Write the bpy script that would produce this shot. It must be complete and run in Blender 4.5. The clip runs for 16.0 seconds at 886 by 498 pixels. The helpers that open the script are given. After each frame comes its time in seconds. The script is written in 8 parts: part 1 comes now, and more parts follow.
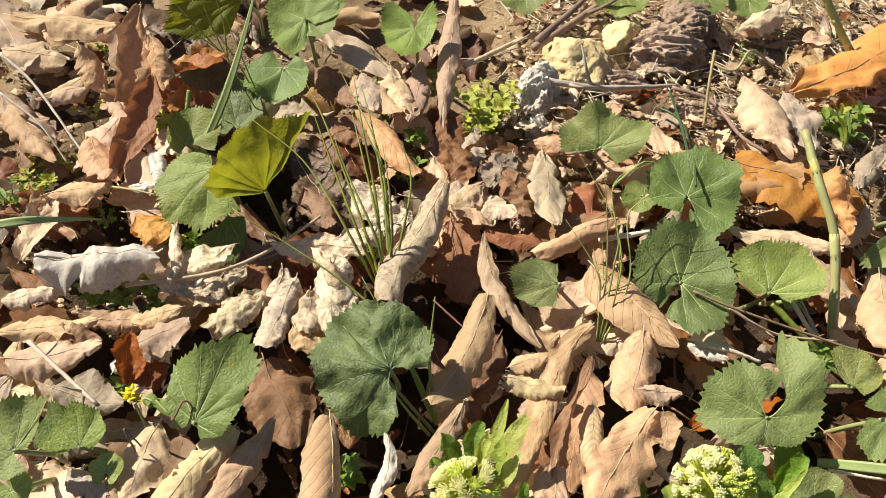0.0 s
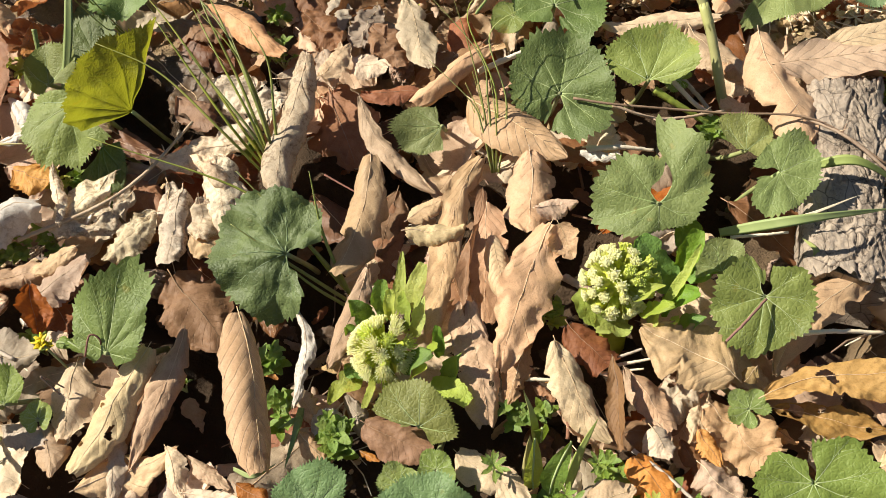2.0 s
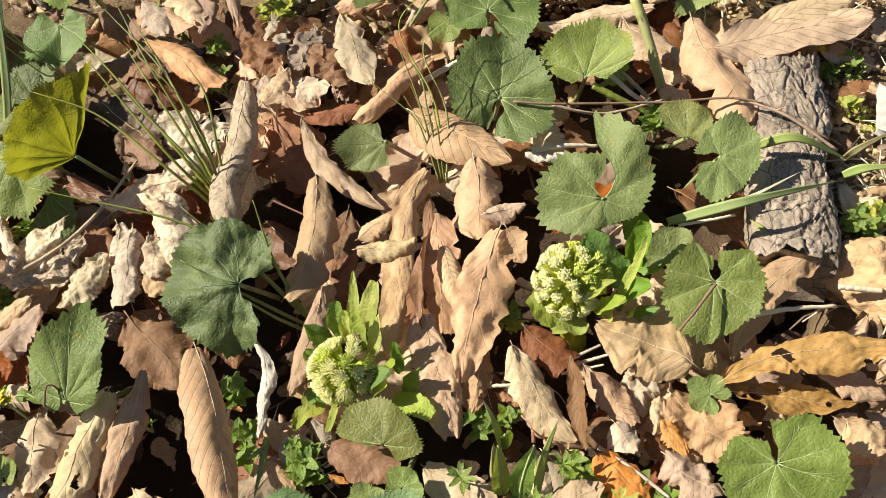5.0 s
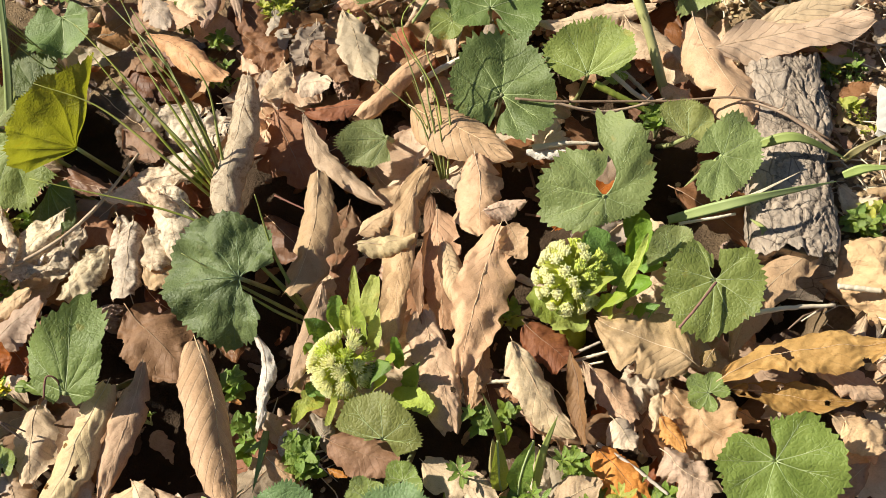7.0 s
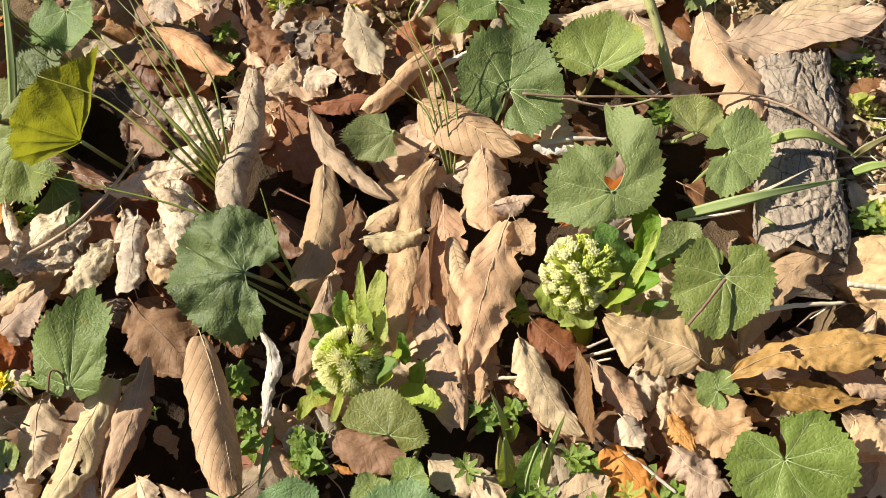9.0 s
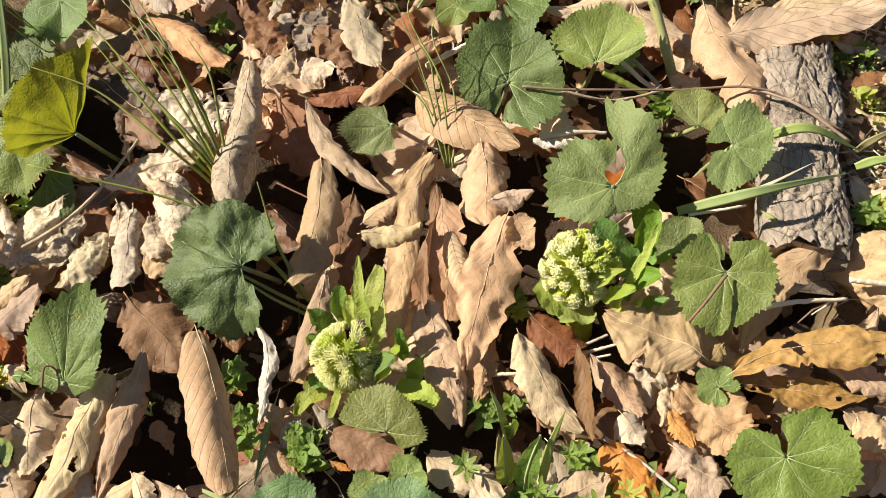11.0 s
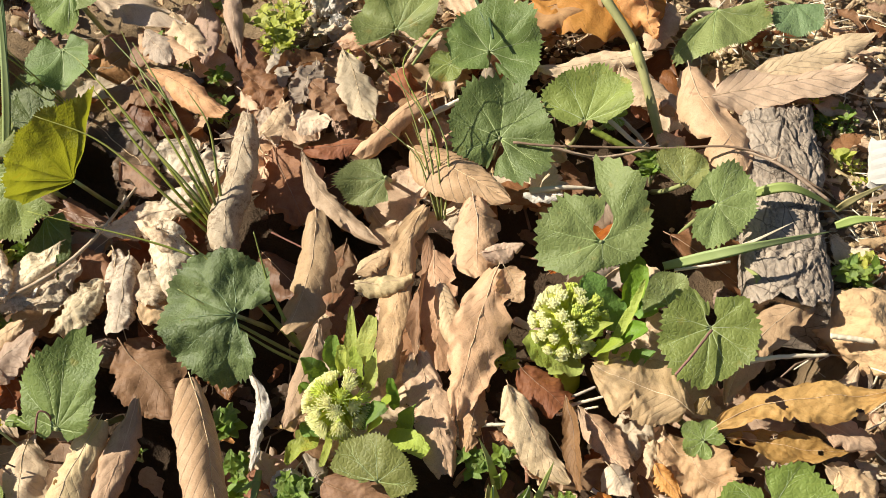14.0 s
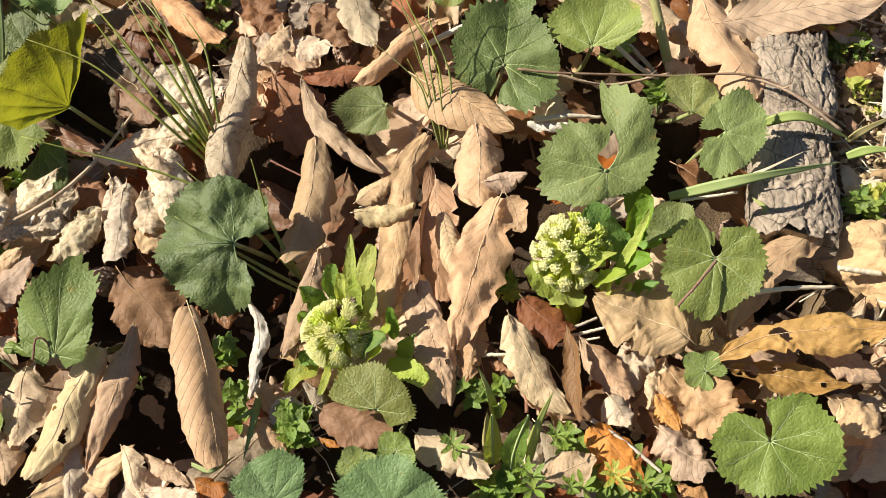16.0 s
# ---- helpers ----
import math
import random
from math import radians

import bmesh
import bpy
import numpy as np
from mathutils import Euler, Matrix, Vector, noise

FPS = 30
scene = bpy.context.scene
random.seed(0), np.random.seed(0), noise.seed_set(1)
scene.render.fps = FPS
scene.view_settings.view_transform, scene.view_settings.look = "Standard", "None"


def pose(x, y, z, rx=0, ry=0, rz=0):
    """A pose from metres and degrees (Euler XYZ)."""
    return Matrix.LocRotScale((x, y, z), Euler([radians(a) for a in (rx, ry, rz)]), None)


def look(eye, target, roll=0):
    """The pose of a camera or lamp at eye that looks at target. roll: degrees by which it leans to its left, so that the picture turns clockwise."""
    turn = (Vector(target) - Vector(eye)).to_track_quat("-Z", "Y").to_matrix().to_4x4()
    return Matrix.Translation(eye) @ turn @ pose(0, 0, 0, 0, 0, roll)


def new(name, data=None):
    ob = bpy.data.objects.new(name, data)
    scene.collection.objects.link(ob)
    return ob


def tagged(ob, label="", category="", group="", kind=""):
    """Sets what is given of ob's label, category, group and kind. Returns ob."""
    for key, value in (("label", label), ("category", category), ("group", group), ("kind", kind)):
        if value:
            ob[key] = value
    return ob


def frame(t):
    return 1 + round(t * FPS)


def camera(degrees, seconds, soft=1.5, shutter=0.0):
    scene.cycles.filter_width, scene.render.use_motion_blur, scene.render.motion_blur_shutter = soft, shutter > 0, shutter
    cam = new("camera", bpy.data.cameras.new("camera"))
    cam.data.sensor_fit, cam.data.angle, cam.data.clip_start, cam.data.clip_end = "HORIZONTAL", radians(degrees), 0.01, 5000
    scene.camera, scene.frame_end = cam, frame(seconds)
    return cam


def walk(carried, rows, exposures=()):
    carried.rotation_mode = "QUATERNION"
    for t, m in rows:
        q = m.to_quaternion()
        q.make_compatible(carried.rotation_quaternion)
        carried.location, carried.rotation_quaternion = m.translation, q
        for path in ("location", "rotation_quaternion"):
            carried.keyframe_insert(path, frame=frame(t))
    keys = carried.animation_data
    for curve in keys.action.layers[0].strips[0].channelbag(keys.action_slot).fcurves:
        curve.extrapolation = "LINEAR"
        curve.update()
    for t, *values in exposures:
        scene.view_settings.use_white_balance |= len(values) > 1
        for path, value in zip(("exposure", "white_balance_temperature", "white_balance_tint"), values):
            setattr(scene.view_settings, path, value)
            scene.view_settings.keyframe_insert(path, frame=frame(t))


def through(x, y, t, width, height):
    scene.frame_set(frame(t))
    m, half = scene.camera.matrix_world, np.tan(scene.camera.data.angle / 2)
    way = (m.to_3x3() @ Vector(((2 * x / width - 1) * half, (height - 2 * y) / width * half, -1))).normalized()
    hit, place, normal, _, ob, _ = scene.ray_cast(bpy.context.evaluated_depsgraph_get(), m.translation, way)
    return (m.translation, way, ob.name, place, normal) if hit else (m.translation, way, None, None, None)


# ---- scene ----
cam = camera(51.4, 16.0, soft=0.6)
PATH = [
    (0, (0.0, 0.071, 0.564), (-0.052, 1.429, -0.903), 6.7),
    (0.5, (0.011, 0.077, 0.564), (-0.04, 1.384, -0.949), 5.4),
    (1, (0.007, 0.07, 0.564), (-0.044, 1.379, -0.947), 4.3),
    (1.5, (0.042, 0.073, 0.566), (-0.005, 1.327, -0.991), -0.4),
    (2, (0.082, 0.069, 0.557), (0.036, 1.205, -1.089), -8.3),
    (2.5, (0.105, 0.066, 0.558), (0.069, 1.185, -1.098), -11.9),
    (3, (0.114, 0.067, 0.56), (0.086, 1.199, -1.088), -13.7),
    (3.5, (0.115, 0.068, 0.561), (0.083, 1.216, -1.077), -14.3),
    (4, (0.11, 0.07, 0.558), (0.093, 1.22, -1.078), -13.3),
    (4.5, (0.109, 0.07, 0.558), (0.09, 1.212, -1.083), -13.0),
    (7, (0.105, 0.067, 0.557), (0.093, 1.209, -1.084), -11.8),
    (7.5, (0.104, 0.066, 0.557), (0.088, 1.208, -1.085), -11.9),
    (8, (0.103, 0.066, 0.558), (0.087, 1.21, -1.083), -11.8),
    (8.5, (0.101, 0.068, 0.556), (0.086, 1.209, -1.087), -11.6),
    (9, (0.101, 0.07, 0.554), (0.085, 1.205, -1.093), -11.7),
    (11.5, (0.1, 0.076, 0.55), (0.09, 1.193, -1.108), -11.3),
    (12, (0.1, 0.076, 0.552), (0.1, 1.206, -1.098), -10.9),
    (12.5, (0.112, 0.079, 0.559), (0.145, 1.247, -1.064), -10.0),
    (13, (0.104, 0.07, 0.565), (0.15, 1.263, -1.04), -9.5),
    (13.5, (0.099, 0.068, 0.564), (0.146, 1.273, -1.031), -8.8),
    (14, (0.096, 0.072, 0.564), (0.134, 1.265, -1.041), -8.6),
    (14.5, (0.097, 0.073, 0.556), (0.104, 1.222, -1.082), -9.6),
    (15, (0.095, 0.075, 0.546), (0.067, 1.169, -1.128), -10.9),
    (15.5, (0.095, 0.071, 0.55), (0.063, 1.153, -1.132), -11.0),
    (16, (0.1, 0.072, 0.551), (0.097, 1.16, -1.127), -9.9),
]
walk(cam, [(t, look(eye, target, roll)) for t, eye, target, roll in PATH])

# ---- world, sun, exposure ----
SUN_FROM = Vector((-0.80, 0.28, 0.77)).normalized()
world = bpy.data.worlds.new("world")
scene.world = world
world.use_nodes = True
wn = world.node_tree.nodes
sky = wn.new("ShaderNodeTexSky")
sky.sky_type, sky.sun_disc = "NISHITA", False
sky.sun_elevation = math.asin(SUN_FROM.z)
sky.sun_rotation = math.atan2(SUN_FROM.x, SUN_FROM.y)
wn["Background"].inputs["Strength"].default_value = 0.042
world.node_tree.links.new(sky.outputs[0], wn["Background"].inputs["Color"])
sun = new("sun", bpy.data.lights.new("sun", "SUN"))
sun.data.energy, sun.data.angle, sun.data.color = 5.0, radians(0.5), (0.985, 0.92, 0.78)
sun.rotation_euler = SUN_FROM.to_track_quat("Z", "Y").to_euler()
scene.view_settings.exposure = 0.82


# ---- materials ----
class Nodes:
    """A small wrapper to wire a procedural material."""

    def __init__(self, name):
        self.mat = bpy.data.materials.new(name)
        self.mat.use_nodes = True
        self.tree = self.mat.node_tree
        self.tree.nodes.clear()

    def add(self, kind, **values):
        node = self.tree.nodes.new(kind)
        for key, value in values.items():
            self.put(node.inputs[key.replace("_", " ")], value)
        return node

    def put(self, socket, value):
        if isinstance(value, bpy.types.NodeSocket):
            self.tree.links.new(value, socket)
        else:
            socket.default_value = value

    def math(self, op, a, b=0.5, c=0.5):
        node = self.tree.nodes.new("ShaderNodeMath")
        node.operation = op
        for i, v in enumerate((a, b, c)):
            self.put(node.inputs[i], v)
        return node.outputs[0]

    def coords(self, which="Object"):
        return self.tree.nodes.new("ShaderNodeTexCoord").outputs[which]

    def noise(self, scale, detail=3.0, rough=0.55, vector=None):
        node = self.add("ShaderNodeTexNoise", Scale=scale, Detail=detail, Roughness=rough)
        self.put(node.inputs["Vector"], vector or self.coords())
        return node.outputs["Fac"]

    def voronoi(self, scale, feature="DISTANCE_TO_EDGE", vector=None):
        node = self.tree.nodes.new("ShaderNodeTexVoronoi")
        node.feature = feature
        node.inputs["Scale"].default_value = scale
        self.put(node.inputs["Vector"], vector or self.coords())
        return node.outputs["Distance"]

    def band(self, value, low, high, a=0.0, b=1.0):
        node = self.add("ShaderNodeMapRange")
        for i, v in enumerate((value, low, high, a, b)):
            self.put(node.inputs[i], v)
        return node.outputs[0]

    def mix(self, fac, a, b):
        node = self.tree.nodes.new("ShaderNodeMix")
        node.data_type = "RGBA"
        for i, v in ((0, fac), (6, a), (7, b)):
            self.put(node.inputs[i], (*v, 1.0) if isinstance(v, tuple) and len(v) == 3 else v)
        return node.outputs[2]

    def vary(self, colour, hue=0.02, value=0.25, saturation=0.15):
        """Each object, and each island of a joined mesh, takes a tint of its own."""
        a = self.tree.nodes.new("ShaderNodeObjectInfo").outputs["Random"]
        b = self.tree.nodes.new("ShaderNodeNewGeometry").outputs["Random Per Island"]
        r = self.math("FRACT", self.math("ADD", a, b))
        r2 = self.math("FRACT", self.math("MULTIPLY", r, 7.13))
        r3 = self.math("FRACT", self.math("MULTIPLY", r, 17.7))
        node = self.add("ShaderNodeHueSaturation", Color=colour)
        self.put(node.inputs["Hue"], self.band(r2, 0, 1, 0.5 - hue, 0.5 + hue))
        self.put(node.inputs["Value"], self.band(r, 0, 1, 1 - value, 1 + value))
        self.put(node.inputs["Saturation"], self.band(r3, 0, 1, 1 - saturation, 1 + saturation))
        return node.outputs[0]

    def finish(self, colour, rough=0.6, bump=None, depth=0.0005, through=0.0, through_tint=None, spec=0.3, sheen=0.0):
        main = self.add("ShaderNodeBsdfPrincipled", Base_Color=colour, Roughness=rough)
        main.inputs["Specular IOR Level"].default_value = spec
        main.inputs["Sheen Weight"].default_value = sheen
        shader = main.outputs[0]
        normal = None
        if bump is not None:
            node = self.add("ShaderNodeBump", Height=bump)
            node.inputs["Distance"].default_value = depth
            normal = node.outputs[0]
            self.put(main.inputs["Normal"], normal)
        if through:
            back = self.add("ShaderNodeBsdfTranslucent", Color=through_tint or colour)
            if normal:
                self.put(back.inputs["Normal"], normal)
            blend = self.add("ShaderNodeMixShader", Fac=through)
            self.put(blend.inputs[1], shader)
            self.put(blend.inputs[2], back.outputs[0])
            shader = blend.outputs[0]
        out = self.tree.nodes.new("ShaderNodeOutputMaterial")
        self.put(out.inputs[0], shader)
        return self.mat


def dead_leaf_material(name, base, dark, vein, spots=0.25, through=0.22, mottle=0.0, rough=0.6, ribs=0.45):
    n = Nodes(name)
    uv = n.add("ShaderNodeSeparateXYZ", Vector=n.coords("UV"))
    phase = n.math("FRACT", uv.outputs[1])
    crest = n.math("ABSOLUTE", n.math("SUBTRACT", phase, 0.5))
    line = n.math("MULTIPLY", n.band(crest, 0.455, 0.497), n.band(n.noise(26.0, 2.0), 0.42, 0.62, max(0.15, 2 * ribs - 0.9), 1.0))
    patches = n.band(n.noise(24.0, 4.0, 0.6), 0.36, 0.66)
    colour = n.mix(n.math("MULTIPLY", patches, 0.75), base, dark)
    fine = n.noise(420.0, 3.0, 0.7)
    colour = n.mix(n.band(n.noise(85.0, 4.0, 0.7), 0.48, 0.72, 0.0, 0.6), colour, dark)
    colour = n.mix(n.band(fine, 0.5, 0.72, 0.0, 0.35), colour, (dark[0] * 0.75, dark[1] * 0.72, dark[2] * 0.7))
    pale = (min(0.85, base[0] * 1.2), min(0.8, base[1] * 1.24), min(0.75, base[2] * 1.32))
    colour = n.mix(n.band(n.noise(31.0, 3.0, 0.6), 0.52, 0.7, 0.0, 0.55), colour, pale)
    colour = n.mix(n.math("MULTIPLY", line, ribs), colour, vein)
    blot = n.band(n.noise(60.0, 3.0, 0.55), 0.68, 0.73, 0.0, spots + 0.3)
    colour = n.mix(blot, colour, (dark[0] * 0.6, dark[1] * 0.52, dark[2] * 0.48))
    freckle = n.band(n.noise(210.0, 2.0, 0.5), 0.69, 0.73, 0.0, spots)
    colour = n.mix(freckle, colour, (dark[0] * 0.3, dark[1] * 0.25, dark[2] * 0.25))
    rim = n.band(n.math("ABSOLUTE", n.math("SUBTRACT", uv.outputs[0], 0.5)), 0.44, 0.5, 0.0, 0.45)
    colour = n.mix(n.math("MULTIPLY", rim, n.band(n.noise(70.0, 2.0), 0.4, 0.6)), colour, (dark[0] * 0.55, dark[1] * 0.48, dark[2] * 0.45))
    if mottle:
        rot = n.band(n.noise(330.0, 3.0, 0.65), 0.50, 0.58, 0.0, mottle)
        rot = n.math("MULTIPLY", rot, n.band(n.noise(45.0, 2.0), 0.38, 0.6, 0.1, 1.0))
        colour = n.mix(rot, colour, (0.17, 0.105, 0.06))
    grain = n.noise(1300.0, 2.0, 0.6)
    colour = n.mix(n.band(grain, 0.5, 0.7, 0.0, 0.35), colour, (dark[0] * 0.6, dark[1] * 0.55, dark[2] * 0.5))
    colour = n.vary(colour, 0.009, 0.24, 0.14)
    relief = n.math("ADD", n.math("MULTIPLY", fine, 0.35), n.math("MULTIPLY", line, 0.7 * ribs))
    relief = n.math("ADD", relief, n.math("MULTIPLY", crest, 0.16))
    relief = n.math("ADD", relief, n.math("MULTIPLY", n.noise(95.0, 3.0, 0.6), 0.9))
    relief = n.math("ADD", relief, n.math("MULTIPLY", n.noise(230.0, 3.0, 0.6), 0.45))
    return n.finish(colour, rough, relief, 0.0009, through, n.mix(0.5, colour, (base[0], base[1] * 0.6, base[2] * 0.3)))


def green_leaf_material(name, base, dark, through=0.3, wool=0.0, tint=(0.30, 0.42, 0.02)):
    n = Nodes(name)
    patches = n.band(n.noise(34.0, 4.0, 0.6), 0.35, 0.66)
    colour = n.mix(n.math("MULTIPLY", patches, 0.8), base, dark)
    cells = n.voronoi(330.0)
    net = n.band(cells, 0.0, 0.12, 1.0, 0.0)
    pale = (base[0] * 1.4 + 0.03, base[1] * 1.28 + 0.03, base[2] * 1.5 + 0.02)
    colour = n.mix(n.math("MULTIPLY", net, 0.12), colour, pale)
    fine = n.noise(650.0, 3.0, 0.7)
    colour = n.mix(n.band(fine, 0.5, 0.75, 0.0, 0.22 + wool), colour, pale)
    down = n.band(n.noise(48.0, 3.0, 0.6), 0.56, 0.72, 0.0, 0.3 + 0.3 * wool)
    colour = n.mix(n.math("MULTIPLY", down, n.band(n.noise(900.0, 2.0), 0.45, 0.6)), colour, (0.42, 0.47, 0.30))
    age = n.band(n.noise(58.0, 3.0), 0.64, 0.76, 0.0, 0.55)
    colour = n.mix(age, colour, (base[0] * 1.9, base[1] * 1.1, base[2] * 0.8))
    scar = n.band(n.noise(150.0, 2.0), 0.735, 0.76, 0.0, 0.7)
    colour = n.mix(scar, colour, (0.13, 0.075, 0.035))
    colour = n.vary(colour, 0.012, 0.16, 0.1)
    relief = n.math("ADD", n.math("MULTIPLY", n.band(cells, 0, 0.25), 0.22), n.math("ADD", n.math("MULTIPLY", n.noise(120.0, 4.0, 0.6), 1.3), n.math("MULTIPLY", fine, 0.4)))
    return n.finish(colour, 0.5, relief, 0.0008 + 0.0003 * wool, through, n.mix(0.6, colour, tint), 0.3, 0.03 + 0.08 * wool)


def plain_material(name, base, dark, scale=120.0, rough=0.7, depth=0.0006, through=0.0, stretch=None, vary=0.2):
    n = Nodes(name)
    vec = n.coords()
    if stretch:
        node = n.add("ShaderNodeMapping", Vector=vec, Scale=stretch)
        vec = node.outputs[0]
    big = n.band(n.noise(scale * 0.3, 3.0, 0.6, vec), 0.35, 0.68)
    fine = n.noise(scale * 3.0, 4.0, 0.65, vec)
    colour = n.mix(big, base, dark)
    colour = n.mix(n.band(fine, 0.5, 0.75, 0.0, 0.5), colour, dark)
    colour = n.vary(colour, 0.01, vary, 0.12)
    return n.finish(colour, rough, n.math("ADD", fine, big), depth, through)


def soil_material():
    """Dark leafy soil under the pile, with the gaps' shade put into its colour; ochre mineral soil beside and behind
    it.
    """
    n = Nodes("soil")
    place = n.add("ShaderNodeSeparateXYZ", Vector=n.coords())
    wobble = n.math("MULTIPLY", n.math("SUBTRACT", n.noise(11.0, 3.0), 0.5), 0.3)
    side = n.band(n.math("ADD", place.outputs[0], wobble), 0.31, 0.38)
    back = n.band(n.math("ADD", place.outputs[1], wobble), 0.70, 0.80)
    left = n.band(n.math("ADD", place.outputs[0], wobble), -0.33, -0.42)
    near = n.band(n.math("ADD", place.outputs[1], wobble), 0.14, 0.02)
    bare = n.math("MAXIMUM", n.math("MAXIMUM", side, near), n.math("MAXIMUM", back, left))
    big = n.band(n.noise(7.0, 4.0, 0.6), 0.35, 0.65)
    mid = n.noise(70.0, 5.0, 0.7)
    fine = n.noise(520.0, 4.0, 0.7)
    ochre = n.mix(big, (0.23, 0.155, 0.09), (0.36, 0.26, 0.15))
    ochre = n.mix(n.band(fine, 0.58, 0.75, 0.0, 0.7), ochre, (0.46, 0.33, 0.19))
    # Near-black leaf soil: shade between the leaves is painted into this colour.
    shaded_mould = n.mix(big, (0.055, 0.036, 0.023), (0.085, 0.056, 0.034))
    shaded_mould = n.mix(n.band(fine, 0.60, 0.72, 0.0, 0.6), shaded_mould, (0.17, 0.11, 0.065))
    colour = n.mix(bare, shaded_mould, ochre)
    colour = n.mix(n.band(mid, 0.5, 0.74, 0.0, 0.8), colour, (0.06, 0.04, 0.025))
    relief = n.math("ADD", mid, n.math("MULTIPLY", fine, 0.5))
    return n.finish(colour, 0.9, relief, 0.006, 0.0, None, 0.15)


def bark_material():
    n = Nodes("bark")
    node = n.add("ShaderNodeMapping", Vector=n.coords(), Scale=(1.0, 0.55, 1.0))
    cracks = n.voronoi(70.0, vector=node.outputs[0])
    fine = n.noise(500.0, 5.0, 0.7)
    big = n.noise(45.0, 3.0)
    warp = n.add("ShaderNodeVectorMath", )
    warp.operation = "ADD"
    n.put(warp.inputs[0], node.outputs[0])
    shift = n.add("ShaderNodeTexNoise", Scale=120.0, Detail=3.0)
    n.put(shift.inputs["Vector"], n.coords())
    small = n.add("ShaderNodeVectorMath")
    small.operation = "SCALE"
    n.put(small.inputs[0], shift.outputs["Color"])
    small.inputs["Scale"].default_value = 0.02
    n.put(warp.inputs[1], small.outputs[0])
    hair = n.voronoi(190.0, vector=warp.outputs[0])
    colour = n.mix(n.band(big, 0.4, 0.65), (0.37, 0.295, 0.225), (0.25, 0.195, 0.145))
    colour = n.mix(n.band(fine, 0.45, 0.7, 0.0, 0.5), colour, (0.44, 0.39, 0.33))
    colour = n.mix(n.band(cracks, 0.0, 0.035, 0.75, 0.0), colour, (0.05, 0.036, 0.028))
    gate = n.band(n.noise(60.0, 3.0, 0.6), 0.45, 0.6)
    hairs = n.math("MULTIPLY", n.band(hair, 0.0, 0.03, 1.0, 0.0), gate)
    colour = n.mix(n.math("MULTIPLY", hairs, 0.7), colour, (0.08, 0.06, 0.048))
    long = n.add("ShaderNodeMapping", Vector=n.coords(), Scale=(1.0, 0.3, 1.0))
    furrow = n.noise(150.0, 5.0, 0.65, long.outputs[0])
    colour = n.mix(n.band(furrow, 0.5, 0.66, 0.0, 0.35), colour, (0.15, 0.115, 0.09))
    relief = n.math("ADD", n.math("MULTIPLY", hairs, -0.3), n.math("ADD", n.math("MULTIPLY", furrow, -0.9), n.math("MULTIPLY", fine, 0.3)))
    return n.finish(colour, 0.85, relief, 0.0022, 0.0, None, 0.2)


DEAD = {
    "tan": dead_leaf_material("dead_leaf_tan", (0.636, 0.446, 0.281), (0.465, 0.310, 0.183), (0.694, 0.506, 0.330)),
    "ribbed": dead_leaf_material("dead_leaf_ribbed", (0.600, 0.430, 0.270), (0.480, 0.330, 0.195), (0.780, 0.630, 0.450), ribs=0.9),
    "pale": dead_leaf_material("dead_leaf_pale", (0.684, 0.539, 0.375), (0.541, 0.403, 0.264), (0.475, 0.328, 0.206)),
    "pink": dead_leaf_material("dead_leaf_pinkish", (0.608, 0.403, 0.255), (0.446, 0.277, 0.166), (0.570, 0.403, 0.277)),
    "grey": dead_leaf_material("dead_leaf_greyish", (0.437, 0.347, 0.251), (0.314, 0.239, 0.170), (0.503, 0.403, 0.295)),
    # Brown leaves; some leaves lying in shade get this colour in its place.
    "brown": dead_leaf_material("dead_leaf_brown", (0.323, 0.178, 0.094), (0.199, 0.098, 0.049), (0.399, 0.244, 0.134), through=0.3),
    "rust": dead_leaf_material("dead_leaf_rust", (0.380, 0.155, 0.058), (0.228, 0.080, 0.036), (0.475, 0.244, 0.107), through=0.35),
    # Next two: the shade of the gaps is put into the leaf colour.
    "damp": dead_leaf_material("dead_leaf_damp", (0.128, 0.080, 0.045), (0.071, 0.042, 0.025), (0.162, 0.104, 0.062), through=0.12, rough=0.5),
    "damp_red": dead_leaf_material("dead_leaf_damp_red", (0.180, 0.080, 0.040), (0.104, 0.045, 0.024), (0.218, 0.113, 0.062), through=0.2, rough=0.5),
    "orange": dead_leaf_material("dead_leaf_orange", (0.680, 0.359, 0.136), (0.500, 0.231, 0.076), (0.380, 0.178, 0.072), through=0.3),
    "ochre": dead_leaf_material("dead_leaf_ochre", (0.450, 0.287, 0.104), (0.310, 0.179, 0.055), (0.570, 0.403, 0.196)),
    "buff": dead_leaf_material("dead_leaf_buff", (0.627, 0.469, 0.259), (0.475, 0.328, 0.161), (0.570, 0.413, 0.223)),
    "white": dead_leaf_material("dead_leaf_bleached", (0.820, 0.770, 0.680), (0.640, 0.570, 0.470), (0.627, 0.563, 0.447), spots=0.1, mottle=0.25),
    "mottled": dead_leaf_material("dead_leaf_mottled", (0.740, 0.620, 0.450), (0.580, 0.440, 0.280), (0.570, 0.450, 0.295), spots=0.5, mottle=0.62),
}
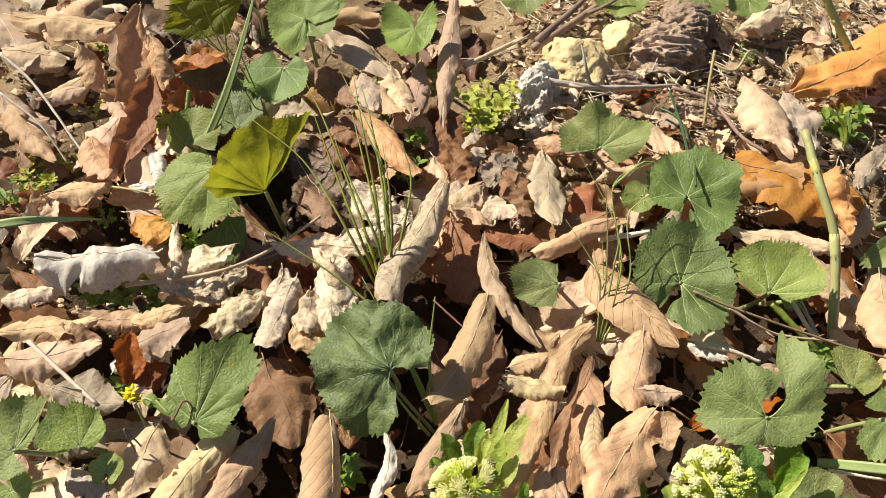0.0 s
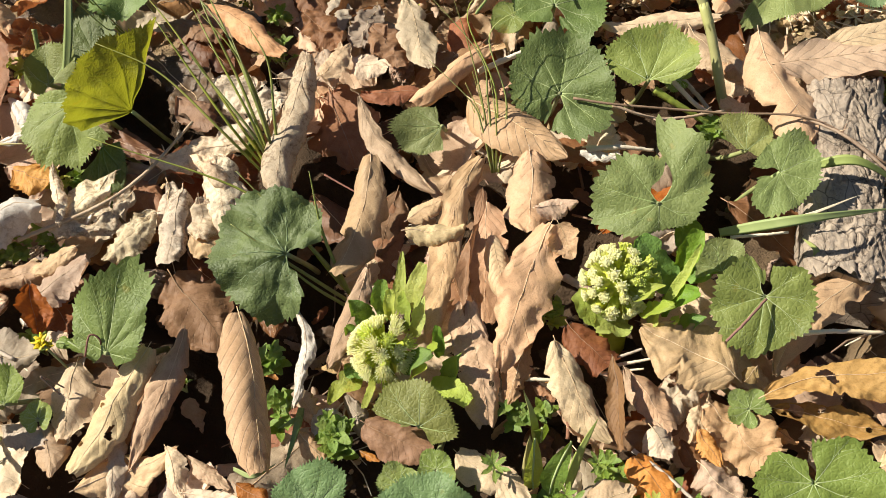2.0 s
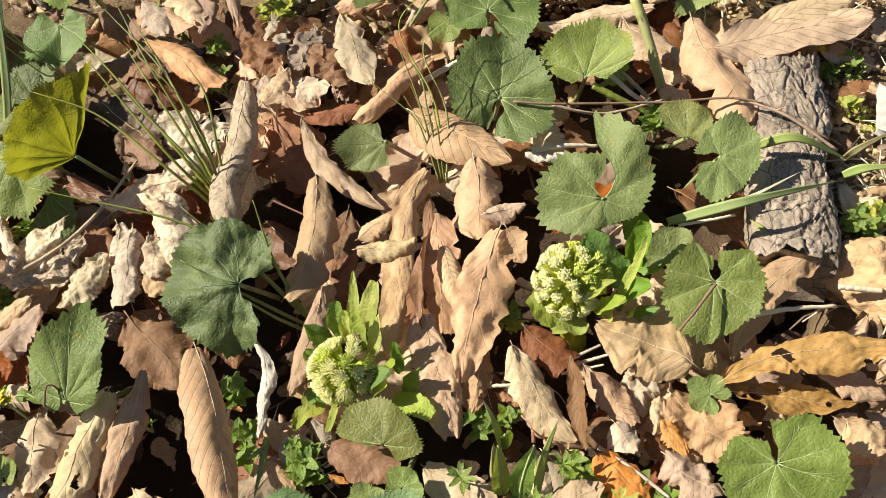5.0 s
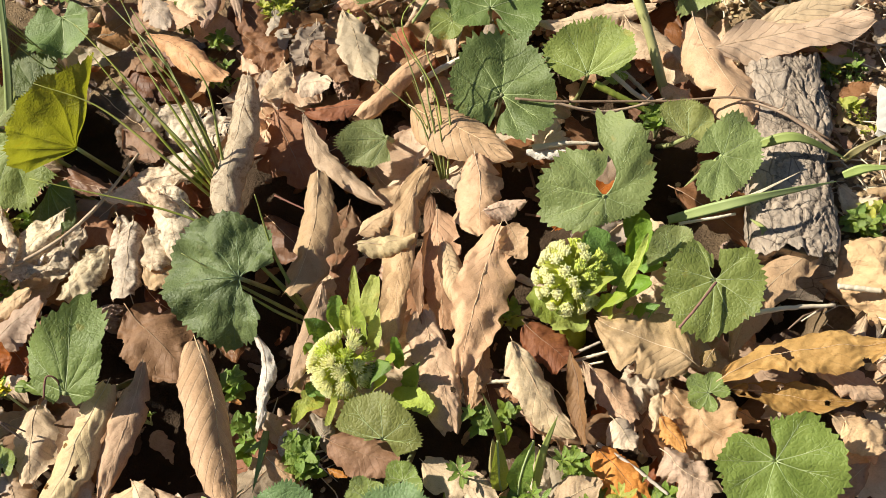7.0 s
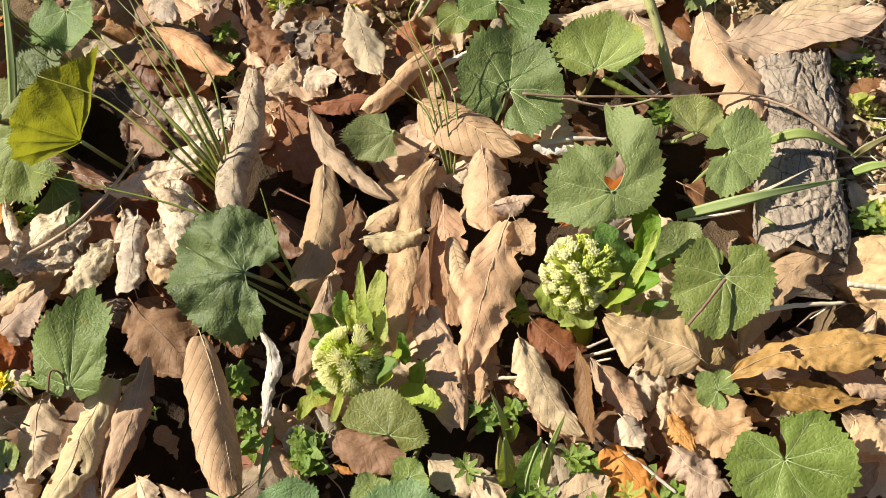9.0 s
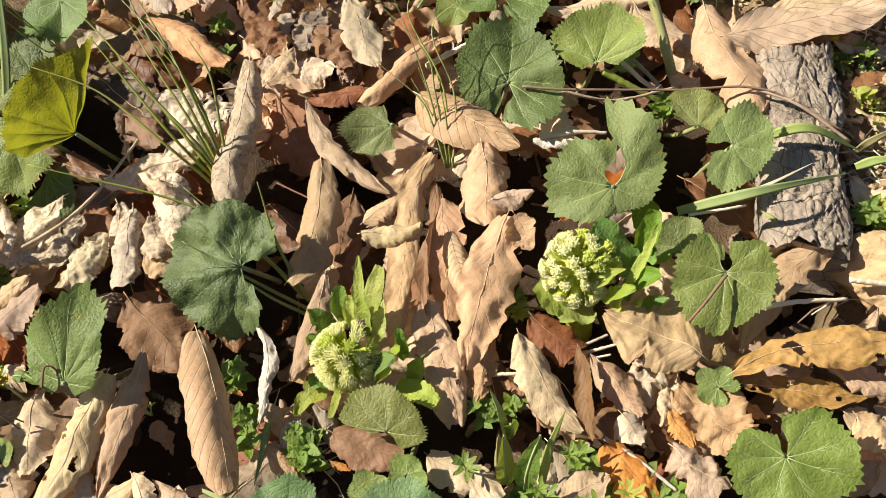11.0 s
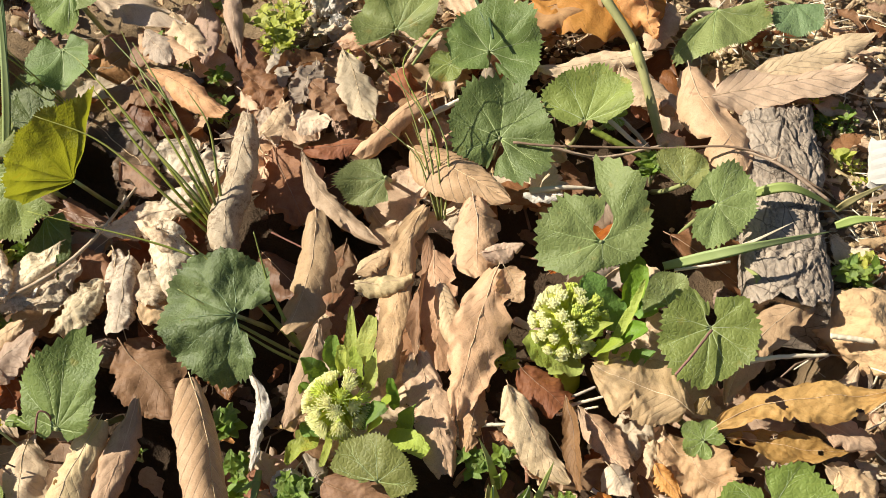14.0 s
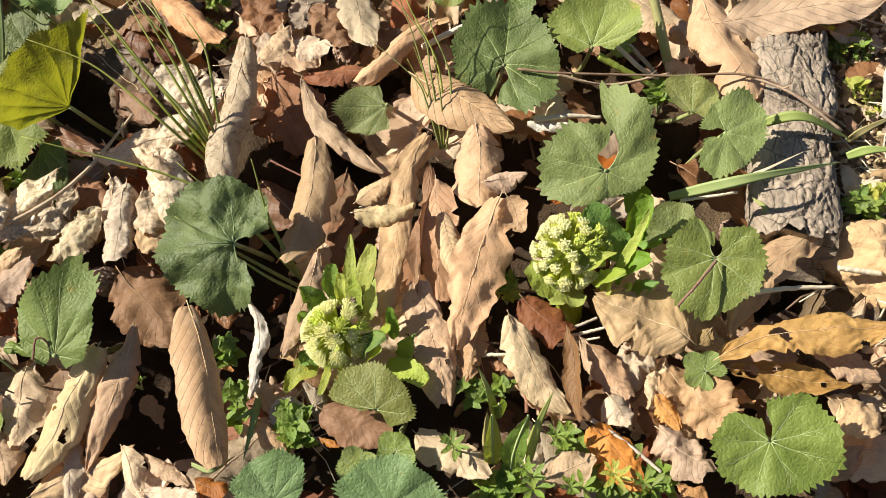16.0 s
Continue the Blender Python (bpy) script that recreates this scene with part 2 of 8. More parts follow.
GREEN = {
    "mid": green_leaf_material("green_leaf", (0.235, 0.292, 0.084), (0.15, 0.20, 0.05)),
    "deep": green_leaf_material("green_leaf_deep", (0.165, 0.235, 0.066), (0.10, 0.155, 0.04), 0.25, 0.1),
    # Dark woolly leaf; also paints shade into leaves that are not woolly.
    "dark": green_leaf_material("green_leaf_woolly_shaded", (0.125, 0.165, 0.048), (0.055, 0.08, 0.022), 0.2, 0.3),
    "lime": green_leaf_material("green_leaf_yellowish", (0.19, 0.21, 0.03), (0.14, 0.16, 0.02), 0.58, 0.0, (0.34, 0.335, 0.008)),
    "blue": green_leaf_material("green_leaf_bluish", (0.165, 0.24, 0.095), (0.12, 0.185, 0.07), 0.25, 0.15),
    "old": green_leaf_material("green_leaf_fading", (0.245, 0.27, 0.08), (0.17, 0.185, 0.05), 0.3),
}
VEIN = plain_material("leaf_vein", (0.39, 0.45, 0.21), (0.30, 0.37, 0.14), 200, 0.5, 0.0002, 0.15)
VEIN_DARK = plain_material("leaf_vein_dull", (0.19, 0.26, 0.11), (0.13, 0.19, 0.075), 200, 0.5, 0.0002, 0.15)
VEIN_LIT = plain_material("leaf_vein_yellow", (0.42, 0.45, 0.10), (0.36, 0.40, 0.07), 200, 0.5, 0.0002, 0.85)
PETIOLE = plain_material("petiole", (0.33, 0.38, 0.17), (0.27, 0.27, 0.12), 150, 0.5, 0.0003, 0.15)
BRACT = green_leaf_material("bract", (0.46, 0.52, 0.12), (0.33, 0.42, 0.07), 0.45, 0.0, (0.55, 0.6, 0.05))
BRACT_DARK = green_leaf_material("bract_green", (0.17, 0.29, 0.05), (0.12, 0.22, 0.04), 0.35)
CUP = plain_material("flower_cup", (0.62, 0.64, 0.13), (0.50, 0.56, 0.08), 300, 0.5, 0.0003, 0.4)
FLORET = plain_material("floret", (0.97, 0.955, 0.70), (0.95, 0.94, 0.48), 700, 0.6, 0.0002, 0.55, vary=0.04)
BUD = plain_material("flower_bud", (0.80, 0.86, 0.22), (0.70, 0.78, 0.16), 500, 0.55, 0.0002, 0.3, vary=0.08)
GRASS = plain_material("grass", (0.42, 0.45, 0.13), (0.31, 0.35, 0.08), 60, 0.45, 0.0002, 0.25)
GRASS_OLIVE = plain_material("grass_olive", (0.30, 0.32, 0.07), (0.20, 0.23, 0.05), 60, 0.4, 0.0002, 0.2)
GRASS_DARK = plain_material("grass_dark", (0.10, 0.15, 0.06), (0.06, 0.10, 0.04), 60, 0.4, 0.0002, 0.2)
GRASS_DRY = plain_material("grass_dry", (0.46, 0.40, 0.17), (0.35, 0.28, 0.12), 60, 0.5, 0.0002, 0.2)
GRASS_PALE = plain_material("grass_pale", (0.36, 0.42, 0.17), (0.26, 0.33, 0.11), 60, 0.45, 0.0002, 0.2)
REED = plain_material("reed", (0.43, 0.41, 0.16), (0.30, 0.30, 0.10), 60, 0.45, 0.0004, 0.0, (1, 1, 0.15))
STRAW = plain_material("straw", (0.74, 0.67, 0.52), (0.60, 0.50, 0.36), 90, 0.6)
TWIG = plain_material("twig", (0.30, 0.20, 0.14), (0.19, 0.12, 0.085), 150, 0.75)
TWIG_GREY = plain_material("twig_grey", (0.54, 0.47, 0.38), (0.40, 0.33, 0.27), 150, 0.75)
TWIG_PINK = plain_material("twig_pink", (0.56, 0.43, 0.31), (0.42, 0.30, 0.20), 150, 0.65)
TWIG_RED = plain_material("twig_red", (0.28, 0.13, 0.09), (0.18, 0.09, 0.06), 150, 0.65)
RIB = plain_material("midrib", (0.70, 0.53, 0.34), (0.58, 0.42, 0.26), 200, 0.6)
RIB_DARK = plain_material("midrib_brown", (0.36, 0.22, 0.13), (0.26, 0.15, 0.09), 200, 0.6)
WEED = green_leaf_material("weed_leaf", (0.21, 0.30, 0.06), (0.15, 0.23, 0.04), 0.35)
WEED_LIME = green_leaf_material("weed_leaf_yellow", (0.50, 0.50, 0.10), (0.36, 0.40, 0.06), 0.4)
STONE = plain_material("stone_ochre", (0.66, 0.52, 0.29), (0.50, 0.37, 0.19), 60, 0.85, 0.003)
STONE_DULL = plain_material("stone_tan", (0.50, 0.345, 0.19), (0.40, 0.265, 0.135), 60, 0.85, 0.002)
PETAL = plain_material("petal_yellow", (0.75, 0.60, 0.03), (0.6, 0.45, 0.02), 300, 0.5)
WOOL = plain_material("wool", (0.70, 0.65, 0.58), (0.48, 0.42, 0.36), 110, 0.95, 0.003)
HUMUS = plain_material("withered_leaf", (0.42, 0.31, 0.235), (0.22, 0.15, 0.11), 90, 0.85, 0.003)
WHITE = plain_material("white_wood", (0.72, 0.69, 0.62), (0.58, 0.54, 0.47), 40, 0.7)
CRUMB = plain_material("crumb", (0.56, 0.43, 0.27), (0.38, 0.275, 0.16), 60, 0.9, 0.002)
BARK, SOIL = bark_material(), soil_material()


# ---- geometry helpers ----
def link_mesh(name, verts, faces, material, uv=None, smooth=True):
    me = bpy.data.meshes.new(name)
    me.from_pydata([tuple(v) for v in verts], [], faces)
    me.materials.append(material)
    if smooth:
        me.polygons.foreach_set("use_smooth", [True] * len(me.polygons))
    if uv is not None:
        layer = me.uv_layers.new(name="uv")
        index = np.empty(len(me.loops), dtype=np.int32)
        me.loops.foreach_get("vertex_index", index)
        layer.data.foreach_set("uv", np.asarray(uv, dtype=np.float32)[index].ravel())
    me.update()
    return me


def part(name, geometry, material, parent, label="", uv=None, smooth=True):
    """One mesh under a thing or a part; its vertices are given in the world and kept relative to the thing."""
    verts, faces = geometry
    origin = np.array(root_place(parent))
    ob = new(name, link_mesh(name, np.asarray(verts, dtype=float) - origin, faces, material, uv, smooth))
    ob.parent = parent
    return tagged(ob, label)


def root_place(ob):
    while ob.parent:
        ob = ob.parent
    return ob.location


def thing(name, place, label, category, group="", kind=""):
    ob = new(name)
    ob.empty_display_size = 0.02
    ob.location = place
    return tagged(ob, label, category, group, kind)


def grid_faces(rows, cols, wrap=False):
    faces = []
    for i in range(rows - 1):
        for j in range(cols if wrap else cols - 1):
            k = (j + 1) % cols
            faces.append((i * cols + j, i * cols + k, (i + 1) * cols + k, (i + 1) * cols + j))
    return faces


def tube(points, radii, sides=6, flat=1.0, up=Vector((0.05, 0.1, 1))):
    """A tapered round or flattened stem through the points."""
    pts = [Vector(p) for p in points]
    verts = []
    for i, p in enumerate(pts):
        d = (pts[min(i + 1, len(pts) - 1)] - pts[max(i - 1, 0)]).normalized()
        a = d.cross(up)
        a = a.normalized() if a.length > 1e-4 else Vector((1, 0, 0))
        b = a.cross(d)
        for k in range(sides):
            q = 2 * math.pi * k / sides
            verts.append(p + a * (radii[i] * math.cos(q)) + b * (radii[i] * flat * math.sin(q)))
    faces = grid_faces(len(pts), sides, True)
    faces += [tuple(range(sides))[::-1], tuple(range((len(pts) - 1) * sides, len(pts) * sides))]
    return verts, faces


def merge(items):
    verts, faces = [], []
    for v, f in items:
        k = len(verts)
        verts.extend(v)
        faces.extend(tuple(i + k for i in g) for g in f)
    return verts, faces


def arc_points(points, count=18):
    """A smooth line through a few given points."""
    pts = [Vector(p) for p in points]
    if len(pts) == 2:
        return [pts[0].lerp(pts[1], i / (count - 1)) for i in range(count)]
    pts = [pts[0] * 2 - pts[1]] + pts + [pts[-1] * 2 - pts[-2]]
    out, spans = [], len(pts) - 3
    for i in range(count):
        x = min(i / (count - 1) * spans, spans - 1e-6)
        k, f = int(x), x - int(x)
        a, b, c, d = pts[k:k + 4]
        out.append(0.5 * ((2 * b) + (c - a) * f + (2 * a - 5 * b + 4 * c - d) * f * f + (3 * b - a - 3 * c + d) * f ** 3))
    return out


def rough(p, scale, seed):
    return noise.noise(Vector((p[0] * scale + seed * 3.7, p[1] * scale - seed * 1.9, p[2] * scale + seed)))


HOLLOWS = ((0.285, 0.500), (-0.159, 0.623), (-0.121, 0.385), (0.041, 0.282), (-0.131, 0.389), (-0.128, 0.349), (-0.045, 0.402), (0.089, 0.331), (-0.028, 0.518), (-0.031, 0.464), (0.327, 0.381), (0.047, 0.571), (0.160, 0.461), (-0.156, 0.472), (0.131, 0.383), (-0.424, 0.664), (-0.170, 0.866), (-0.042, 0.407), (0.142, 0.353), (0.066, 0.325), (-0.181, 0.672), (0.270, 0.487), (-0.030, 0.530), (0.164, 0.349), (0.138, 0.417), (-0.109, 0.413), (-0.112, 0.450), (-0.416, 0.736), (-0.443, 0.695), (-0.243, 0.430), (-0.251, 0.463), (-0.185, 0.860), (-0.158, 0.785), (-0.148, 0.468), (-0.273, 0.813), (-0.204, 0.697), (-0.183, 0.643), (-0.287, 0.834), (-0.203, 0.805))


def ground_z(x, y):
    """The soil lies higher where the litter is thin."""
    def step(v):
        v = min(1.0, max(0.0, v))
        return v * v * (3 - 2 * v)
    bare = max(step((x - 0.33) / 0.08), step((y - 0.70) / 0.1) * step((x + 0.04) / 0.1), 0.6 * step((-0.24 - x) / 0.1) * step((y - 0.44) / 0.08))
    dip = 0.0
    for px, py in HOLLOWS:
        dip = max(dip, step(1.35 - math.hypot(x - px, y - py) / 0.032))
    return -0.058 + 0.042 * bare - 0.03 * dip


# ---- dead leaves ----
def leaf_outline(s, shape):
    if shape == "oblong":
        return math.sin(math.pi * min(1, max(0, 0.03 + 0.95 * s))) ** 0.42
    if shape == "ovate":
        return math.sin(math.pi * (0.02 + 0.97 * s) ** 0.72) ** 0.75
    if shape == "obovate":
        return math.sin(math.pi * (0.02 + 0.97 * s) ** 1.5) ** 0.7
    return math.sin(math.pi * (0.02 + 0.97 * s) ** 0.92) ** 0.8


def leaf_blade(base, tip, width, curl, arch, twist, bend, shape, wave, crumple, tilt, seed, hole, teeth, rows=60, cols=14, wild=1.0, pleat=0.004):
    """The grid of a withered blade: curled across by an arc of that many radians (plus: edges down), arched and twisted along.
    wild: how far the halves differ, the edges roll and the ends bend."""
    base, tip = Vector(base), Vector(tip)
    axis = tip - base
    length = axis.length
    x = axis / length
    y = Vector((0, 0, 1)).cross(x)
    y = y.normalized() if y.length > 1e-3 else Vector((1, 0, 0))
    y = Matrix.Rotation(radians(tilt), 3, x) @ y
    n = x.cross(y)
    rnd = random.Random(seed * 13 + 1)
    rag = min(0.55, 0.32 + 1.5 * crumple) * wild
    blunt = 1 - 0.16 * rnd.random() ** 2 * wild
    lean = rnd.uniform(-0.2, 0.2) * wild
    sides = (1 + lean, 1 - lean)
    lip = [rnd.choice((-1.8, -0.8, 0.3, 0.5, 1.0, 1.8)) * wild for _ in (0, 1)]
    kinks = [(rnd.uniform(0.2, 0.85), rnd.uniform(-0.28, 0.22) * wild, rnd.uniform(-0.16, 0.16) * wild) for _ in range(2)]
    hook = (rnd.uniform(-0.05, 0.07) * wild, rnd.uniform(-0.05, 0.07) * wild)
    sway = rnd.uniform(-0.03, 0.03) * wild
    twist = twist + rnd.uniform(-28, 28) * wild
    bites = [(rnd.uniform(0.1, 0.95), rnd.uniform(0.015, 0.07), rnd.uniform(0.1, 0.5) * wild, rnd.randrange(2)) for _ in range(4)]
    verts, uv, mid = [], [], []
    steps = cols // 2
    for i in range(rows):
        s = i / (rows - 1)
        half = width / 2 * leaf_outline(s * blunt, shape)
        centre = base + axis * s + n * (arch * length * 4 * s * (1 - s)) + y * (bend * length * 4 * s * (1 - s))
        centre += y * (sway * length * math.sin(2 * math.pi * s)) + n * length * (hook[0] * (1 - s) ** 4 + hook[1] * s ** 4)
        for where, lift, veer in kinks:
            beyond = math.sqrt(max(0.0, s - where) ** 2 + 0.0009) - 0.03 if s > where else 0.0
            centre += (n * lift + y * veer) * (length * beyond * (1 - where))
        turn = Matrix.Rotation(radians(twist) * (s - 0.5), 3, x)
        yy, nn = turn @ y, turn @ n
        row = {}
        for k, sign in ((0, -1), (1, 1)):
            jag = 1 + rag * (rough((s * 3.2, k * 9, 0), 1.0, seed) + 0.45 * rough((s * 11, k * 9, 3), 1.0, seed) + 0.25 * rough((s * 33, k * 9, 5), 1.0, seed))
            for where, broad, deep, at_side in bites:
                if at_side == k and abs(s - where) < broad:
                    jag *= 1 - deep * (1 - abs(s - where) / broad) ** 0.6
            bow = curl * (1 + 0.5 * wild * rough((s * 2.1, k * 5, 7), 1.0, seed + 1))
            rim = lip[k] * (0.6 + 0.9 * rough((s * 2.6, k * 3, 2), 1.0, seed + 4))
            across, rise, last = 0.0, 0.0, 0.0
            for q in range(steps + 1):
                u = q / steps
                phase = 10.5 * s - 2.6 * u
                if q:
                    reach = half * sides[k] * jag
                    if q == steps:
                        reach *= 1 + teeth * steps * 0.5 * (2 * abs((phase % 1) - 0.5) - 0.5)
                    v = (q - 0.5) / steps
                    a = 0.5 * bow * v + rim * max(0.0, (v - 0.35) / 0.65) ** 2
                    across += reach / steps * math.cos(a)
                    rise -= reach / steps * math.sin(a)
                lift = wave * width * u * u * math.sin(9 * s + 2.5 * k + seed)
                lift += pleat * width * math.sin(math.pi * (phase % 1)) ** 0.6 * min(1, 4 * u)
                p = centre + yy * (sign * across) + nn * (rise + lift)
                if crumple:
                    f = 3.1 / max(0.03, width)
                    p = p + Vector((rough(p, f, seed), rough(p, f, seed + 5), rough(p, f, seed + 9))) * (crumple * width)
                    p = p + nn * (rough(p, f * 2.9, seed + 2) * crumple * width * 0.35)
                f = 2.2 / max(0.012, width)
                p = p + nn * (wild * width * 0.10 * rough(p, 0.5 * f, seed + 17))
                ridge = abs(rough((s * length / width * 1.3 + sign * u * 0.5, sign * u * 1.1, 0), 1.0, seed + 21))
                fold = abs(rough((s * length / width * 2.9 - sign * u * 1.3, sign * u * 1.9, 2), 1.0, seed + 22))
                p = p + nn * (wild * width * (0.24 * (0.22 - ridge) + 0.10 * (0.2 - fold)) * (0.35 + 0.65 * u))
                p = p + axis * (0.05 * wild * rough((sign * u * 2.4, s, 4), 1.0, seed + 23) * (s ** 6 + 0.6 * (1 - s) ** 6))
                p = p + nn * (width * 0.05 * rough(p, f, seed + 11) + width * 0.014 * rough(p, f * 3.1, seed + 12))
                row[sign * q] = (p, (sign * u * 0.5 + 0.5, phase))
        for q in range(-steps, steps + 1):
            verts.append(row[q][0])
            uv.append(row[q][1])
        mid.append(row[0][0] + nn * 0.0002)
    faces = grid_faces(rows, 2 * steps + 1)
    if hole:
        keep = []
        for f in faces:
            c = sum((verts[i] for i in f), Vector()) / 4
            if rough(c, 70, seed + 31) + 0.4 * rough(c, 190, seed) < 0.62 - hole:
                keep.append(f)
        faces = keep
    return verts, faces, uv, mid, n


LABELS = {
    "tan": "curled tan withered chestnut leaf lying on the litter", "ribbed": "tan withered chestnut leaf with raised pale side veins", "pale": "pale beige withered leaf with clear side veins",
    "pink": "pinkish tan withered leaf, dry and curled", "grey": "greyish tan withered leaf, dry and curled",
    "brown": "dark brown withered leaf, crumpled in the litter", "rust": "rust-red dry leaf curled up on edge",
    "orange": "large bright orange dry leaf lying on the litter", "ochre": "ochre yellow dry leaf with a pale midrib",
    "buff": "buff yellow dry leaf with small holes", "white": "bleached white dry leaf rolled into a tube",
    "mottled": "cream dry leaf, mottled brown with rot", "damp": "dark damp rotting leaf under the litter", "damp_red": "dark red-brown damp leaf under the litter",
}


def dead_leaf(base, tip, width, curl=1.5, kind="tan", arch=0.0, twist=0.0, bend=0.0, shape="lance", wave=0.03,
              crumple=0.0, tilt=0.0, seed=1, hole=0.0, teeth=0.025, label="", wild=0.85, pleat=0.004):
    verts, faces, uv, mid, n = leaf_blade(base, tip, width, curl, arch, twist, bend, shape, wave, crumple, tilt, seed, hole, teeth, 110 if hole else 60, 28 if hole else 14, wild, pleat)
    low = min(v.z for v in verts)
    ob = thing("dead_leaf", ((base[0] + tip[0]) / 2, (base[1] + tip[1]) / 2, low), label or LABELS[kind], "dead leaf", "dead leaves")
    part("blade", (verts, faces), DEAD[kind], ob, uv=uv)
    mid = mid[::len(mid) // 60 or 1]
    stalk = mid[0] - (mid[2] - mid[0]).normalized() * min(0.008, 0.12 * width)
    line = [stalk] + mid[::4]
    size = max(0.0002, min(0.0005, width * 0.007))
    radii = [size * (1.25 - 0.95 * i / (len(line) - 1)) for i in range(len(line))]
    part("midrib", tube(line, radii, 5, 0.8), RIB_DARK if kind in ("brown", "rust", "orange") else RIB, ob)
    return ob


# ---- butterbur leaves ----
def butterbur_leaf(at, tip, width, kind="mid", cup=0.12, tilt=0.0, front=1.0, sinus=26.0, fold=0.0, wave=0.05, ground=None,
                   seed=1, droop=0.0, pucker=0.0, lobes=0.07, label="", root=(0.0, 0.06), face=None, notch=0.42, serrate=1.0, opening=0.55, veins=None, close=7):
    """A kidney-shaped toothed blade round the point where its stalk meets it. width: across; front: how long the tip is
    against the width's half; cup: edges up; droop: the tip bent down; veins: the angle from the tip (degrees) and
    length of each main vein, fitted to the leaf's outline as the camera sees it."""
    at, tip = Vector(at), Vector(tip)
    x = (tip - at).normalized()
    y = Vector((0, 0, 1)).cross(x)
    y = y.normalized() if y.length > 1e-3 else Vector((1, 0, 0))
    y = Matrix.Rotation(radians(tilt), 3, x) @ y
    n = x.cross(y)
    if face:
        n = Vector(face).normalized()
        x = (x - n * x.dot(n)).normalized()
        y = n.cross(x)
    half = width / 2
    gap = radians(sinus) / 2

    if veins:
        veins = [(radians(a), r) for a, r in veins]
        half = sum(r for _, r in veins) / len(veins)
    turns = [a for a, _ in veins] if veins else [0, 0.62, -0.62, 1.22, -1.22, 1.85, -1.85, 2.5, -2.5]

    def between(a):
        """How far along from one main vein to the next."""
        for (a0, _), (a1, _) in zip(veins, veins[1:]):
            if a <= a1:
                return min(1.0, max(0.0, (a - a0) / (a1 - a0)))
        return 1.0

    def rim(a):
        if veins:
            for k in range(len(veins) - 1):
                if a <= veins[k + 1][0] or k == len(veins) - 2:
                    break
            g = between(a)
            r0, r1 = veins[k][1], veins[k + 1][1]
            ra, rb = veins[max(0, k - 1)][1], veins[min(len(veins) - 1, k + 2)][1]
            r = r0 + 0.5 * g * (r1 - ra + g * (2 * ra - 5 * r0 + 4 * r1 - rb + g * (3 * (r0 - r1) + rb - ra)))
            return r * (1 - lobes * 0.8 * math.sin(math.pi * g) ** 2)
        b = math.pi - abs(a)
        r = half * (1.0 + (front - 1.0) * (0.5 + 0.5 * math.cos(a)) ** 2.4)
        t = min(1.0, max(0.0, (b - gap * 0.35) / (0.6 * gap + 0.5 * notch)))
        r *= 0.72 + 0.28 * (t * t * (3 - 2 * t)) ** 0.5
        r *= 1 + 1.25 * lobes * (1.5 * abs(math.cos(a * 2.45 + 0.2 * math.sin(seed))) - 0.95)
        r *= 1 + 0.07 * math.sin(2 * a + seed * 1.3) + 0.04 * math.sin(3 * a + 2 * seed)
        return r

    def surface(a, f, tooth=0.0):
        r = rim(a) * f * (1 + tooth)
        px, py = r * math.cos(a), r * math.sin(a)
        q = r / half
        h = cup * half * q * q + wave * half * q * q * math.sin(4 * a + seed * 1.7) + 0.5 * wave * half * q * q * math.sin(7 * a + seed)
        h += fold * abs(py) - (droop * half * max(0.0, px / half) ** 2)
        if veins:
            h += 0.028 * half * math.sin(math.pi * between(a)) ** 0.8 * min(1, 2 * q)
        else:
            h += 0.012 * half * (1 - abs(math.cos(a * 2.45))) * min(1, 3 * q) * (1 - 0.3 * q)
        p = at + x * px + y * py
        h += half * (0.14 * rough(p, 18, seed) + 0.06 * rough(p, 55, seed + 1) + 0.018 * rough(p, 150, seed + 2))
        if pucker:
            h += pucker * half * (1.6 * rough(p, 32, seed + 3) + 0.8 * rough(p, 85, seed + 4) + 0.3 * rough(p, 210, seed + 5))
        return p + n * h

    def reach(f):
        """How far round the blade goes at that part of its radius: a rounded gap at the stalk, nearly closed further out."""
        near = max(0.0, 1 - f / 0.42)
        return math.pi - max(gap * 0.35, 1.15 * opening * near ** 0.6) - gap * 0.5 * max(0.0, f - 0.6)

    def sweep(f, u):
        """The angle at that part of the way round, -1 to 1."""
        if not veins:
            return reach(f) * u
        near = opening * max(0.0, 1 - f / 0.45) ** 0.6
        lap = radians(close) * min(1.0, max(0.0, (f - 0.4) / 0.25))
        lo, hi = veins[0][0] + near - lap, veins[-1][0] - near + lap
        return lo + (hi - lo) * (u + 1) / 2

    count, rings = 200, 15
    verts, faces = [], []
    rnd = random.Random(seed * 77 + 5)
    size = [rnd.choice((0.25, 0.6, 0.9, 1.3)) * (0.7 + 0.6 * rnd.random()) for _ in range(count)]
    for k in range(rings):
        f = 0.03 + 0.97 * (k / (rings - 1)) ** 0.85
        for j in range(count):
            a = sweep(f, 2 * j / (count - 1) - 1)
            saw = (0.0, 0.55, 1.0, 0.45)[j % 4] - 0.4
            tooth = (0.085 * serrate * size[j // 4] * saw) if k == rings - 1 else (0.025 * saw if k == rings - 2 else 0.0)
            verts.append(surface(a, f, tooth))
    faces = grid_faces(rings, count)
    verts.append(at.copy())
    faces += [(j, j + 1, len(verts) - 1) for j in range(count - 1)]
    soil = ground_z(at.x + root[0], at.y + root[1]) if ground is None else ground
    foot = Vector((at.x + root[0], at.y + root[1], soil))
    ob = thing("butterbur_leaf", foot, label or "green kidney-shaped butterbur leaf with a toothed edge", "leaf", "butterbur leaves")
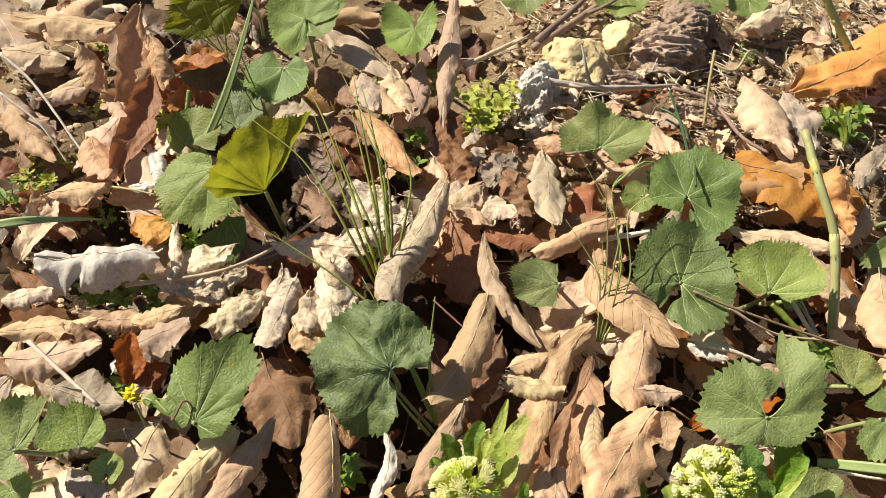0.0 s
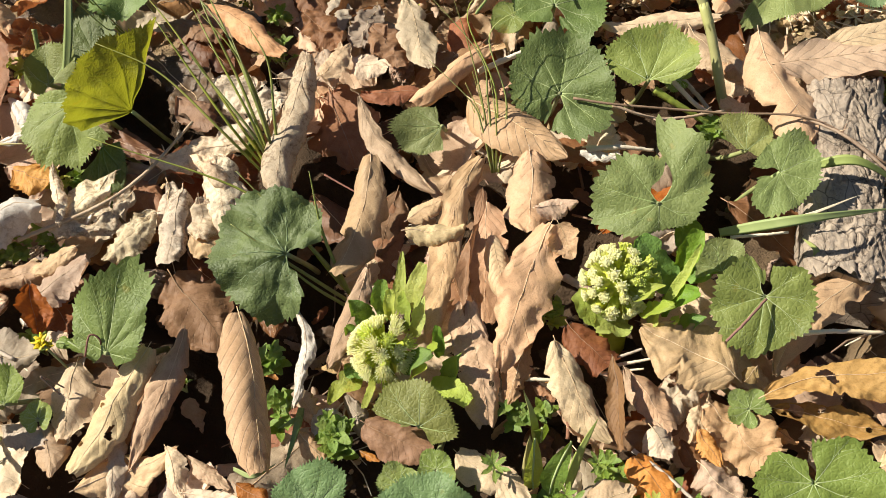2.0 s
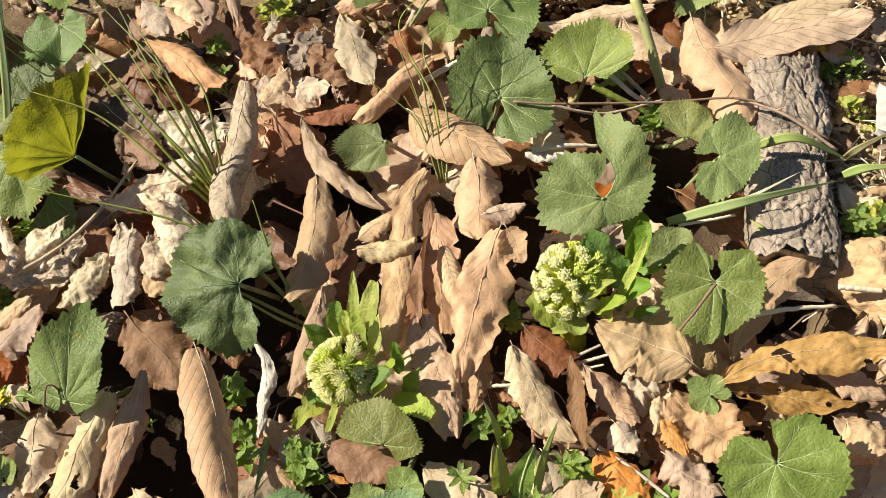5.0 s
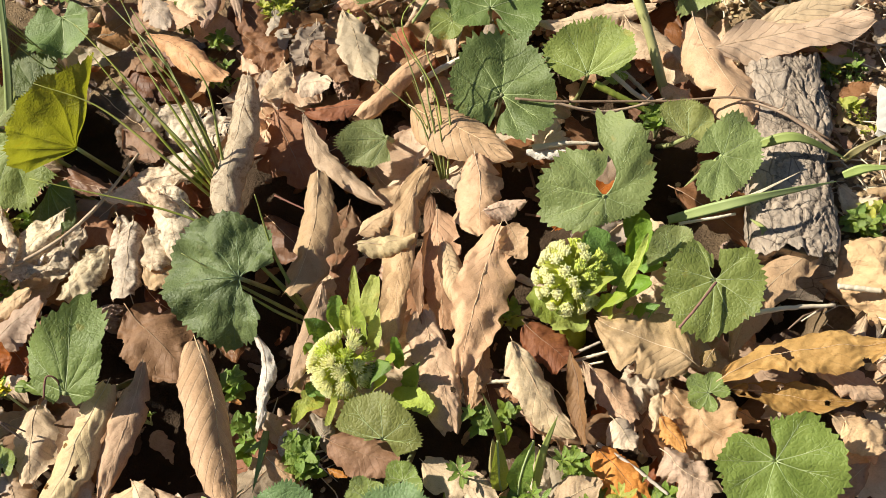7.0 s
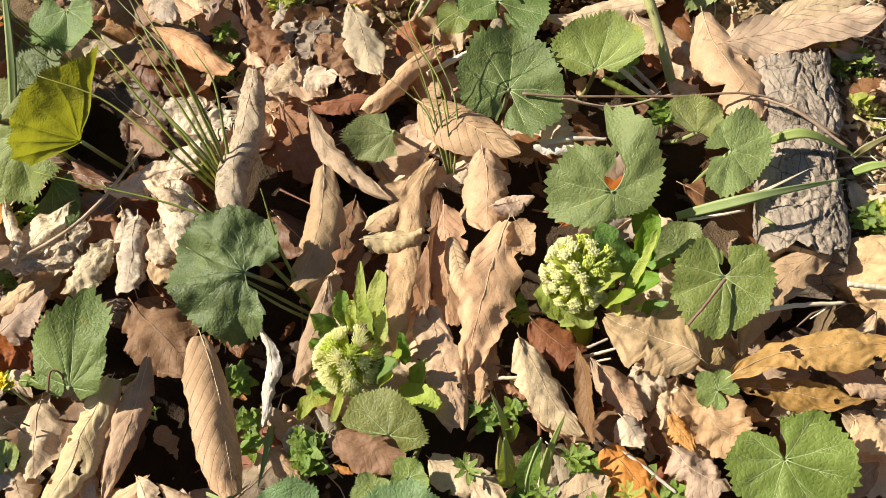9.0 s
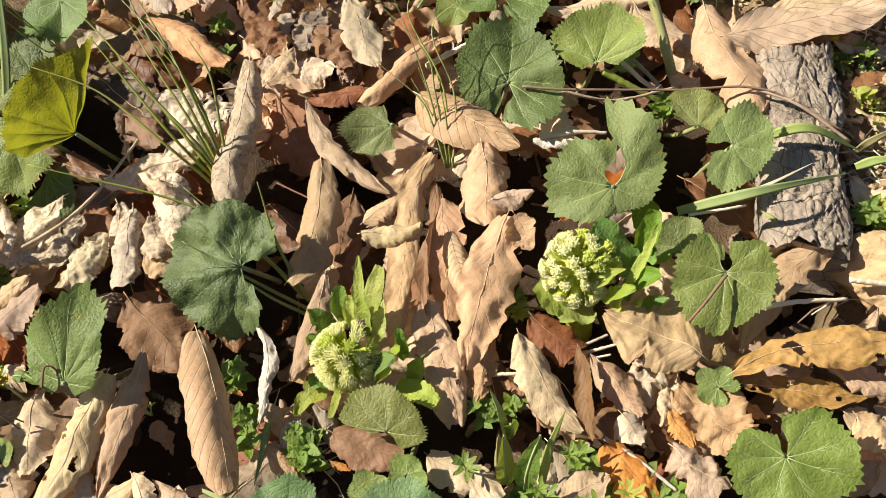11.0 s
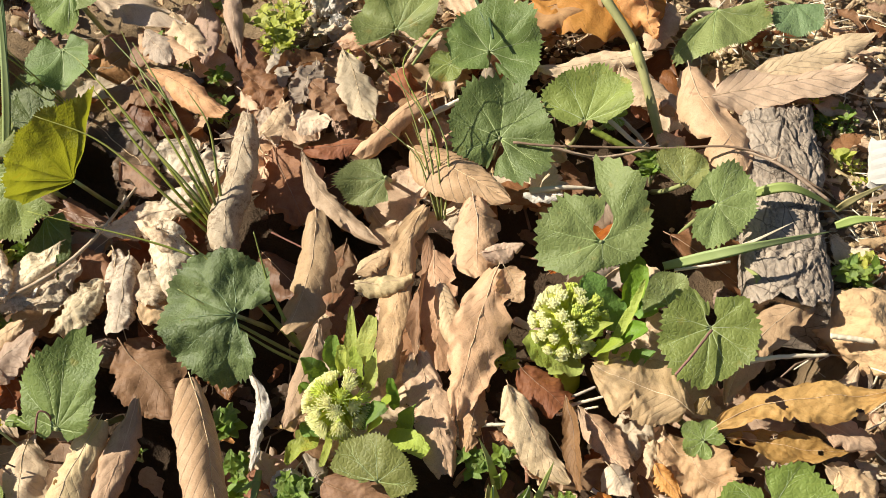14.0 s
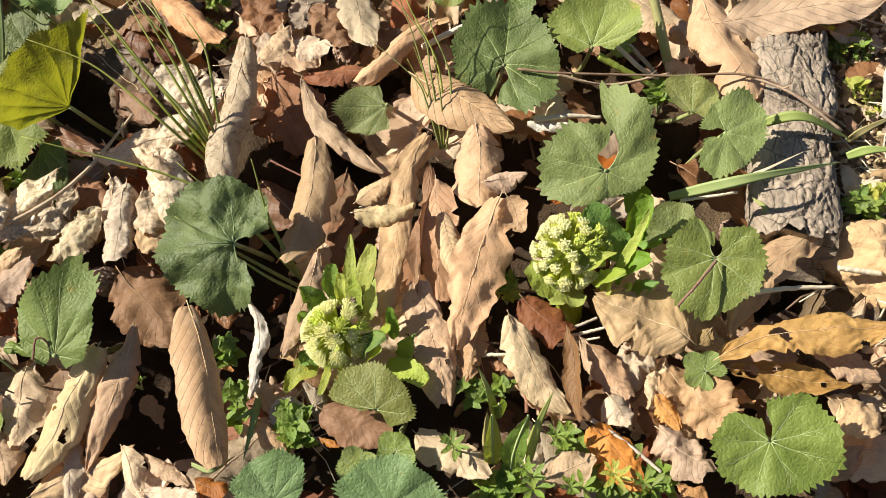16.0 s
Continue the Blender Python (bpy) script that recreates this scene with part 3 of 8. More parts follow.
    blade = part("blade", (verts, faces), GREEN[kind], ob)
    ribs = []
    for a0 in turns[1:-1] if veins else turns:
        a0 = a0 if veins else a0 * (1 - 0.12 * (abs(a0) > 2.4) * gap) + 0.05 * math.sin(seed + a0 * 5)
        if not veins and abs(a0) > math.pi - gap * 0.5:
            continue
        line = [surface(max(sweep(f, -1), min(sweep(f, 1), a0 + 0.05 * math.sin(3 * f + seed + a0))), f) for f in np.linspace(0.02, 0.94, 12)]
        ribs.append(tube(line, [(0.00018 if kind == 'lime' else 0.00048) * (1.1 - 0.97 * i / 11) * (half / 0.045) ** 0.5 for i in range(12)], 6, 0.4, n))
        for f0, side in () if kind == 'lime' else ((0.38, 1), (0.46, -1), (0.62, 1), (0.68, -1)):
            a1 = a0 + side * 0.26 * (1 - f0 * 0.45)
            if (a1 < sweep(0.6, -1) or a1 > sweep(0.6, 1)) if veins else abs(a1) > math.pi - gap * 0.8:
                continue
            line = [surface(a0 + (a1 - a0) * g, f0 + (0.9 - f0) * g) for g in np.linspace(0, 1, 6)]
            ribs.append(tube(line, [0.0002 * (1 - 0.16 * i) for i in range(6)], 4, 0.6, n))
    part("venation", merge(ribs), VEIN_LIT if kind == "lime" else VEIN_DARK if kind in ("dark", "blue") else VEIN, blade)
    mid = at.lerp(foot, 0.5) - x * (0.10 * half)
    line = arc_points([at - n * 0.0004, mid, foot], 10)
    part("petiole", tube(line, [0.0016 + 0.0008 * i / 9 for i in range(10)], 7), PETIOLE, ob)
    return ob


# ---- flower heads ----
def bract(base, tip, width, bowl, seed):
    """A limp, ragged scale leaf of the flower stem."""
    verts, faces, _, _, _ = leaf_blade(base, tip, width, bowl, 0.06, 25 * math.sin(seed), 0.05 * math.sin(seed * 2), "oblong" if seed % 3 else "ovate",
                                       0.08, 0.03, 0, seed, 0, 0.03, 26, 10, 0.55, 0.012)
    return verts, faces


def capitulum(seed, bud=False):
    """One small flower of the head, along +z: a lime cup, and a brush of white florets."""
    rnd = random.Random(seed)
    cup = tube([(0, 0, -0.005), (0, 0, -0.001), (0, 0, 0.0035), (0, 0, 0.0062), (0, 0, 0.0068)], [0.0010, 0.0025, 0.0031, 0.0028, 0.0012], 9)
    spikes = [tube([(0, 0, 0.005), (0, 0, 0.0066), (0, 0, 0.0080), (0, 0, 0.0088)], [0.0024, 0.0027, 0.0020, 0.0006], 10)]
    count = 46 if bud else 58
    for k in range(count):
        a, r = k * 2.39996 + rnd.uniform(-0.25, 0.25), (0.0028 if bud else 0.0031) * math.sqrt((k + 0.5) / count)
        lean = (0.25 if bud else 0.75) + 0.35 * rnd.random()
        high = (0.0088 if bud else 0.0105) + 0.0014 * rnd.random() - (140 if bud else 90) * r * r
        top = Vector((r * math.cos(a) * (1 + lean), r * math.sin(a) * (1 + lean), high))
        foot = Vector((r * math.cos(a), r * math.sin(a), 0.0055))
        spikes.append(tube([foot, foot.lerp(top, 0.7), top], [0.00020, 0.00028, 0.00058 if bud else 0.00040], 4))
    return cup, merge(spikes)


def flower_head(centre, radius, axis, count, bracts, seed, label, bud=False):
    rnd = random.Random(seed)
    c, axis = Vector(centre), Vector(axis).normalized()
    foot = Vector((c.x, c.y, ground_z(c.x, c.y)))
    ob = thing("butterbur_flower", foot, label, "flower", "butterbur flowers")
    part("stem", tube(arc_points([foot, foot.lerp(c, 0.6), c], 8), [0.010, 0.010, 0.010, 0.010, 0.010, 0.009, 0.008, 0.006], 10), CUP, ob)
    core = []
    side = axis.orthogonal().normalized()
    other = axis.cross(side)
    rings, cols = 8, 14
    for i in range(rings):
        b = math.pi * 0.62 * i / (rings - 1)
        for j in range(cols):
            a = 2 * math.pi * j / cols
            core.append(c + (axis * math.cos(b) + (side * math.cos(a) + other * math.sin(a)) * math.sin(b)) * radius * 0.60)
    part("receptacle", (core, grid_faces(rings, cols, True)), CUP, ob)
    shapes = []
    for k in range(3):
        cup, tuft = capitulum(seed * 10 + k, bud)
        shapes.append((link_mesh("cup", *cup, CUP), link_mesh("tuft", *tuft, BUD if k == 2 else FLORET)))
    for k in range(count):
        f = (k + 0.5) / count
        b = math.acos(1 - f * 1.18)
        a = k * 2.39996 + rnd.uniform(-0.12, 0.12)
        d = (axis * math.cos(b) + (side * math.cos(a) + other * math.sin(a)) * math.sin(b)).normalized()
        place = c + d * radius * rnd.uniform(0.62, 0.74) - foot
        turn = (d + Vector((rnd.uniform(-.12, .12), rnd.uniform(-.12, .12), 0.12))).to_track_quat("Z", "Y")
        cup, tuft = shapes[2] if rnd.random() < (0.1 + 0.9 * d.x if bud else 0.06) else rnd.choice(shapes[:2])
        one = new("floret_cup", cup)
        one.parent = ob
        size = rnd.uniform(0.95, 1.15) * (1.08 if bud else 1.0)
        one.matrix_basis = Matrix.LocRotScale(place, turn, (size, size, size))
        two = new("floret_tuft", tuft)
        two.parent = one
    for k, (b0, b1, w, bowl, dark) in enumerate(bracts):
        part("bract", bract(b0, b1, w, bowl, seed + k), BRACT_DARK if dark else BRACT, ob)
    return ob


# ---- grass, twigs, weeds, stones ----
def blade_strip(points, width, fold=0.35, rows=22):
    pts = arc_points(points, rows)
    verts = []
    for i, p in enumerate(pts):
        s = i / (rows - 1)
        d = (pts[min(i + 1, rows - 1)] - pts[max(i - 1, 0)]).normalized()
        a = d.cross(Vector((0.1, -0.6, 0.8))).normalized()
        b = a.cross(d)
        w = width / 2 * (0.75 + 0.25 * math.sin(math.pi * min(1, s * 1.6))) * max(0.06, 1 - s ** 4)
        for u in (-1, -0.5, 0, 0.5, 1):
            verts.append(p + a * (w * u) + b * (w * fold * abs(u)))
        for u in (0.5, 0, -0.5):
            verts.append(p + a * (w * u) + b * (w * fold * abs(u) - min(0.0004, 0.25 * w)))
    return verts, grid_faces(rows, 8, True)


def grass_tuft(blades, material, label, width=0.0022):
    """blades: lists of points, root first."""
    root = Vector(blades[0][0])
    ob = thing("grass_tuft", root, label, "grass", "grass tufts")
    rnd = random.Random(len(blades) * 7 + int(1000 * root.x))
    for pts in list(blades) if width < 0.002 else []:
        side = Vector((rnd.uniform(-0.012, 0.012), rnd.uniform(-0.012, 0.006), rnd.uniform(-0.012, 0.004)))
        reach = rnd.uniform(0.6, 1.0)
        blades = blades + [[Vector(pts[0]) + side * 0.2 + (Vector(p) - Vector(pts[0])) * reach + side * (i / 2) for i, p in enumerate(pts)]]
    for pts in blades:
        count = 20
        line = arc_points(pts, count)
        radii = [width * 0.5 * (1.0 - 0.8 * (i / (count - 1)) ** 1.5) for i in range(count)]
        part("blade", tube(line, radii, 5, 0.7), material, ob)
    return ob


def strap_leaf(points, width, material, label, fold=0.15):
    ob = thing("grass", Vector(points[0]), label, "grass", "single grass blades")
    part("blade", blade_strip(points, width, fold), material, ob)
    return ob


def twig(points, r0, r1, material, label, name="twig", knots=0, seed=1, category="twig"):
    count = 26
    line = arc_points(points, count)
    rnd = random.Random(seed)
    line = [p + Vector((rnd.uniform(-1, 1), rnd.uniform(-1, 1), rnd.uniform(-1, 1))) * min(r0 * 0.12, 0.0003) for p in line]
    radii = [(r0 + (r1 - r0) * i / (count - 1)) * rnd.uniform(0.95, 1.05) for i in range(count)]
    ob = thing(name, line[0], label, category, "twigs and straws")
    stem = part("stem", tube(line, radii, 7), material, ob)
    if name == "plant_stem":
        for i in (3, 12, 21):
            part("node", tube([line[i - 1], line[i].lerp(line[i - 1], 0.4), line[i].lerp(line[i + 1], 0.4), line[i + 1]], [radii[i] * 0.97, radii[i] * 1.05, radii[i] * 1.05, radii[i] * 0.97], 9), material, ob)
    for k in range(knots):
        i = rnd.randrange(4, count - 4)
        d = Vector((rnd.uniform(-1, 1), rnd.uniform(-1, 1), rnd.uniform(0, 0.8))).normalized()
        reach = rnd.uniform(5, 12) * r0
        part("side_shoot", tube([line[i], line[i] + d * reach * 0.5, line[i] + d * reach + Vector((0, 0, 0.1 * reach))], [r0 * 0.6, r0 * 0.45, r0 * 0.2], 5), material, stem)
    return ob


def small_leaf(length, width, seed):
    v, f, _, _, _ = leaf_blade((0, 0, 0), (length, 0, 0), width, -0.7, 0.08, 8, 0, "ovate", 0.04, 0.0, 0, seed, 0, 0, 9, 4, 0.25)
    return v, f


def weed(place, spread, height, pairs, material, seed, label, stems=4, leaf=0.010):
    """A low weed: thin stems with opposite pairs of small oval leaves."""
    rnd = random.Random(seed)
    foot = Vector(place)
    ob = thing("weed", foot, label, "weed", "low weeds")
    meshes = [link_mesh("leaf", *small_leaf(leaf * k, leaf * k * 0.62, seed + i), material) for i, k in enumerate((1.0, 0.8, 1.15))]
    for k in range(stems):
        a = 2 * math.pi * k / stems + rnd.uniform(-0.5, 0.5)
        reach = spread * rnd.uniform(0.35, 0.9)
        top = foot + Vector((math.cos(a) * reach, math.sin(a) * reach, height * rnd.uniform(0.6, 1.1)))
        line = arc_points([foot, foot.lerp(top, 0.5) + Vector((0, 0, height * 0.15)), top], 9)
        stem = part("stem", tube(line, [0.0009 - 0.00006 * i for i in range(9)], 5), PETIOLE, ob)
        for q in range(pairs):
            s = 1.0 - 0.75 * q / max(1, pairs)
            i = min(8, int(round(s * 8)))
            p = line[i] - foot
            head = rnd.uniform(0, math.pi) if q else a
            for side in range(4 if q == 0 else 2):
                h = head + side * (math.pi / 2 if q == 0 else math.pi) + rnd.uniform(-0.25, 0.25)
                piece = new("leaf", rnd.choice(meshes))
                piece.parent = stem
                size = rnd.uniform(0.65, 1.1) * (0.8 if q == 0 else 1)
                piece.matrix_basis = Matrix.LocRotScale(p, Euler((rnd.uniform(-.4, .4), rnd.uniform(-0.75, -0.1) if q == 0 else rnd.uniform(-.5, .2), h)), (size, size, size))
    return ob


def stone(place, size, seed, material, label, name="stone", flat=0.7, cuts=9):
    rnd = random.Random(seed)
    bm = bmesh.new()
    bmesh.ops.create_icosphere(bm, subdivisions=5, radius=1.0)
    planes = [(Vector((rnd.uniform(-1, 1), rnd.uniform(-1, 1), rnd.uniform(-0.6, 1))).normalized(), rnd.uniform(0.55, 0.85)) for _ in range(cuts)]
    for v in bm.verts:
        for d, k in planes:
            over = v.co.dot(d) - k
            if over > 0:
                v.co -= d * over * 0.9
        v.co *= 1 + 0.16 * rough(v.co, 2.2, seed) + 0.10 * rough(v.co, 5, seed) - 0.10 * abs(rough(v.co, 6, seed + 2)) + 0.03 * rough(v.co, 14, seed)
        v.co = Vector((v.co.x * size[0], v.co.y * size[1], v.co.z * size[2]))
    me = bpy.data.meshes.new(name)
    bm.to_mesh(me)
    bm.free()
    me.materials.append(material)
    me.polygons.foreach_set("use_smooth", [True] * len(me.polygons))
    ob = new(name, me)
    ob.location = place
    ob.rotation_euler = (0, 0, rnd.uniform(0, 6.28))
    return tagged(ob, label, name.replace("_", " "), "stones" if name == "stone" else "")


def crumpled(place, size, seed, material, label, name="withered_clump", amount=0.5, category="dead leaf", turn=0.0):
    """A shrivelled, deeply wrinkled clump."""
    bm = bmesh.new()
    bmesh.ops.create_icosphere(bm, subdivisions=6, radius=1.0)
    for v in bm.verts:
        p = v.co.copy()
        q = Vector((p.x * 0.55 + 0.4 * rough(p, 2, seed), p.y * 2.3 + 0.4 * rough(p, 2, seed + 1), p.z * 1.1))
        ridge = 1 - abs(rough(q, 1.5, seed)) * 2.0
        fine = 1 - abs(rough(q, 4.2, seed + 3)) * 2.4
        grain = rough(p, 10.0, seed + 6)
        v.co = p * (0.62 + amount * (0.45 * ridge + 0.17 * fine + 0.035 * grain))
        v.co = Vector((v.co.x * size[0], v.co.y * size[1], v.co.z * size[2]))
    me = bpy.data.meshes.new(name)
    bm.to_mesh(me)
    bm.free()
    me.materials.append(material)
    me.polygons.foreach_set("use_smooth", [True] * len(me.polygons))
    ob = new(name, me)
    ob.location = place
    ob.rotation_euler = (0, 0, turn)
    return tagged(ob, label, category)


# ---- ground ----
def build_ground():
    fine = list(np.arange(-0.75, 0.9501, 0.0065))
    lo, hi, step, low, high = fine[0], fine[-1], 0.012, [], []
    while lo > -60:
        lo -= step
        hi += step
        low.insert(0, lo)
        high.append(hi)
        step *= 1.22
    axis = np.array(low + fine + high)
    verts = []
    for y in axis + 0.45:
        for x in axis:
            h = ground_z(x, y)
            if abs(x) < 1.4 and abs(y) < 2.2:
                p = (x, y, 0)
                h += 0.011 * rough(p, 5, 1) + 0.006 * rough(p, 22, 2) + 0.0035 * rough(p, 70, 3) + 0.0018 * rough(p, 150, 4)
            else:
                h += 0.03 * rough((x, y, 0), 0.7, 5)
            verts.append((x, y, h))
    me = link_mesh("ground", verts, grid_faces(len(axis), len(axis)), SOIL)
    tagged(new("ground", me), "brown crumbly soil under the leaf litter", "ground", kind="structure")


build_ground()


def litter_leaves(name, kind, count, seed, low, high, area, sizes):
    """Nameless leaves of the litter underneath, joined."""
    rnd = random.Random(seed)
    models = []
    for k in range(7):
        length = 1.0
        width = rnd.uniform(0.38, 0.6)
        v, f, uv, _, _ = leaf_blade((-0.5, 0, 0), (0.5, 0, 0), width, rnd.choice((-1.6, -0.8, 0.9, 1.7, 2.6)), rnd.uniform(-0.05, 0.1), rnd.uniform(-50, 50),
                                    rnd.uniform(-0.06, 0.06), rnd.choice(("lance", "oblong", "ovate")), 0.07, 0.05, 0, seed + k, 0, 0.08, 30, 8)
        models.append((np.array([tuple(p) for p in v]), np.array(f), np.array(uv)))
    verts, faces, uvs, total = [], [], [], 0
    for k in range(count):
        v, f, uv = rnd.choice(models)  # one of the shapes
        size = rnd.uniform(*sizes)
        turn = Euler((rnd.gauss(0, 0.35), rnd.gauss(0, 0.22), rnd.uniform(0, 6.283))).to_matrix()
        place = np.array((rnd.uniform(area[0], area[1]), rnd.uniform(area[2], area[3]), 0.0))
        near = min(math.hypot(place[0] - px, place[1] - py) for px, py in HOLLOWS)
        if name == "outer_leaf_litter" and -0.6 < place[0] < 0.7 and 0.05 < place[1] < 1.25:
            continue
        if name == "outer_leaf_litter" and math.hypot(place[0] - 0.1, place[1] - 0.8) > 2.4 * rnd.uniform(0.3, 1.0) ** 0.5:
            continue
        if name == "leaf_litter" and place[0] > 0.0 and place[1] > 0.72:
            continue
        # Leaves coloured for shade are kept to the low ground in the gaps.
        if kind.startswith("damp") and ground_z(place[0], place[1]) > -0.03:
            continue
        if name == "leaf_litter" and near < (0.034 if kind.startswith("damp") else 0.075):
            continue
        place[2] = ground_z(place[0], place[1]) + rnd.uniform(low, high)
        verts.append(v @ (np.array(turn).T * size) + place)
        faces.append(f + total)
        uvs.append(uv)
        total += len(v)
    me = link_mesh(name, np.concatenate(verts), np.concatenate(faces).tolist(), DEAD[kind], np.concatenate(uvs))
    tagged(new(name, me), "loose layer of withered leaves and leaf pieces on the soil", "leaf litter", kind="stuff")


AREA = (-0.75, 0.85, 0.05, 1.35)
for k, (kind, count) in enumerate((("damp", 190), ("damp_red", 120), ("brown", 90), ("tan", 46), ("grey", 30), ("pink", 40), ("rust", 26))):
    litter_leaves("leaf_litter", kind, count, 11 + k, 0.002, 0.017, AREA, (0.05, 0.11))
for k, (kind, count) in enumerate((("pale", 70), ("tan", 90), ("grey", 60), ("pink", 60), ("mottled", 40))):
    litter_leaves("leaf_scraps", kind, count, 91 + k, 0.004, 0.016, (0.02, 0.60, 0.70, 1.10), (0.012, 0.04))
for k, (kind, count) in enumerate((("pale", 50), ("tan", 60), ("pink", 50))):
    litter_leaves("leaf_scraps", kind, count, 97 + k, 0.004, 0.014, (0.36, 0.64, 0.20, 0.70), (0.012, 0.04))
WIDE = (-2.2, 2.4, -1.2, 3.2)
for k, (kind, count) in enumerate((("tan", 420), ("grey", 380), ("brown", 260))):
    litter_leaves("outer_leaf_litter", kind, count, 31 + k, 0.004, 0.02, WIDE, (0.08, 0.15))
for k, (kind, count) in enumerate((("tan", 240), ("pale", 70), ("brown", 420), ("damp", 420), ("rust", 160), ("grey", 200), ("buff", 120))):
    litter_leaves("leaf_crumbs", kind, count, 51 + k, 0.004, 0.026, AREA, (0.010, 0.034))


def litter_bits(name, count, seed, material, length, radius, area, label, high=0.0):
    rnd = random.Random(seed)
    items = []
    for k in range(count):
        a, reach = rnd.uniform(0, 6.283), rnd.uniform(*length)
        p = Vector((rnd.uniform(area[0], area[1]), rnd.uniform(area[2], area[3]), 0))
        p.z = ground_z(p.x, p.y) + rnd.uniform(0.001, 0.016 + high)
        d = Vector((math.cos(a), math.sin(a), rnd.gauss(0, 0.16))) * reach
        side = Vector((-math.sin(a), math.cos(a), 0.2)) * reach * rnd.gauss(0, 0.08)
        r = rnd.uniform(*radius)
        items.append(tube([p, p + d * 0.5 + side, p + d], [r, r * 0.9, r * 0.5], 4))
    tagged(new(name, link_mesh(name, *merge(items), material)), label, "litter", kind="stuff")


litter_bits("straw_litter", 520, 3, STRAW, (0.012, 0.05), (0.0004, 0.0009), AREA, "short bits of pale straw among the litter")
litter_bits("dry_straw_litter", 620, 6, STRAW, (0.008, 0.04), (0.0003, 0.0008), (0.0, 0.62, 0.68, 1.15), "short bits of pale straw on bare soil")
litter_bits("side_straw_litter", 620, 7, STRAW, (0.012, 0.05), (0.0004, 0.0010), (0.36, 0.66, 0.2, 0.7), "short bits of pale straw on bare soil")
litter_bits("twig_litter", 380, 4, TWIG, (0.012, 0.06), (0.0005, 0.0013), AREA, "short brown bits of twig among the litter")
litter_bits("fibre_litter", 420, 15, TWIG_PINK, (0.010, 0.04), (0.0003, 0.0009), (0.0, 0.5, 0.70, 1.1), "brown dry fibres and stalks on bare soil", 0.004)
litter_bits("grey_twig_litter", 420, 5, TWIG_GREY, (0.012, 0.04), (0.0004, 0.0011), (0.0, 0.5, 0.68, 1.1), "grey dry stalks among the litter")


def soil_crumbs(count, seed, area, sizes):
    rnd = random.Random(seed)
    bm = bmesh.new()
    bmesh.ops.create_icosphere(bm, subdivisions=1, radius=1.0)
    shape = np.array([tuple(v.co) for v in bm.verts])
    tris = np.array([[v.index for v in f.verts] for f in bm.faces])
    bm.free()
    verts, faces, total = [], [], 0
    for k in range(count):
        size = rnd.uniform(*sizes) * rnd.choice((0.6, 0.8, 1, 1, 1.5))
        place = np.array((rnd.uniform(area[0], area[1]), rnd.uniform(area[2], area[3]), 0.0))
        place[2] = ground_z(place[0], place[1]) + rnd.uniform(0.0, 0.009)
        jag = np.array([rnd.uniform(0.7, 1.25) for _ in range(len(shape))])[:, None]
        verts.append(shape * jag * np.array((size, size * rnd.uniform(0.7, 1), size * 0.75)) + place)
        faces.append(tris + total)
        total += len(shape)
    me = link_mesh("soil_crumbs", np.concatenate(verts), np.concatenate(faces).tolist(), CRUMB, None, False)
    tagged(new("soil_crumbs", me), "ochre crumbs of soil and grit", "soil", kind="stuff")


soil_crumbs(1500, 8, AREA, (0.0012, 0.0035))
soil_crumbs(3600, 9, (0.0, 0.62, 0.68, 1.15), (0.0012, 0.0038))
soil_crumbs(4200, 10, (0.36, 0.66, 0.2, 0.7), (0.0012, 0.0036))
soil_crumbs(700, 12, (-0.5, -0.26, 0.5, 0.8), (0.0015, 0.0045))

# ---- things ----
dead_leaf((-0.0377, 0.4038, 0.0200), (-0.0392, 0.3317, 0.0200), 0.0148, 2.80, 'white', crumple=0.08, bend=0.1, label='grey-white dry leaf rolled into a narrow tube', wave=0.06, seed=2)
dead_leaf((0.0350, 0.5187, -0.0060), (0.0181, 0.4578, -0.0060), 0.0359, 1.40, 'brown', crumple=0.018, wave=0.06, seed=10)
dead_leaf((-0.1215, 0.5507, 0.0250), (-0.0856, 0.5126, 0.0120), 0.0191, 2.60, 'mottled', arch=0.2, crumple=0.06, wave=0.06, seed=15)
dead_leaf((-0.1993, 0.5117, 0.0100), (-0.2366, 0.5083, 0.0100), 0.0236, 2.20, 'white', crumple=0.1, label='bleached dry leaf, flattened and torn', wave=0.06, seed=17)
dead_leaf((-0.0183, 0.6594, 0.0140), (-0.0108, 0.6170, 0.0140), 0.0247, 1.68, 'pale', shape='ovate', crumple=0.06, wave=0.06, seed=31)
dead_leaf((0.2284, 0.3240, 0.0020), (0.2107, 0.2854, 0.0020), 0.0199, 0.80, 'pale', crumple=0.16, hole=0.2, wave=0.06, seed=52)
dead_leaf((0.1779, 0.3404, 0.0040), (0.1946, 0.2840, 0.0040), 0.0185, 1.68, 'tan', crumple=0.018, wave=0.06, seed=64)
dead_leaf((0.2599, 0.3265, 0.0120), (0.2492, 0.3164, 0.0120), 0.0115, 1.40, 'ochre', crumple=0.018, wave=0.06, seed=65)
dead_leaf((0.2870, 0.6351, 0.0140), (0.3175, 0.5785, 0.0140), 0.0407, 1.40, 'tan', crumple=0.04, shape='ovate', wave=0.06, seed=72)
dead_leaf((0.3101, 0.6075, 0.0140), (0.3069, 0.5815, 0.0140), 0.0249, 1.96, 'pink', shape='ovate', crumple=0.018, wave=0.06, seed=73)
# Low leaves whose dark colour stands in for shade between the large ones.
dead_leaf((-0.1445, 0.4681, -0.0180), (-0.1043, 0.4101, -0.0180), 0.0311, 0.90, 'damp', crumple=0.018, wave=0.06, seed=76)
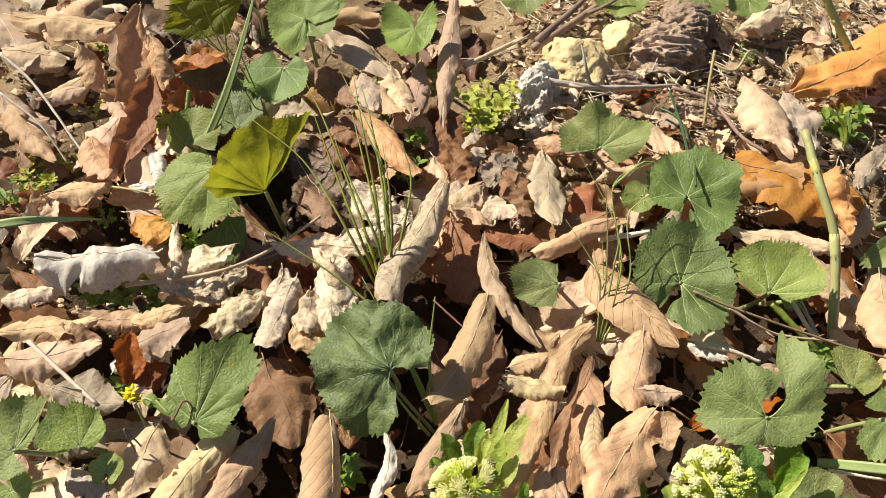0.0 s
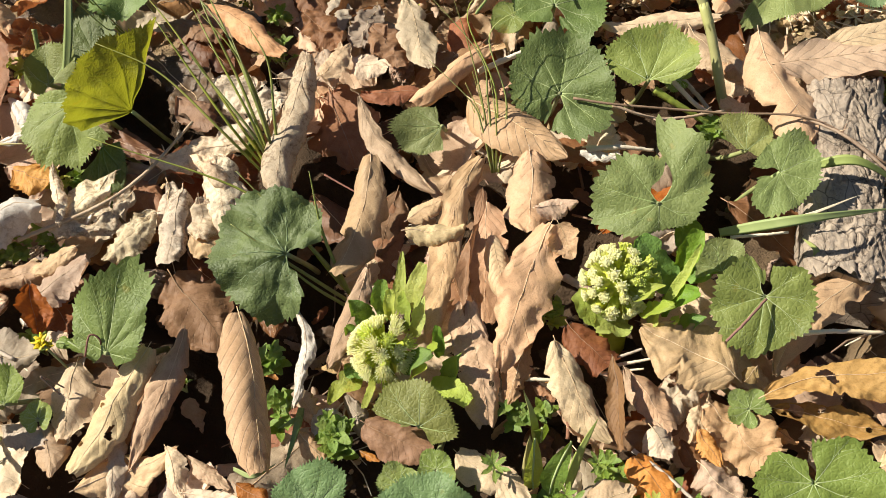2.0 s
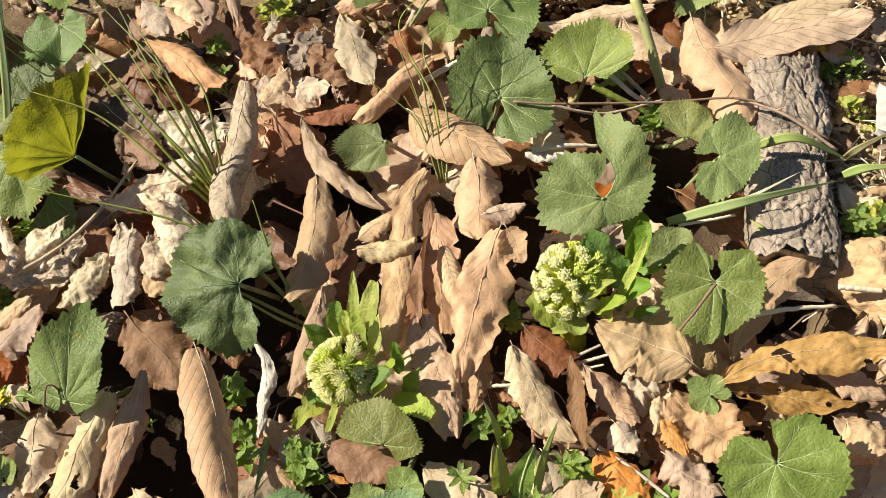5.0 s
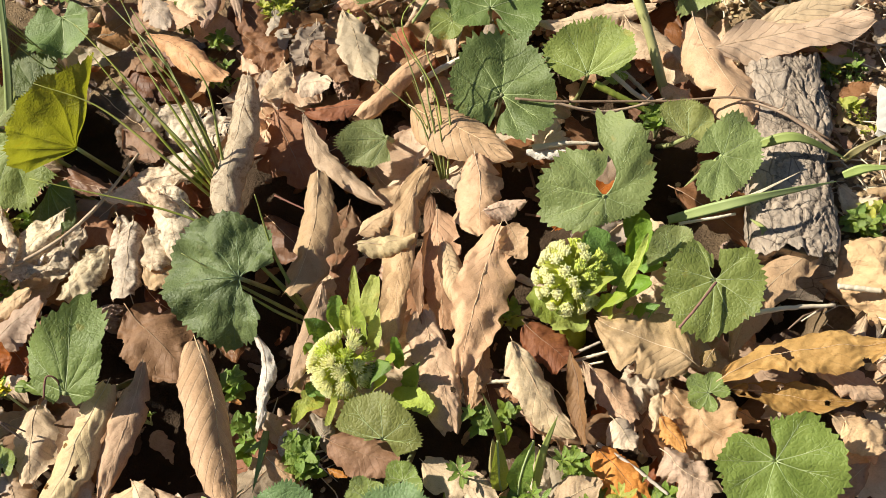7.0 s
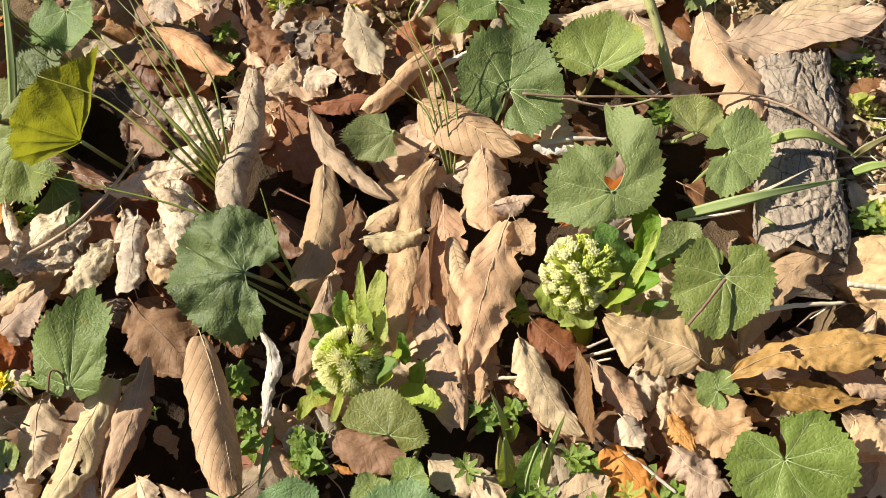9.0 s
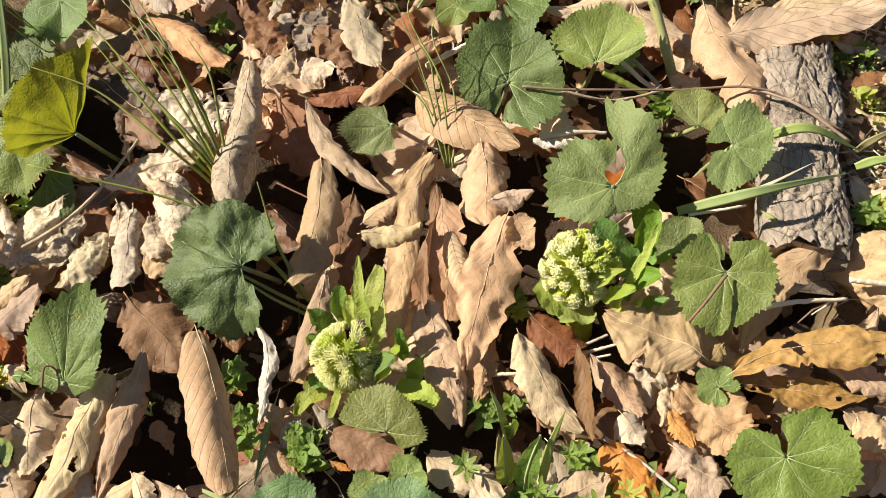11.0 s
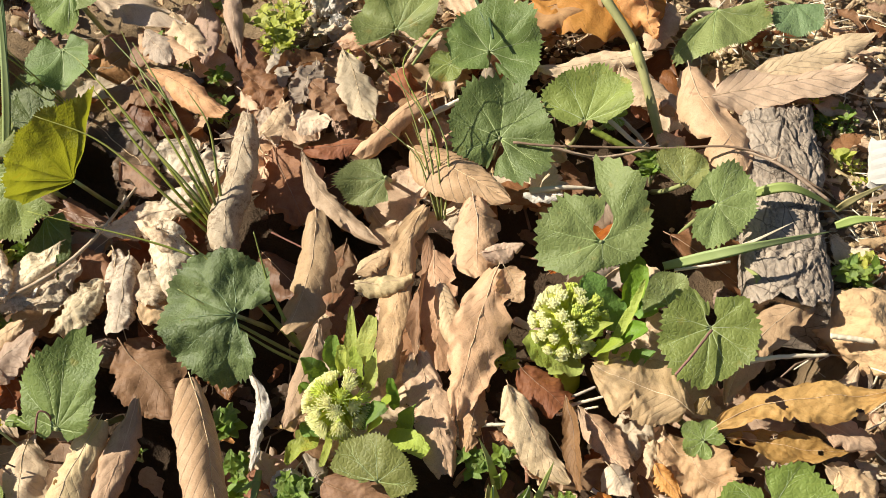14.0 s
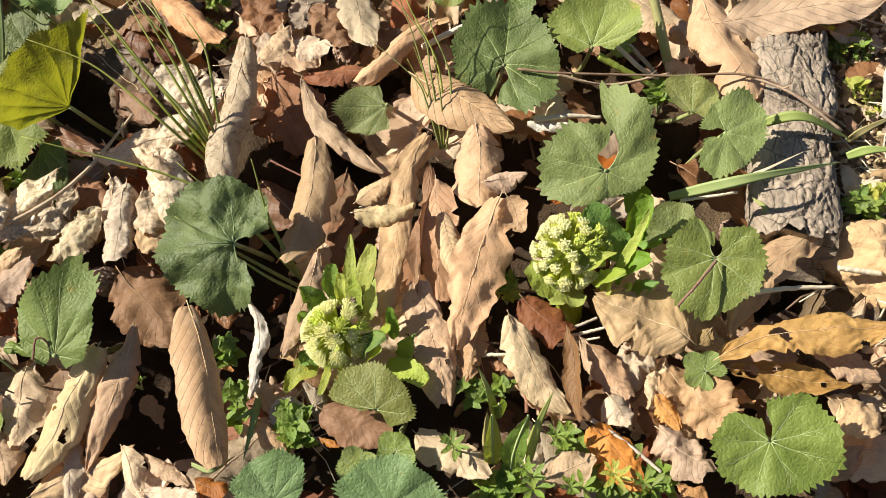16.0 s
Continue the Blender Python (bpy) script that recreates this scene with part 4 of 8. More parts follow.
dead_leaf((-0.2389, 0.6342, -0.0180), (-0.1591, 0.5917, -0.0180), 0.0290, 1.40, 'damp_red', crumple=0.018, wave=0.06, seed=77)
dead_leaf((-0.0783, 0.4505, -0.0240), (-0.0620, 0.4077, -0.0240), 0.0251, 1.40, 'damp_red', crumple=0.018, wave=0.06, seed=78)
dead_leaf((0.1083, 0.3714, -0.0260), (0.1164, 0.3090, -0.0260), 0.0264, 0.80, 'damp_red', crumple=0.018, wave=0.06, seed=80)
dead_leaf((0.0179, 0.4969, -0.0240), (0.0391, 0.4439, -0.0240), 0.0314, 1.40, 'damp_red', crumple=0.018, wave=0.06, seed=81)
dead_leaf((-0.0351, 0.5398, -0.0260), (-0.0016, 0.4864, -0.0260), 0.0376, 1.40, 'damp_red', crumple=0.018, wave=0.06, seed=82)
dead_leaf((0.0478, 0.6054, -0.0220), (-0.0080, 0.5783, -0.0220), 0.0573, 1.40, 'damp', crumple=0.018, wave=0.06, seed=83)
# Brown colour stands in for shade on this greyish leaf.
dead_leaf((-0.1454, 0.7452, -0.0200), (-0.0787, 0.6610, -0.0200), 0.0485, 0.80, 'brown', crumple=0.018, wave=0.06, seed=84)
dead_leaf((0.0773, 0.5125, 0.0100), (0.0640, 0.4937, 0.0100), 0.0255, 1.82, 'tan', crumple=0.06, wave=0.06, seed=87)
dead_leaf((0.2984, 0.5661, 0.0060), (0.3131, 0.5400, 0.0060), 0.0237, 1.54, 'tan', crumple=0.018, wave=0.06, seed=88)
dead_leaf((0.2072, 0.5118, 0.0120), (0.1790, 0.5238, 0.0120), 0.0139, 2.24, 'white', crumple=0.018, wave=0.06, seed=89)
dead_leaf((0.3026, 0.2431, 0.0040), (0.3380, 0.2467, 0.0040), 0.0252, 1.40, 'pink', crumple=0.018, wave=0.06, seed=91)
dead_leaf((0.3154, 0.2684, 0.0080), (0.3400, 0.2483, 0.0080), 0.0240, 1.54, 'tan', crumple=0.018, wave=0.06, seed=92)
dead_leaf((0.2950, 0.2205, 0.0120), (0.3247, 0.2354, 0.0120), 0.0173, 1.82, 'pink', crumple=0.018, wave=0.06, seed=93)
dead_leaf((0.3964, 0.4448, -0.0060), (0.4145, 0.4138, -0.0060), 0.0317, 1.40, 'pale', crumple=0.018, wave=0.06, seed=94)
dead_leaf((0.3718, 0.3399, -0.0100), (0.3444, 0.3111, -0.0100), 0.0144, 1.40, 'pale', crumple=0.018, wave=0.06, seed=95)
dead_leaf((-0.1797, 0.2934, 0.0080), (-0.1159, 0.3138, 0.0080), 0.0302, 2.24, 'tan', crumple=0.018, wave=0.06, seed=96)
dead_leaf((-0.1235, 0.3156, 0.0120), (-0.1094, 0.2792, 0.0120), 0.0175, 1.96, 'pale', crumple=0.018, wave=0.06, seed=97)
dead_leaf((-0.1096, 0.2835, 0.0120), (-0.0742, 0.2738, 0.0120), 0.0195, 1.68, 'pale', crumple=0.018, wave=0.06, seed=98)
dead_leaf((-0.1102, 0.3090, 0.0080), (-0.0826, 0.2837, 0.0080), 0.0117, 1.96, 'tan', crumple=0.018, wave=0.06, seed=99)
dead_leaf((-0.0766, 0.2856, 0.0100), (-0.0573, 0.2733, 0.0100), 0.0202, 2.10, 'rust', crumple=0.018, wave=0.06, seed=100)
dead_leaf((-0.1559, 0.3330, 0.0120), (-0.1607, 0.2817, 0.0120), 0.0179, 1.96, 'pale', crumple=0.018, wave=0.06, seed=101)
dead_leaf((-0.0381, 0.3187, 0.0040), (-0.0207, 0.2964, 0.0040), 0.0175, 1.82, 'tan', crumple=0.018, wave=0.06, seed=102)
dead_leaf((0.2044, 0.2894, -0.0040), (0.2146, 0.2609, -0.0040), 0.0156, 1.40, 'brown', crumple=0.018, wave=0.06, seed=104)
dead_leaf((0.2151, 0.2917, 0.0040), (0.2259, 0.2669, 0.0040), 0.0166, 1.68, 'orange', crumple=0.06, wave=0.06, seed=105)
dead_leaf((0.2112, 0.2310, 0.0120), (0.2274, 0.2180, 0.0120), 0.0157, 1.68, 'orange', crumple=0.08, wave=0.06, seed=106)


dead_leaf((-0.5068, 0.8256, 0.0180), (-0.4316, 0.7277, 0.0180), 0.0599, 0.80, 'grey', shape='ovate', crumple=0.018, wave=0.06, seed=109)

dead_leaf((-0.3461, 0.7068, 0.0160), (-0.3166, 0.6764, 0.0160), 0.0246, 2.52, 'pink', crumple=0.018, wave=0.06, seed=111)
dead_leaf((-0.3664, 0.7270, 0.0200), (-0.4010, 0.6890, 0.0200), 0.0314, 2.80, 'tan', crumple=0.018, wave=0.06, seed=112)
dead_leaf((-0.3283, 0.7674, 0.0750), (-0.3109, 0.6739, 0.0350), 0.0334, -1.40, 'pink', tilt=-25, label='pinkish brown dry leaf standing on edge, curled', crumple=0.018, wave=0.06, seed=113)

dead_leaf((-0.3096, 0.7356, 0.0700), (-0.2867, 0.6973, 0.0400), 0.0293, 1.68, 'pink', tilt=30, crumple=0.018, wave=0.06, seed=115)
dead_leaf((-0.3249, 0.6991, 0.0160), (-0.3309, 0.6089, 0.0160), 0.0360, 1.96, 'pink', crumple=0.018, wave=0.06, seed=116)
dead_leaf((-0.4488, 0.6921, 0.0220), (-0.3424, 0.6105, 0.0220), 0.0333, 2.52, 'tan', crumple=0.06, wave=0.06, seed=117)
dead_leaf((-0.4281, 0.6540, 0.0140), (-0.3870, 0.6711, 0.0140), 0.0349, 2.10, 'tan', crumple=0.018, wave=0.06, seed=118)
dead_leaf((-0.2904, 0.7355, 0.0300), (-0.2506, 0.7558, 0.0350), 0.0360, -1.50, 'rust', tilt=-20, crumple=0.018, wave=0.06, seed=119)
dead_leaf((-0.2846, 0.7436, 0.0120), (-0.2866, 0.7004, 0.0120), 0.0272, 1.96, 'orange', crumple=0.08, wave=0.06, seed=120)
dead_leaf((-0.3486, 0.5739, 0.0160), (-0.3023, 0.5973, 0.0160), 0.0351, 2.24, 'tan', wave=0.12, crumple=0.018, seed=121)
dead_leaf((-0.3221, 0.4966, 0.0300), (-0.2291, 0.5110, 0.0300), 0.0570, 3.80, 'white', crumple=0.09, shape='oblong', wave=0.06, seed=122)
dead_leaf((-0.2840, 0.6400, 0.0220), (-0.2535, 0.5977, 0.0220), 0.0202, 2.20, 'white', crumple=0.08, wave=0.06, seed=123)
dead_leaf((-0.2877, 0.5969, 0.0160), (-0.2619, 0.6058, 0.0160), 0.0149, 2.80, 'white', crumple=0.06, wave=0.06, seed=124)
dead_leaf((-0.2306, 0.5572, 0.0240), (-0.2154, 0.4971, 0.0240), 0.0175, 3.00, 'mottled', crumple=0.05, wave=0.06, seed=125)
dead_leaf((-0.2784, 0.5758, 0.0120), (-0.2413, 0.5637, 0.0120), 0.0382, 1.68, 'pink', crumple=0.018, wave=0.06, seed=126)
dead_leaf((-0.2429, 0.5103, 0.0160), (-0.1905, 0.4975, 0.0160), 0.0196, 2.52, 'mottled', crumple=0.1, wave=0.06, seed=127)
dead_leaf((-0.1799, 0.8474, 0.0200), (-0.0908, 0.7961, 0.0200), 0.0519, 1.68, 'pale', crumple=0.018, wave=0.06, seed=128)
dead_leaf((-0.1348, 0.7940, 0.0140), (-0.0764, 0.7410, 0.0140), 0.0440, 1.68, 'tan', crumple=0.018, wave=0.06, seed=129)
dead_leaf((-0.0741, 0.8406, 0.0080), (-0.0633, 0.7263, 0.0080), 0.0345, 1.68, 'pink', crumple=0.018, wave=0.06, seed=130)
dead_leaf((-0.0527, 0.9428, 0.0240), (-0.0393, 0.7369, 0.0240), 0.0334, 3.20, 'tan', crumple=0.018, wave=0.06, seed=131)
dead_leaf((-0.0897, 0.7775, 0.0000), (-0.0495, 0.7266, 0.0000), 0.0356, 1.68, 'tan', crumple=0.018, wave=0.06, seed=132)
dead_leaf((0.2493, 0.8575, 0.0300), (0.2862, 0.7517, 0.0240), 0.0576, 1.82, 'pink', crumple=0.03, wave=0.08, seed=133)
dead_leaf((0.2910, 0.8551, 0.0180), (0.3104, 0.7761, 0.0180), 0.0414, 2.10, 'grey', crumple=0.1, wave=0.06, seed=134)
dead_leaf((0.1610, 0.7314, 0.0180), (0.2902, 0.7144, 0.0200), 0.0667, 0.90, 'orange', shape='oblong', wave=0.08, crumple=0.03, seed=135)
dead_leaf((0.2311, 0.7364, 0.0200), (0.3466, 0.7081, 0.0160), 0.0840, 0.90, 'orange', shape='oblong', wave=0.06, crumple=0.03, seed=136)
dead_leaf((0.3010, 0.8574, 0.0180), (0.4748, 1.0212, 0.0300), 0.0770, 1.54, 'orange', arch=0.05, wave=0.1, bend=-0.05, label='large orange dry leaf, arched off the ground', crumple=0.018, seed=137)
dead_leaf((0.3161, 0.9469, 0.0060), (0.3616, 0.9267, 0.0060), 0.0459, 0.50, 'buff', shape='oblong', crumple=0.018, wave=0.06, seed=138)
dead_leaf((0.2553, 0.9483, 0.0240), (0.3211, 1.0326, 0.0240), 0.0388, 2.52, 'pale', crumple=0.018, wave=0.06, seed=139)
dead_leaf((0.2551, 0.9639, 0.0100), (0.3090, 0.9995, 0.0100), 0.0293, -1.20, 'grey', crumple=0.018, wave=0.06, seed=140)
dead_leaf((0.3583, 0.7208, 0.0060), (0.3164, 0.6553, 0.0060), 0.0309, 1.40, 'tan', crumple=0.018, wave=0.06, seed=141)
dead_leaf((0.3009, 0.6194, 0.0060), (0.3242, 0.5662, 0.0060), 0.0390, 1.54, 'tan', crumple=0.018, wave=0.06, seed=143)
dead_leaf((0.3469, 0.7327, 0.0140), (0.3847, 0.7970, 0.0140), 0.0316, 2.24, 'grey', crumple=0.1, wave=0.06, seed=145)
dead_leaf((-0.3059, 0.4112, 0.0180), (-0.2421, 0.4279, 0.0180), 0.0393, 1.68, 'tan', shape='ovate', crumple=0.018, wave=0.06, seed=147)
dead_leaf((-0.2640, 0.3937, 0.0200), (-0.2143, 0.3865, 0.0200), 0.0399, 1.96, 'grey', shape='ovate', crumple=0.018, wave=0.06, seed=148)
dead_leaf((-0.2304, 0.4139, 0.0200), (-0.2248, 0.4371, 0.0200), 0.0197, 1.40, 'white', label='pale torn leaf edge sticking up', crumple=0.018, wave=0.06, seed=149)
dead_leaf((-0.3240, 0.4328, 0.0180), (-0.2608, 0.4604, 0.0180), 0.0272, 1.82, 'tan', wave=0.12, crumple=0.018, seed=153)
dead_leaf((-0.3373, 0.4670, 0.0120), (-0.2980, 0.4858, 0.0120), 0.0267, 2.10, 'pale', crumple=0.06, wave=0.06, seed=154)
dead_leaf((-0.2776, 0.4653, 0.0080), (-0.2277, 0.4693, 0.0080), 0.0258, 1.68, 'tan', crumple=0.018, wave=0.06, seed=155)
dead_leaf((-0.2325, 0.3395, 0.0180), (-0.2011, 0.3248, 0.0180), 0.0241, 2.24, 'grey', crumple=0.018, wave=0.06, seed=156)
dead_leaf((-0.2170, 0.4015, 0.0140), (-0.2017, 0.4089, 0.0140), 0.0271, 1.68, 'pale', crumple=0.018, wave=0.06, seed=158)
dead_leaf((-0.2955, 0.3935, 0.0120), (-0.2789, 0.3918, 0.0120), 0.0231, 1.40, 'pale', crumple=0.018, wave=0.06, seed=161)
dead_leaf((-0.3486, 0.5038, 0.0000), (-0.3023, 0.4894, 0.0000), 0.0238, 1.68, 'brown', crumple=0.018, wave=0.06, seed=162)
dead_leaf((-0.2833, 0.4430, 0.0080), (-0.2560, 0.4481, 0.0080), 0.0264, 1.68, 'pink', crumple=0.018, wave=0.06, seed=163)
dead_leaf((-0.1311, 0.4871, -0.0200), (-0.0932, 0.4364, -0.0200), 0.0267, 1.40, 'damp_red', crumple=0.018, wave=0.06, seed=164)
dead_leaf((0.0249, 0.7220, 0.0040), (0.0134, 0.6732, 0.0040), 0.0352, 1.68, 'grey', crumple=0.2, wave=0.06, seed=167)
dead_leaf((-0.0093, 0.7473, 0.0040), (-0.0088, 0.6911, 0.0040), 0.0305, 1.96, 'grey', crumple=0.15, wave=0.06, seed=168)
# Brown here is shade put into a paler leaf's colour.
dead_leaf((-0.1404, 0.7523, -0.0100), (-0.0871, 0.7301, -0.0100), 0.0390, 1.82, 'brown', crumple=0.018, wave=0.06, seed=169)
dead_leaf((-0.1505, 0.6515, -0.0080), (-0.1114, 0.6097, -0.0080), 0.0347, 1.40, 'brown', crumple=0.018, wave=0.06, seed=171)
dead_leaf((0.0203, 0.5235, 0.0300), (-0.0091, 0.4254, 0.0220), 0.0380, 2.3, 'tan', shape='oblong', bend=0.05, crumple=0.02, wave=0.05, wild=0.75, seed=500)
dead_leaf((0.0124, 0.4312, 0.0200), (-0.0143, 0.3521, 0.0200), 0.0307, 2.6, 'tan', twist=40, crumple=0.03, wave=0.08, wild=0.75, seed=501)
# Leaf behind the tall curl: brown carries its shade.
dead_leaf((0.0203, 0.5154, -0.0060), (0.0225, 0.4355, -0.0060), 0.0311, 1.0, 'brown', crumple=0.03, wild=0.75, seed=502)
dead_leaf((0.1018, 0.5159, 0.0240), (0.0553, 0.3764, 0.0140), 0.0236, 1.4, 'tan', bend=-0.05, wave=0.10, crumple=0.05, shape='oblong', wild=0.75, seed=503)
dead_leaf((0.0999, 0.4781, 0.0340), (0.0746, 0.3852, 0.0260), 0.0130, -2.2, 'brown', wave=0.25, crumple=0.06, tilt=40, label='dark ruffled edge of a dry leaf standing up', wild=0.75, seed=504)
dead_leaf((0.1019, 0.4829, 0.0100), (0.0894, 0.3901, 0.0040), 0.0311, 0.9, 'pink', crumple=0.03, wave=0.08, shape='oblong', wild=0.75, seed=505)
dead_leaf((0.1024, 0.4424, 0.0260), (0.1063, 0.3916, 0.0220), 0.0308, 3.4, 'ribbed', shape='oblong', crumple=0.02, label='small tan dry leaf rolled into a tube', wild=0.3, pleat=0.03, seed=506)
dead_leaf((0.1430, 0.4392, 0.0340), (0.0961, 0.3404, 0.0160), 0.0413, 1.3, 'tan', bend=-0.03, wave=0.09, crumple=0.03, tilt=-8, shape='ovate', label='large tan dry leaf with a pale midrib, folded at its top', wild=0.75, seed=507)
dead_leaf((0.1173, 0.3635, 0.0160), (0.0962, 0.3206, 0.0060), 0.0249, 2.4, 'pink', twist=60, crumple=0.04, hole=0.03, wild=0.75, seed=508)
dead_leaf((0.1487, 0.4359, 0.0400), (0.1554, 0.4136, 0.0280), 0.0238, -1.4, 'tan', tilt=20, crumple=0.04, shape='ovate', wild=0.75, seed=509)
dead_leaf((0.0799, 0.3941, 0.0180), (0.0856, 0.3070, 0.0120), 0.0311, 0.8, 'pink', wave=0.08, crumple=0.03, shape='oblong', hole=0.04, wild=0.75, seed=510)
dead_leaf((0.0414, 0.4552, 0.0240), (0.0829, 0.4525, 0.0220), 0.0258, 2.6, 'buff', crumple=0.05, shape='oblong', wild=0.75, seed=511)
dead_leaf((0.0427, 0.4704, 0.0180), (0.0727, 0.4853, 0.0220), 0.0208, 1.2, 'tan', shape='ovate', crumple=0.04, wild=0.75, seed=512)
dead_leaf((0.0999, 0.5700, 0.0300), (0.1643, 0.5013, 0.0300), 0.0521, 1.9, 'ribbed', shape='ovate', wave=0.03, crumple=0.01, arch=0.06, label='tan withered chestnut leaf, arched over the litter', wild=0.25, pleat=0.03, seed=513)
dead_leaf((0.1386, 0.5097, 0.0300), (0.1338, 0.4444, 0.0160), 0.0383, 1.8, 'tan', crumple=0.03, shape='oblong', wild=0.75, seed=514)
dead_leaf((0.1349, 0.4568, 0.0320), (0.1660, 0.4640, 0.0260), 0.0190, 1.5, 'tan', shape='ovate', crumple=0.03, wild=0.75, seed=515)
dead_leaf((-0.0259, 0.6268, 0.0400), (-0.0538, 0.5100, 0.0240), 0.0425, 3.0, 'mottled', bend=-0.03, crumple=0.05, wave=0.06, shape='oblong', label='cream dry leaf rolled into a tall tube, mottled with rot', wild=0.75, seed=516)
# Large leaf at the back, its shade painted as brown.
dead_leaf((-0.0178, 0.6347, -0.0040), (0.0021, 0.5506, -0.0080), 0.0659, 0.8, 'brown', crumple=0.03, shape='ovate', wild=0.75, seed=517)
dead_leaf((0.0121, 0.5940, 0.0200), (0.0680, 0.4945, 0.0200), 0.0216, 1.6, 'tan', bend=-0.10, wave=0.10, crumple=0.03, wild=0.75, seed=518)
dead_leaf((0.0545, 0.7180, 0.0160), (0.0712, 0.6192, 0.0140), 0.0353, 0.7, 'pale', tilt=-8, crumple=0.015, wild=0.75, seed=519)
dead_leaf((0.1230, 0.6359, 0.0260), (0.0530, 0.5867, 0.0260), 0.0311, 3.2, 'tan', crumple=0.02, shape='oblong', wild=0.75, seed=520)
dead_leaf((0.0610, 0.5972, 0.0180), (0.0124, 0.6041, 0.0180), 0.0224, 2.0, 'rust', crumple=0.05, wave=0.1, wild=0.75, seed=521)
dead_leaf((0.2436, 0.3195, 0.0200), (0.1902, 0.3565, 0.0260), 0.0477, 0.6, 'tan', shape='ovate', wave=0.04, crumple=0.02, hole=0.01, tilt=-6, label='pale beige dry leaf with a small round hole', wild=0.75, seed=522)
dead_leaf((0.2245, 0.3278, 0.0060), (0.1914, 0.3092, 0.0040), 0.0304, 0.8, 'pale', crumple=0.14, hole=0.2, label='torn and bleached lower half of a dry leaf', wild=0.75, seed=523)
dead_leaf((0.1460, 0.3725, 0.0120), (0.1670, 0.3384, 0.0100), 0.0307, 0.8, 'rust', crumple=0.03, shape='oblong', wild=0.75, seed=524)
dead_leaf((0.1340, 0.3542, 0.0260), (0.1590, 0.2870, 0.0100), 0.0305, 1.2, 'pale', crumple=0.015, bend=-0.05, wave=0.04, tilt=-15, wild=0.75, seed=525)
dead_leaf((0.1693, 0.3400, 0.0220), (0.1660, 0.2781, 0.0160), 0.0159, -1.8, 'brown', tilt=45, crumple=0.04, label='brown edge of a dry leaf standing up', wild=0.75, seed=526)
dead_leaf((0.2558, 0.3014, 0.0280), (0.3625, 0.3054, 0.0320), 0.0365, 1.0, 'ochre', bend=0.05, wave=0.10, crumple=0.03, tilt=-10, hole=0.02, label='large ochre dry leaf with a pale midrib, torn along one edge', wild=0.75, seed=527)
dead_leaf((0.2622, 0.2970, 0.0100), (0.3318, 0.2734, 0.0100), 0.0229, -0.9, 'ochre', crumple=0.05, hole=0.08, wave=0.1, wild=0.75, seed=528)
dead_leaf((0.3622, 0.3886, 0.0160), (0.2713, 0.3185, 0.0180), 0.0319, 1.4, 'pink', bend=-0.10, crumple=0.02, wave=0.06, wild=0.75, seed=529)
dead_leaf((0.3358, 0.6114, 0.0260), (0.3397, 0.4976, 0.0220), 0.0506, 2.6, 'pink', crumple=0.012, shape='oblong', wild=0.75, seed=530)
dead_leaf((0.3416, 0.5749, 0.0240), (0.4661, 0.5696, 0.0240), 0.0487, 1.2, 'ribbed', wave=0.12, bend=0.05, crumple=0.012, tilt=-8, wild=0.45, pleat=0.014, seed=531)
dead_leaf((0.3810, 0.5946, 0.0200), (0.4941, 0.6090, 0.0260), 0.0364, 1.3, 'ribbed', wave=0.10, crumple=0.012, wild=0.45, pleat=0.014, seed=532)
dead_leaf((0.2154, 0.6412, 0.0220), (0.3144, 0.6437, 0.0220), 0.0387, 2.6, 'tan', crumple=0.02, wild=0.75, seed=533)
dead_leaf((-0.1352, 0.3799, 0.0340), (-0.1851, 0.3036, 0.0200), 0.0366, 2.2, 'buff', crumple=0.02, bend=0.04, shape='oblong', hole=0.01, label='bright buff dry leaf curled lengthwise, with a small hole', wild=0.75, seed=534)
dead_leaf((-0.1102, 0.3894, 0.0340), (-0.1505, 0.3036, 0.0160), 0.0265, 1.8, 'tan', tilt=-20, bend=0.04, crumple=0.02, wild=0.75, seed=535)
dead_leaf((-0.1314, 0.3771, 0.0120), (-0.1601, 0.3116, 0.0040), 0.0258, -1.4, 'brown', tilt=20, crumple=0.03, wild=0.75, seed=536)
dead_leaf((-0.1848, 0.3769, 0.0260), (-0.1899, 0.3245, 0.0220), 0.0330, 2.2, 'tan', crumple=0.03, wild=0.75, seed=537)
dead_leaf((-0.2049, 0.3407, 0.0180), (-0.1930, 0.3004, 0.0180), 0.0284, 2.2, 'tan', crumple=0.03, wild=0.75, seed=538)
dead_leaf((-0.1375, 0.4577, -0.0020), (-0.0939, 0.4020, -0.0100), 0.0548, 0.8, 'brown', crumple=0.03, shape='ovate', label='large dark brown dry leaf lying in shade', wild=0.75, seed=539)
dead_leaf((-0.2275, 0.4390, 0.0200), (-0.1906, 0.4616, 0.0240), 0.0380, 1.8, 'tan', crumple=0.04, shape='ovate', wild=0.75, seed=540)
dead_leaf((-0.2196, 0.4416, 0.0120), (-0.2030, 0.4133, 0.0060), 0.0261, 1.0, 'rust', crumple=0.05, wild=0.75, seed=541)
dead_leaf((0.0055, 0.3180, 0.0100), (0.0478, 0.2919, 0.0080), 0.0303, 1.0, 'brown', crumple=0.03, shape='oblong', wild=0.75, seed=542)
dead_leaf((0.2244, 0.3043, 0.0120), (0.2516, 0.2619, 0.0120), 0.0394, 0.9, 'pink', crumple=0.12, shape='oblong', wild=0.75, seed=543)
dead_leaf((0.2080, 0.2646, 0.0140), (0.2321, 0.2354, 0.0140), 0.0277, 1.0, 'tan', crumple=0.10, shape='oblong', wild=0.75, seed=544)
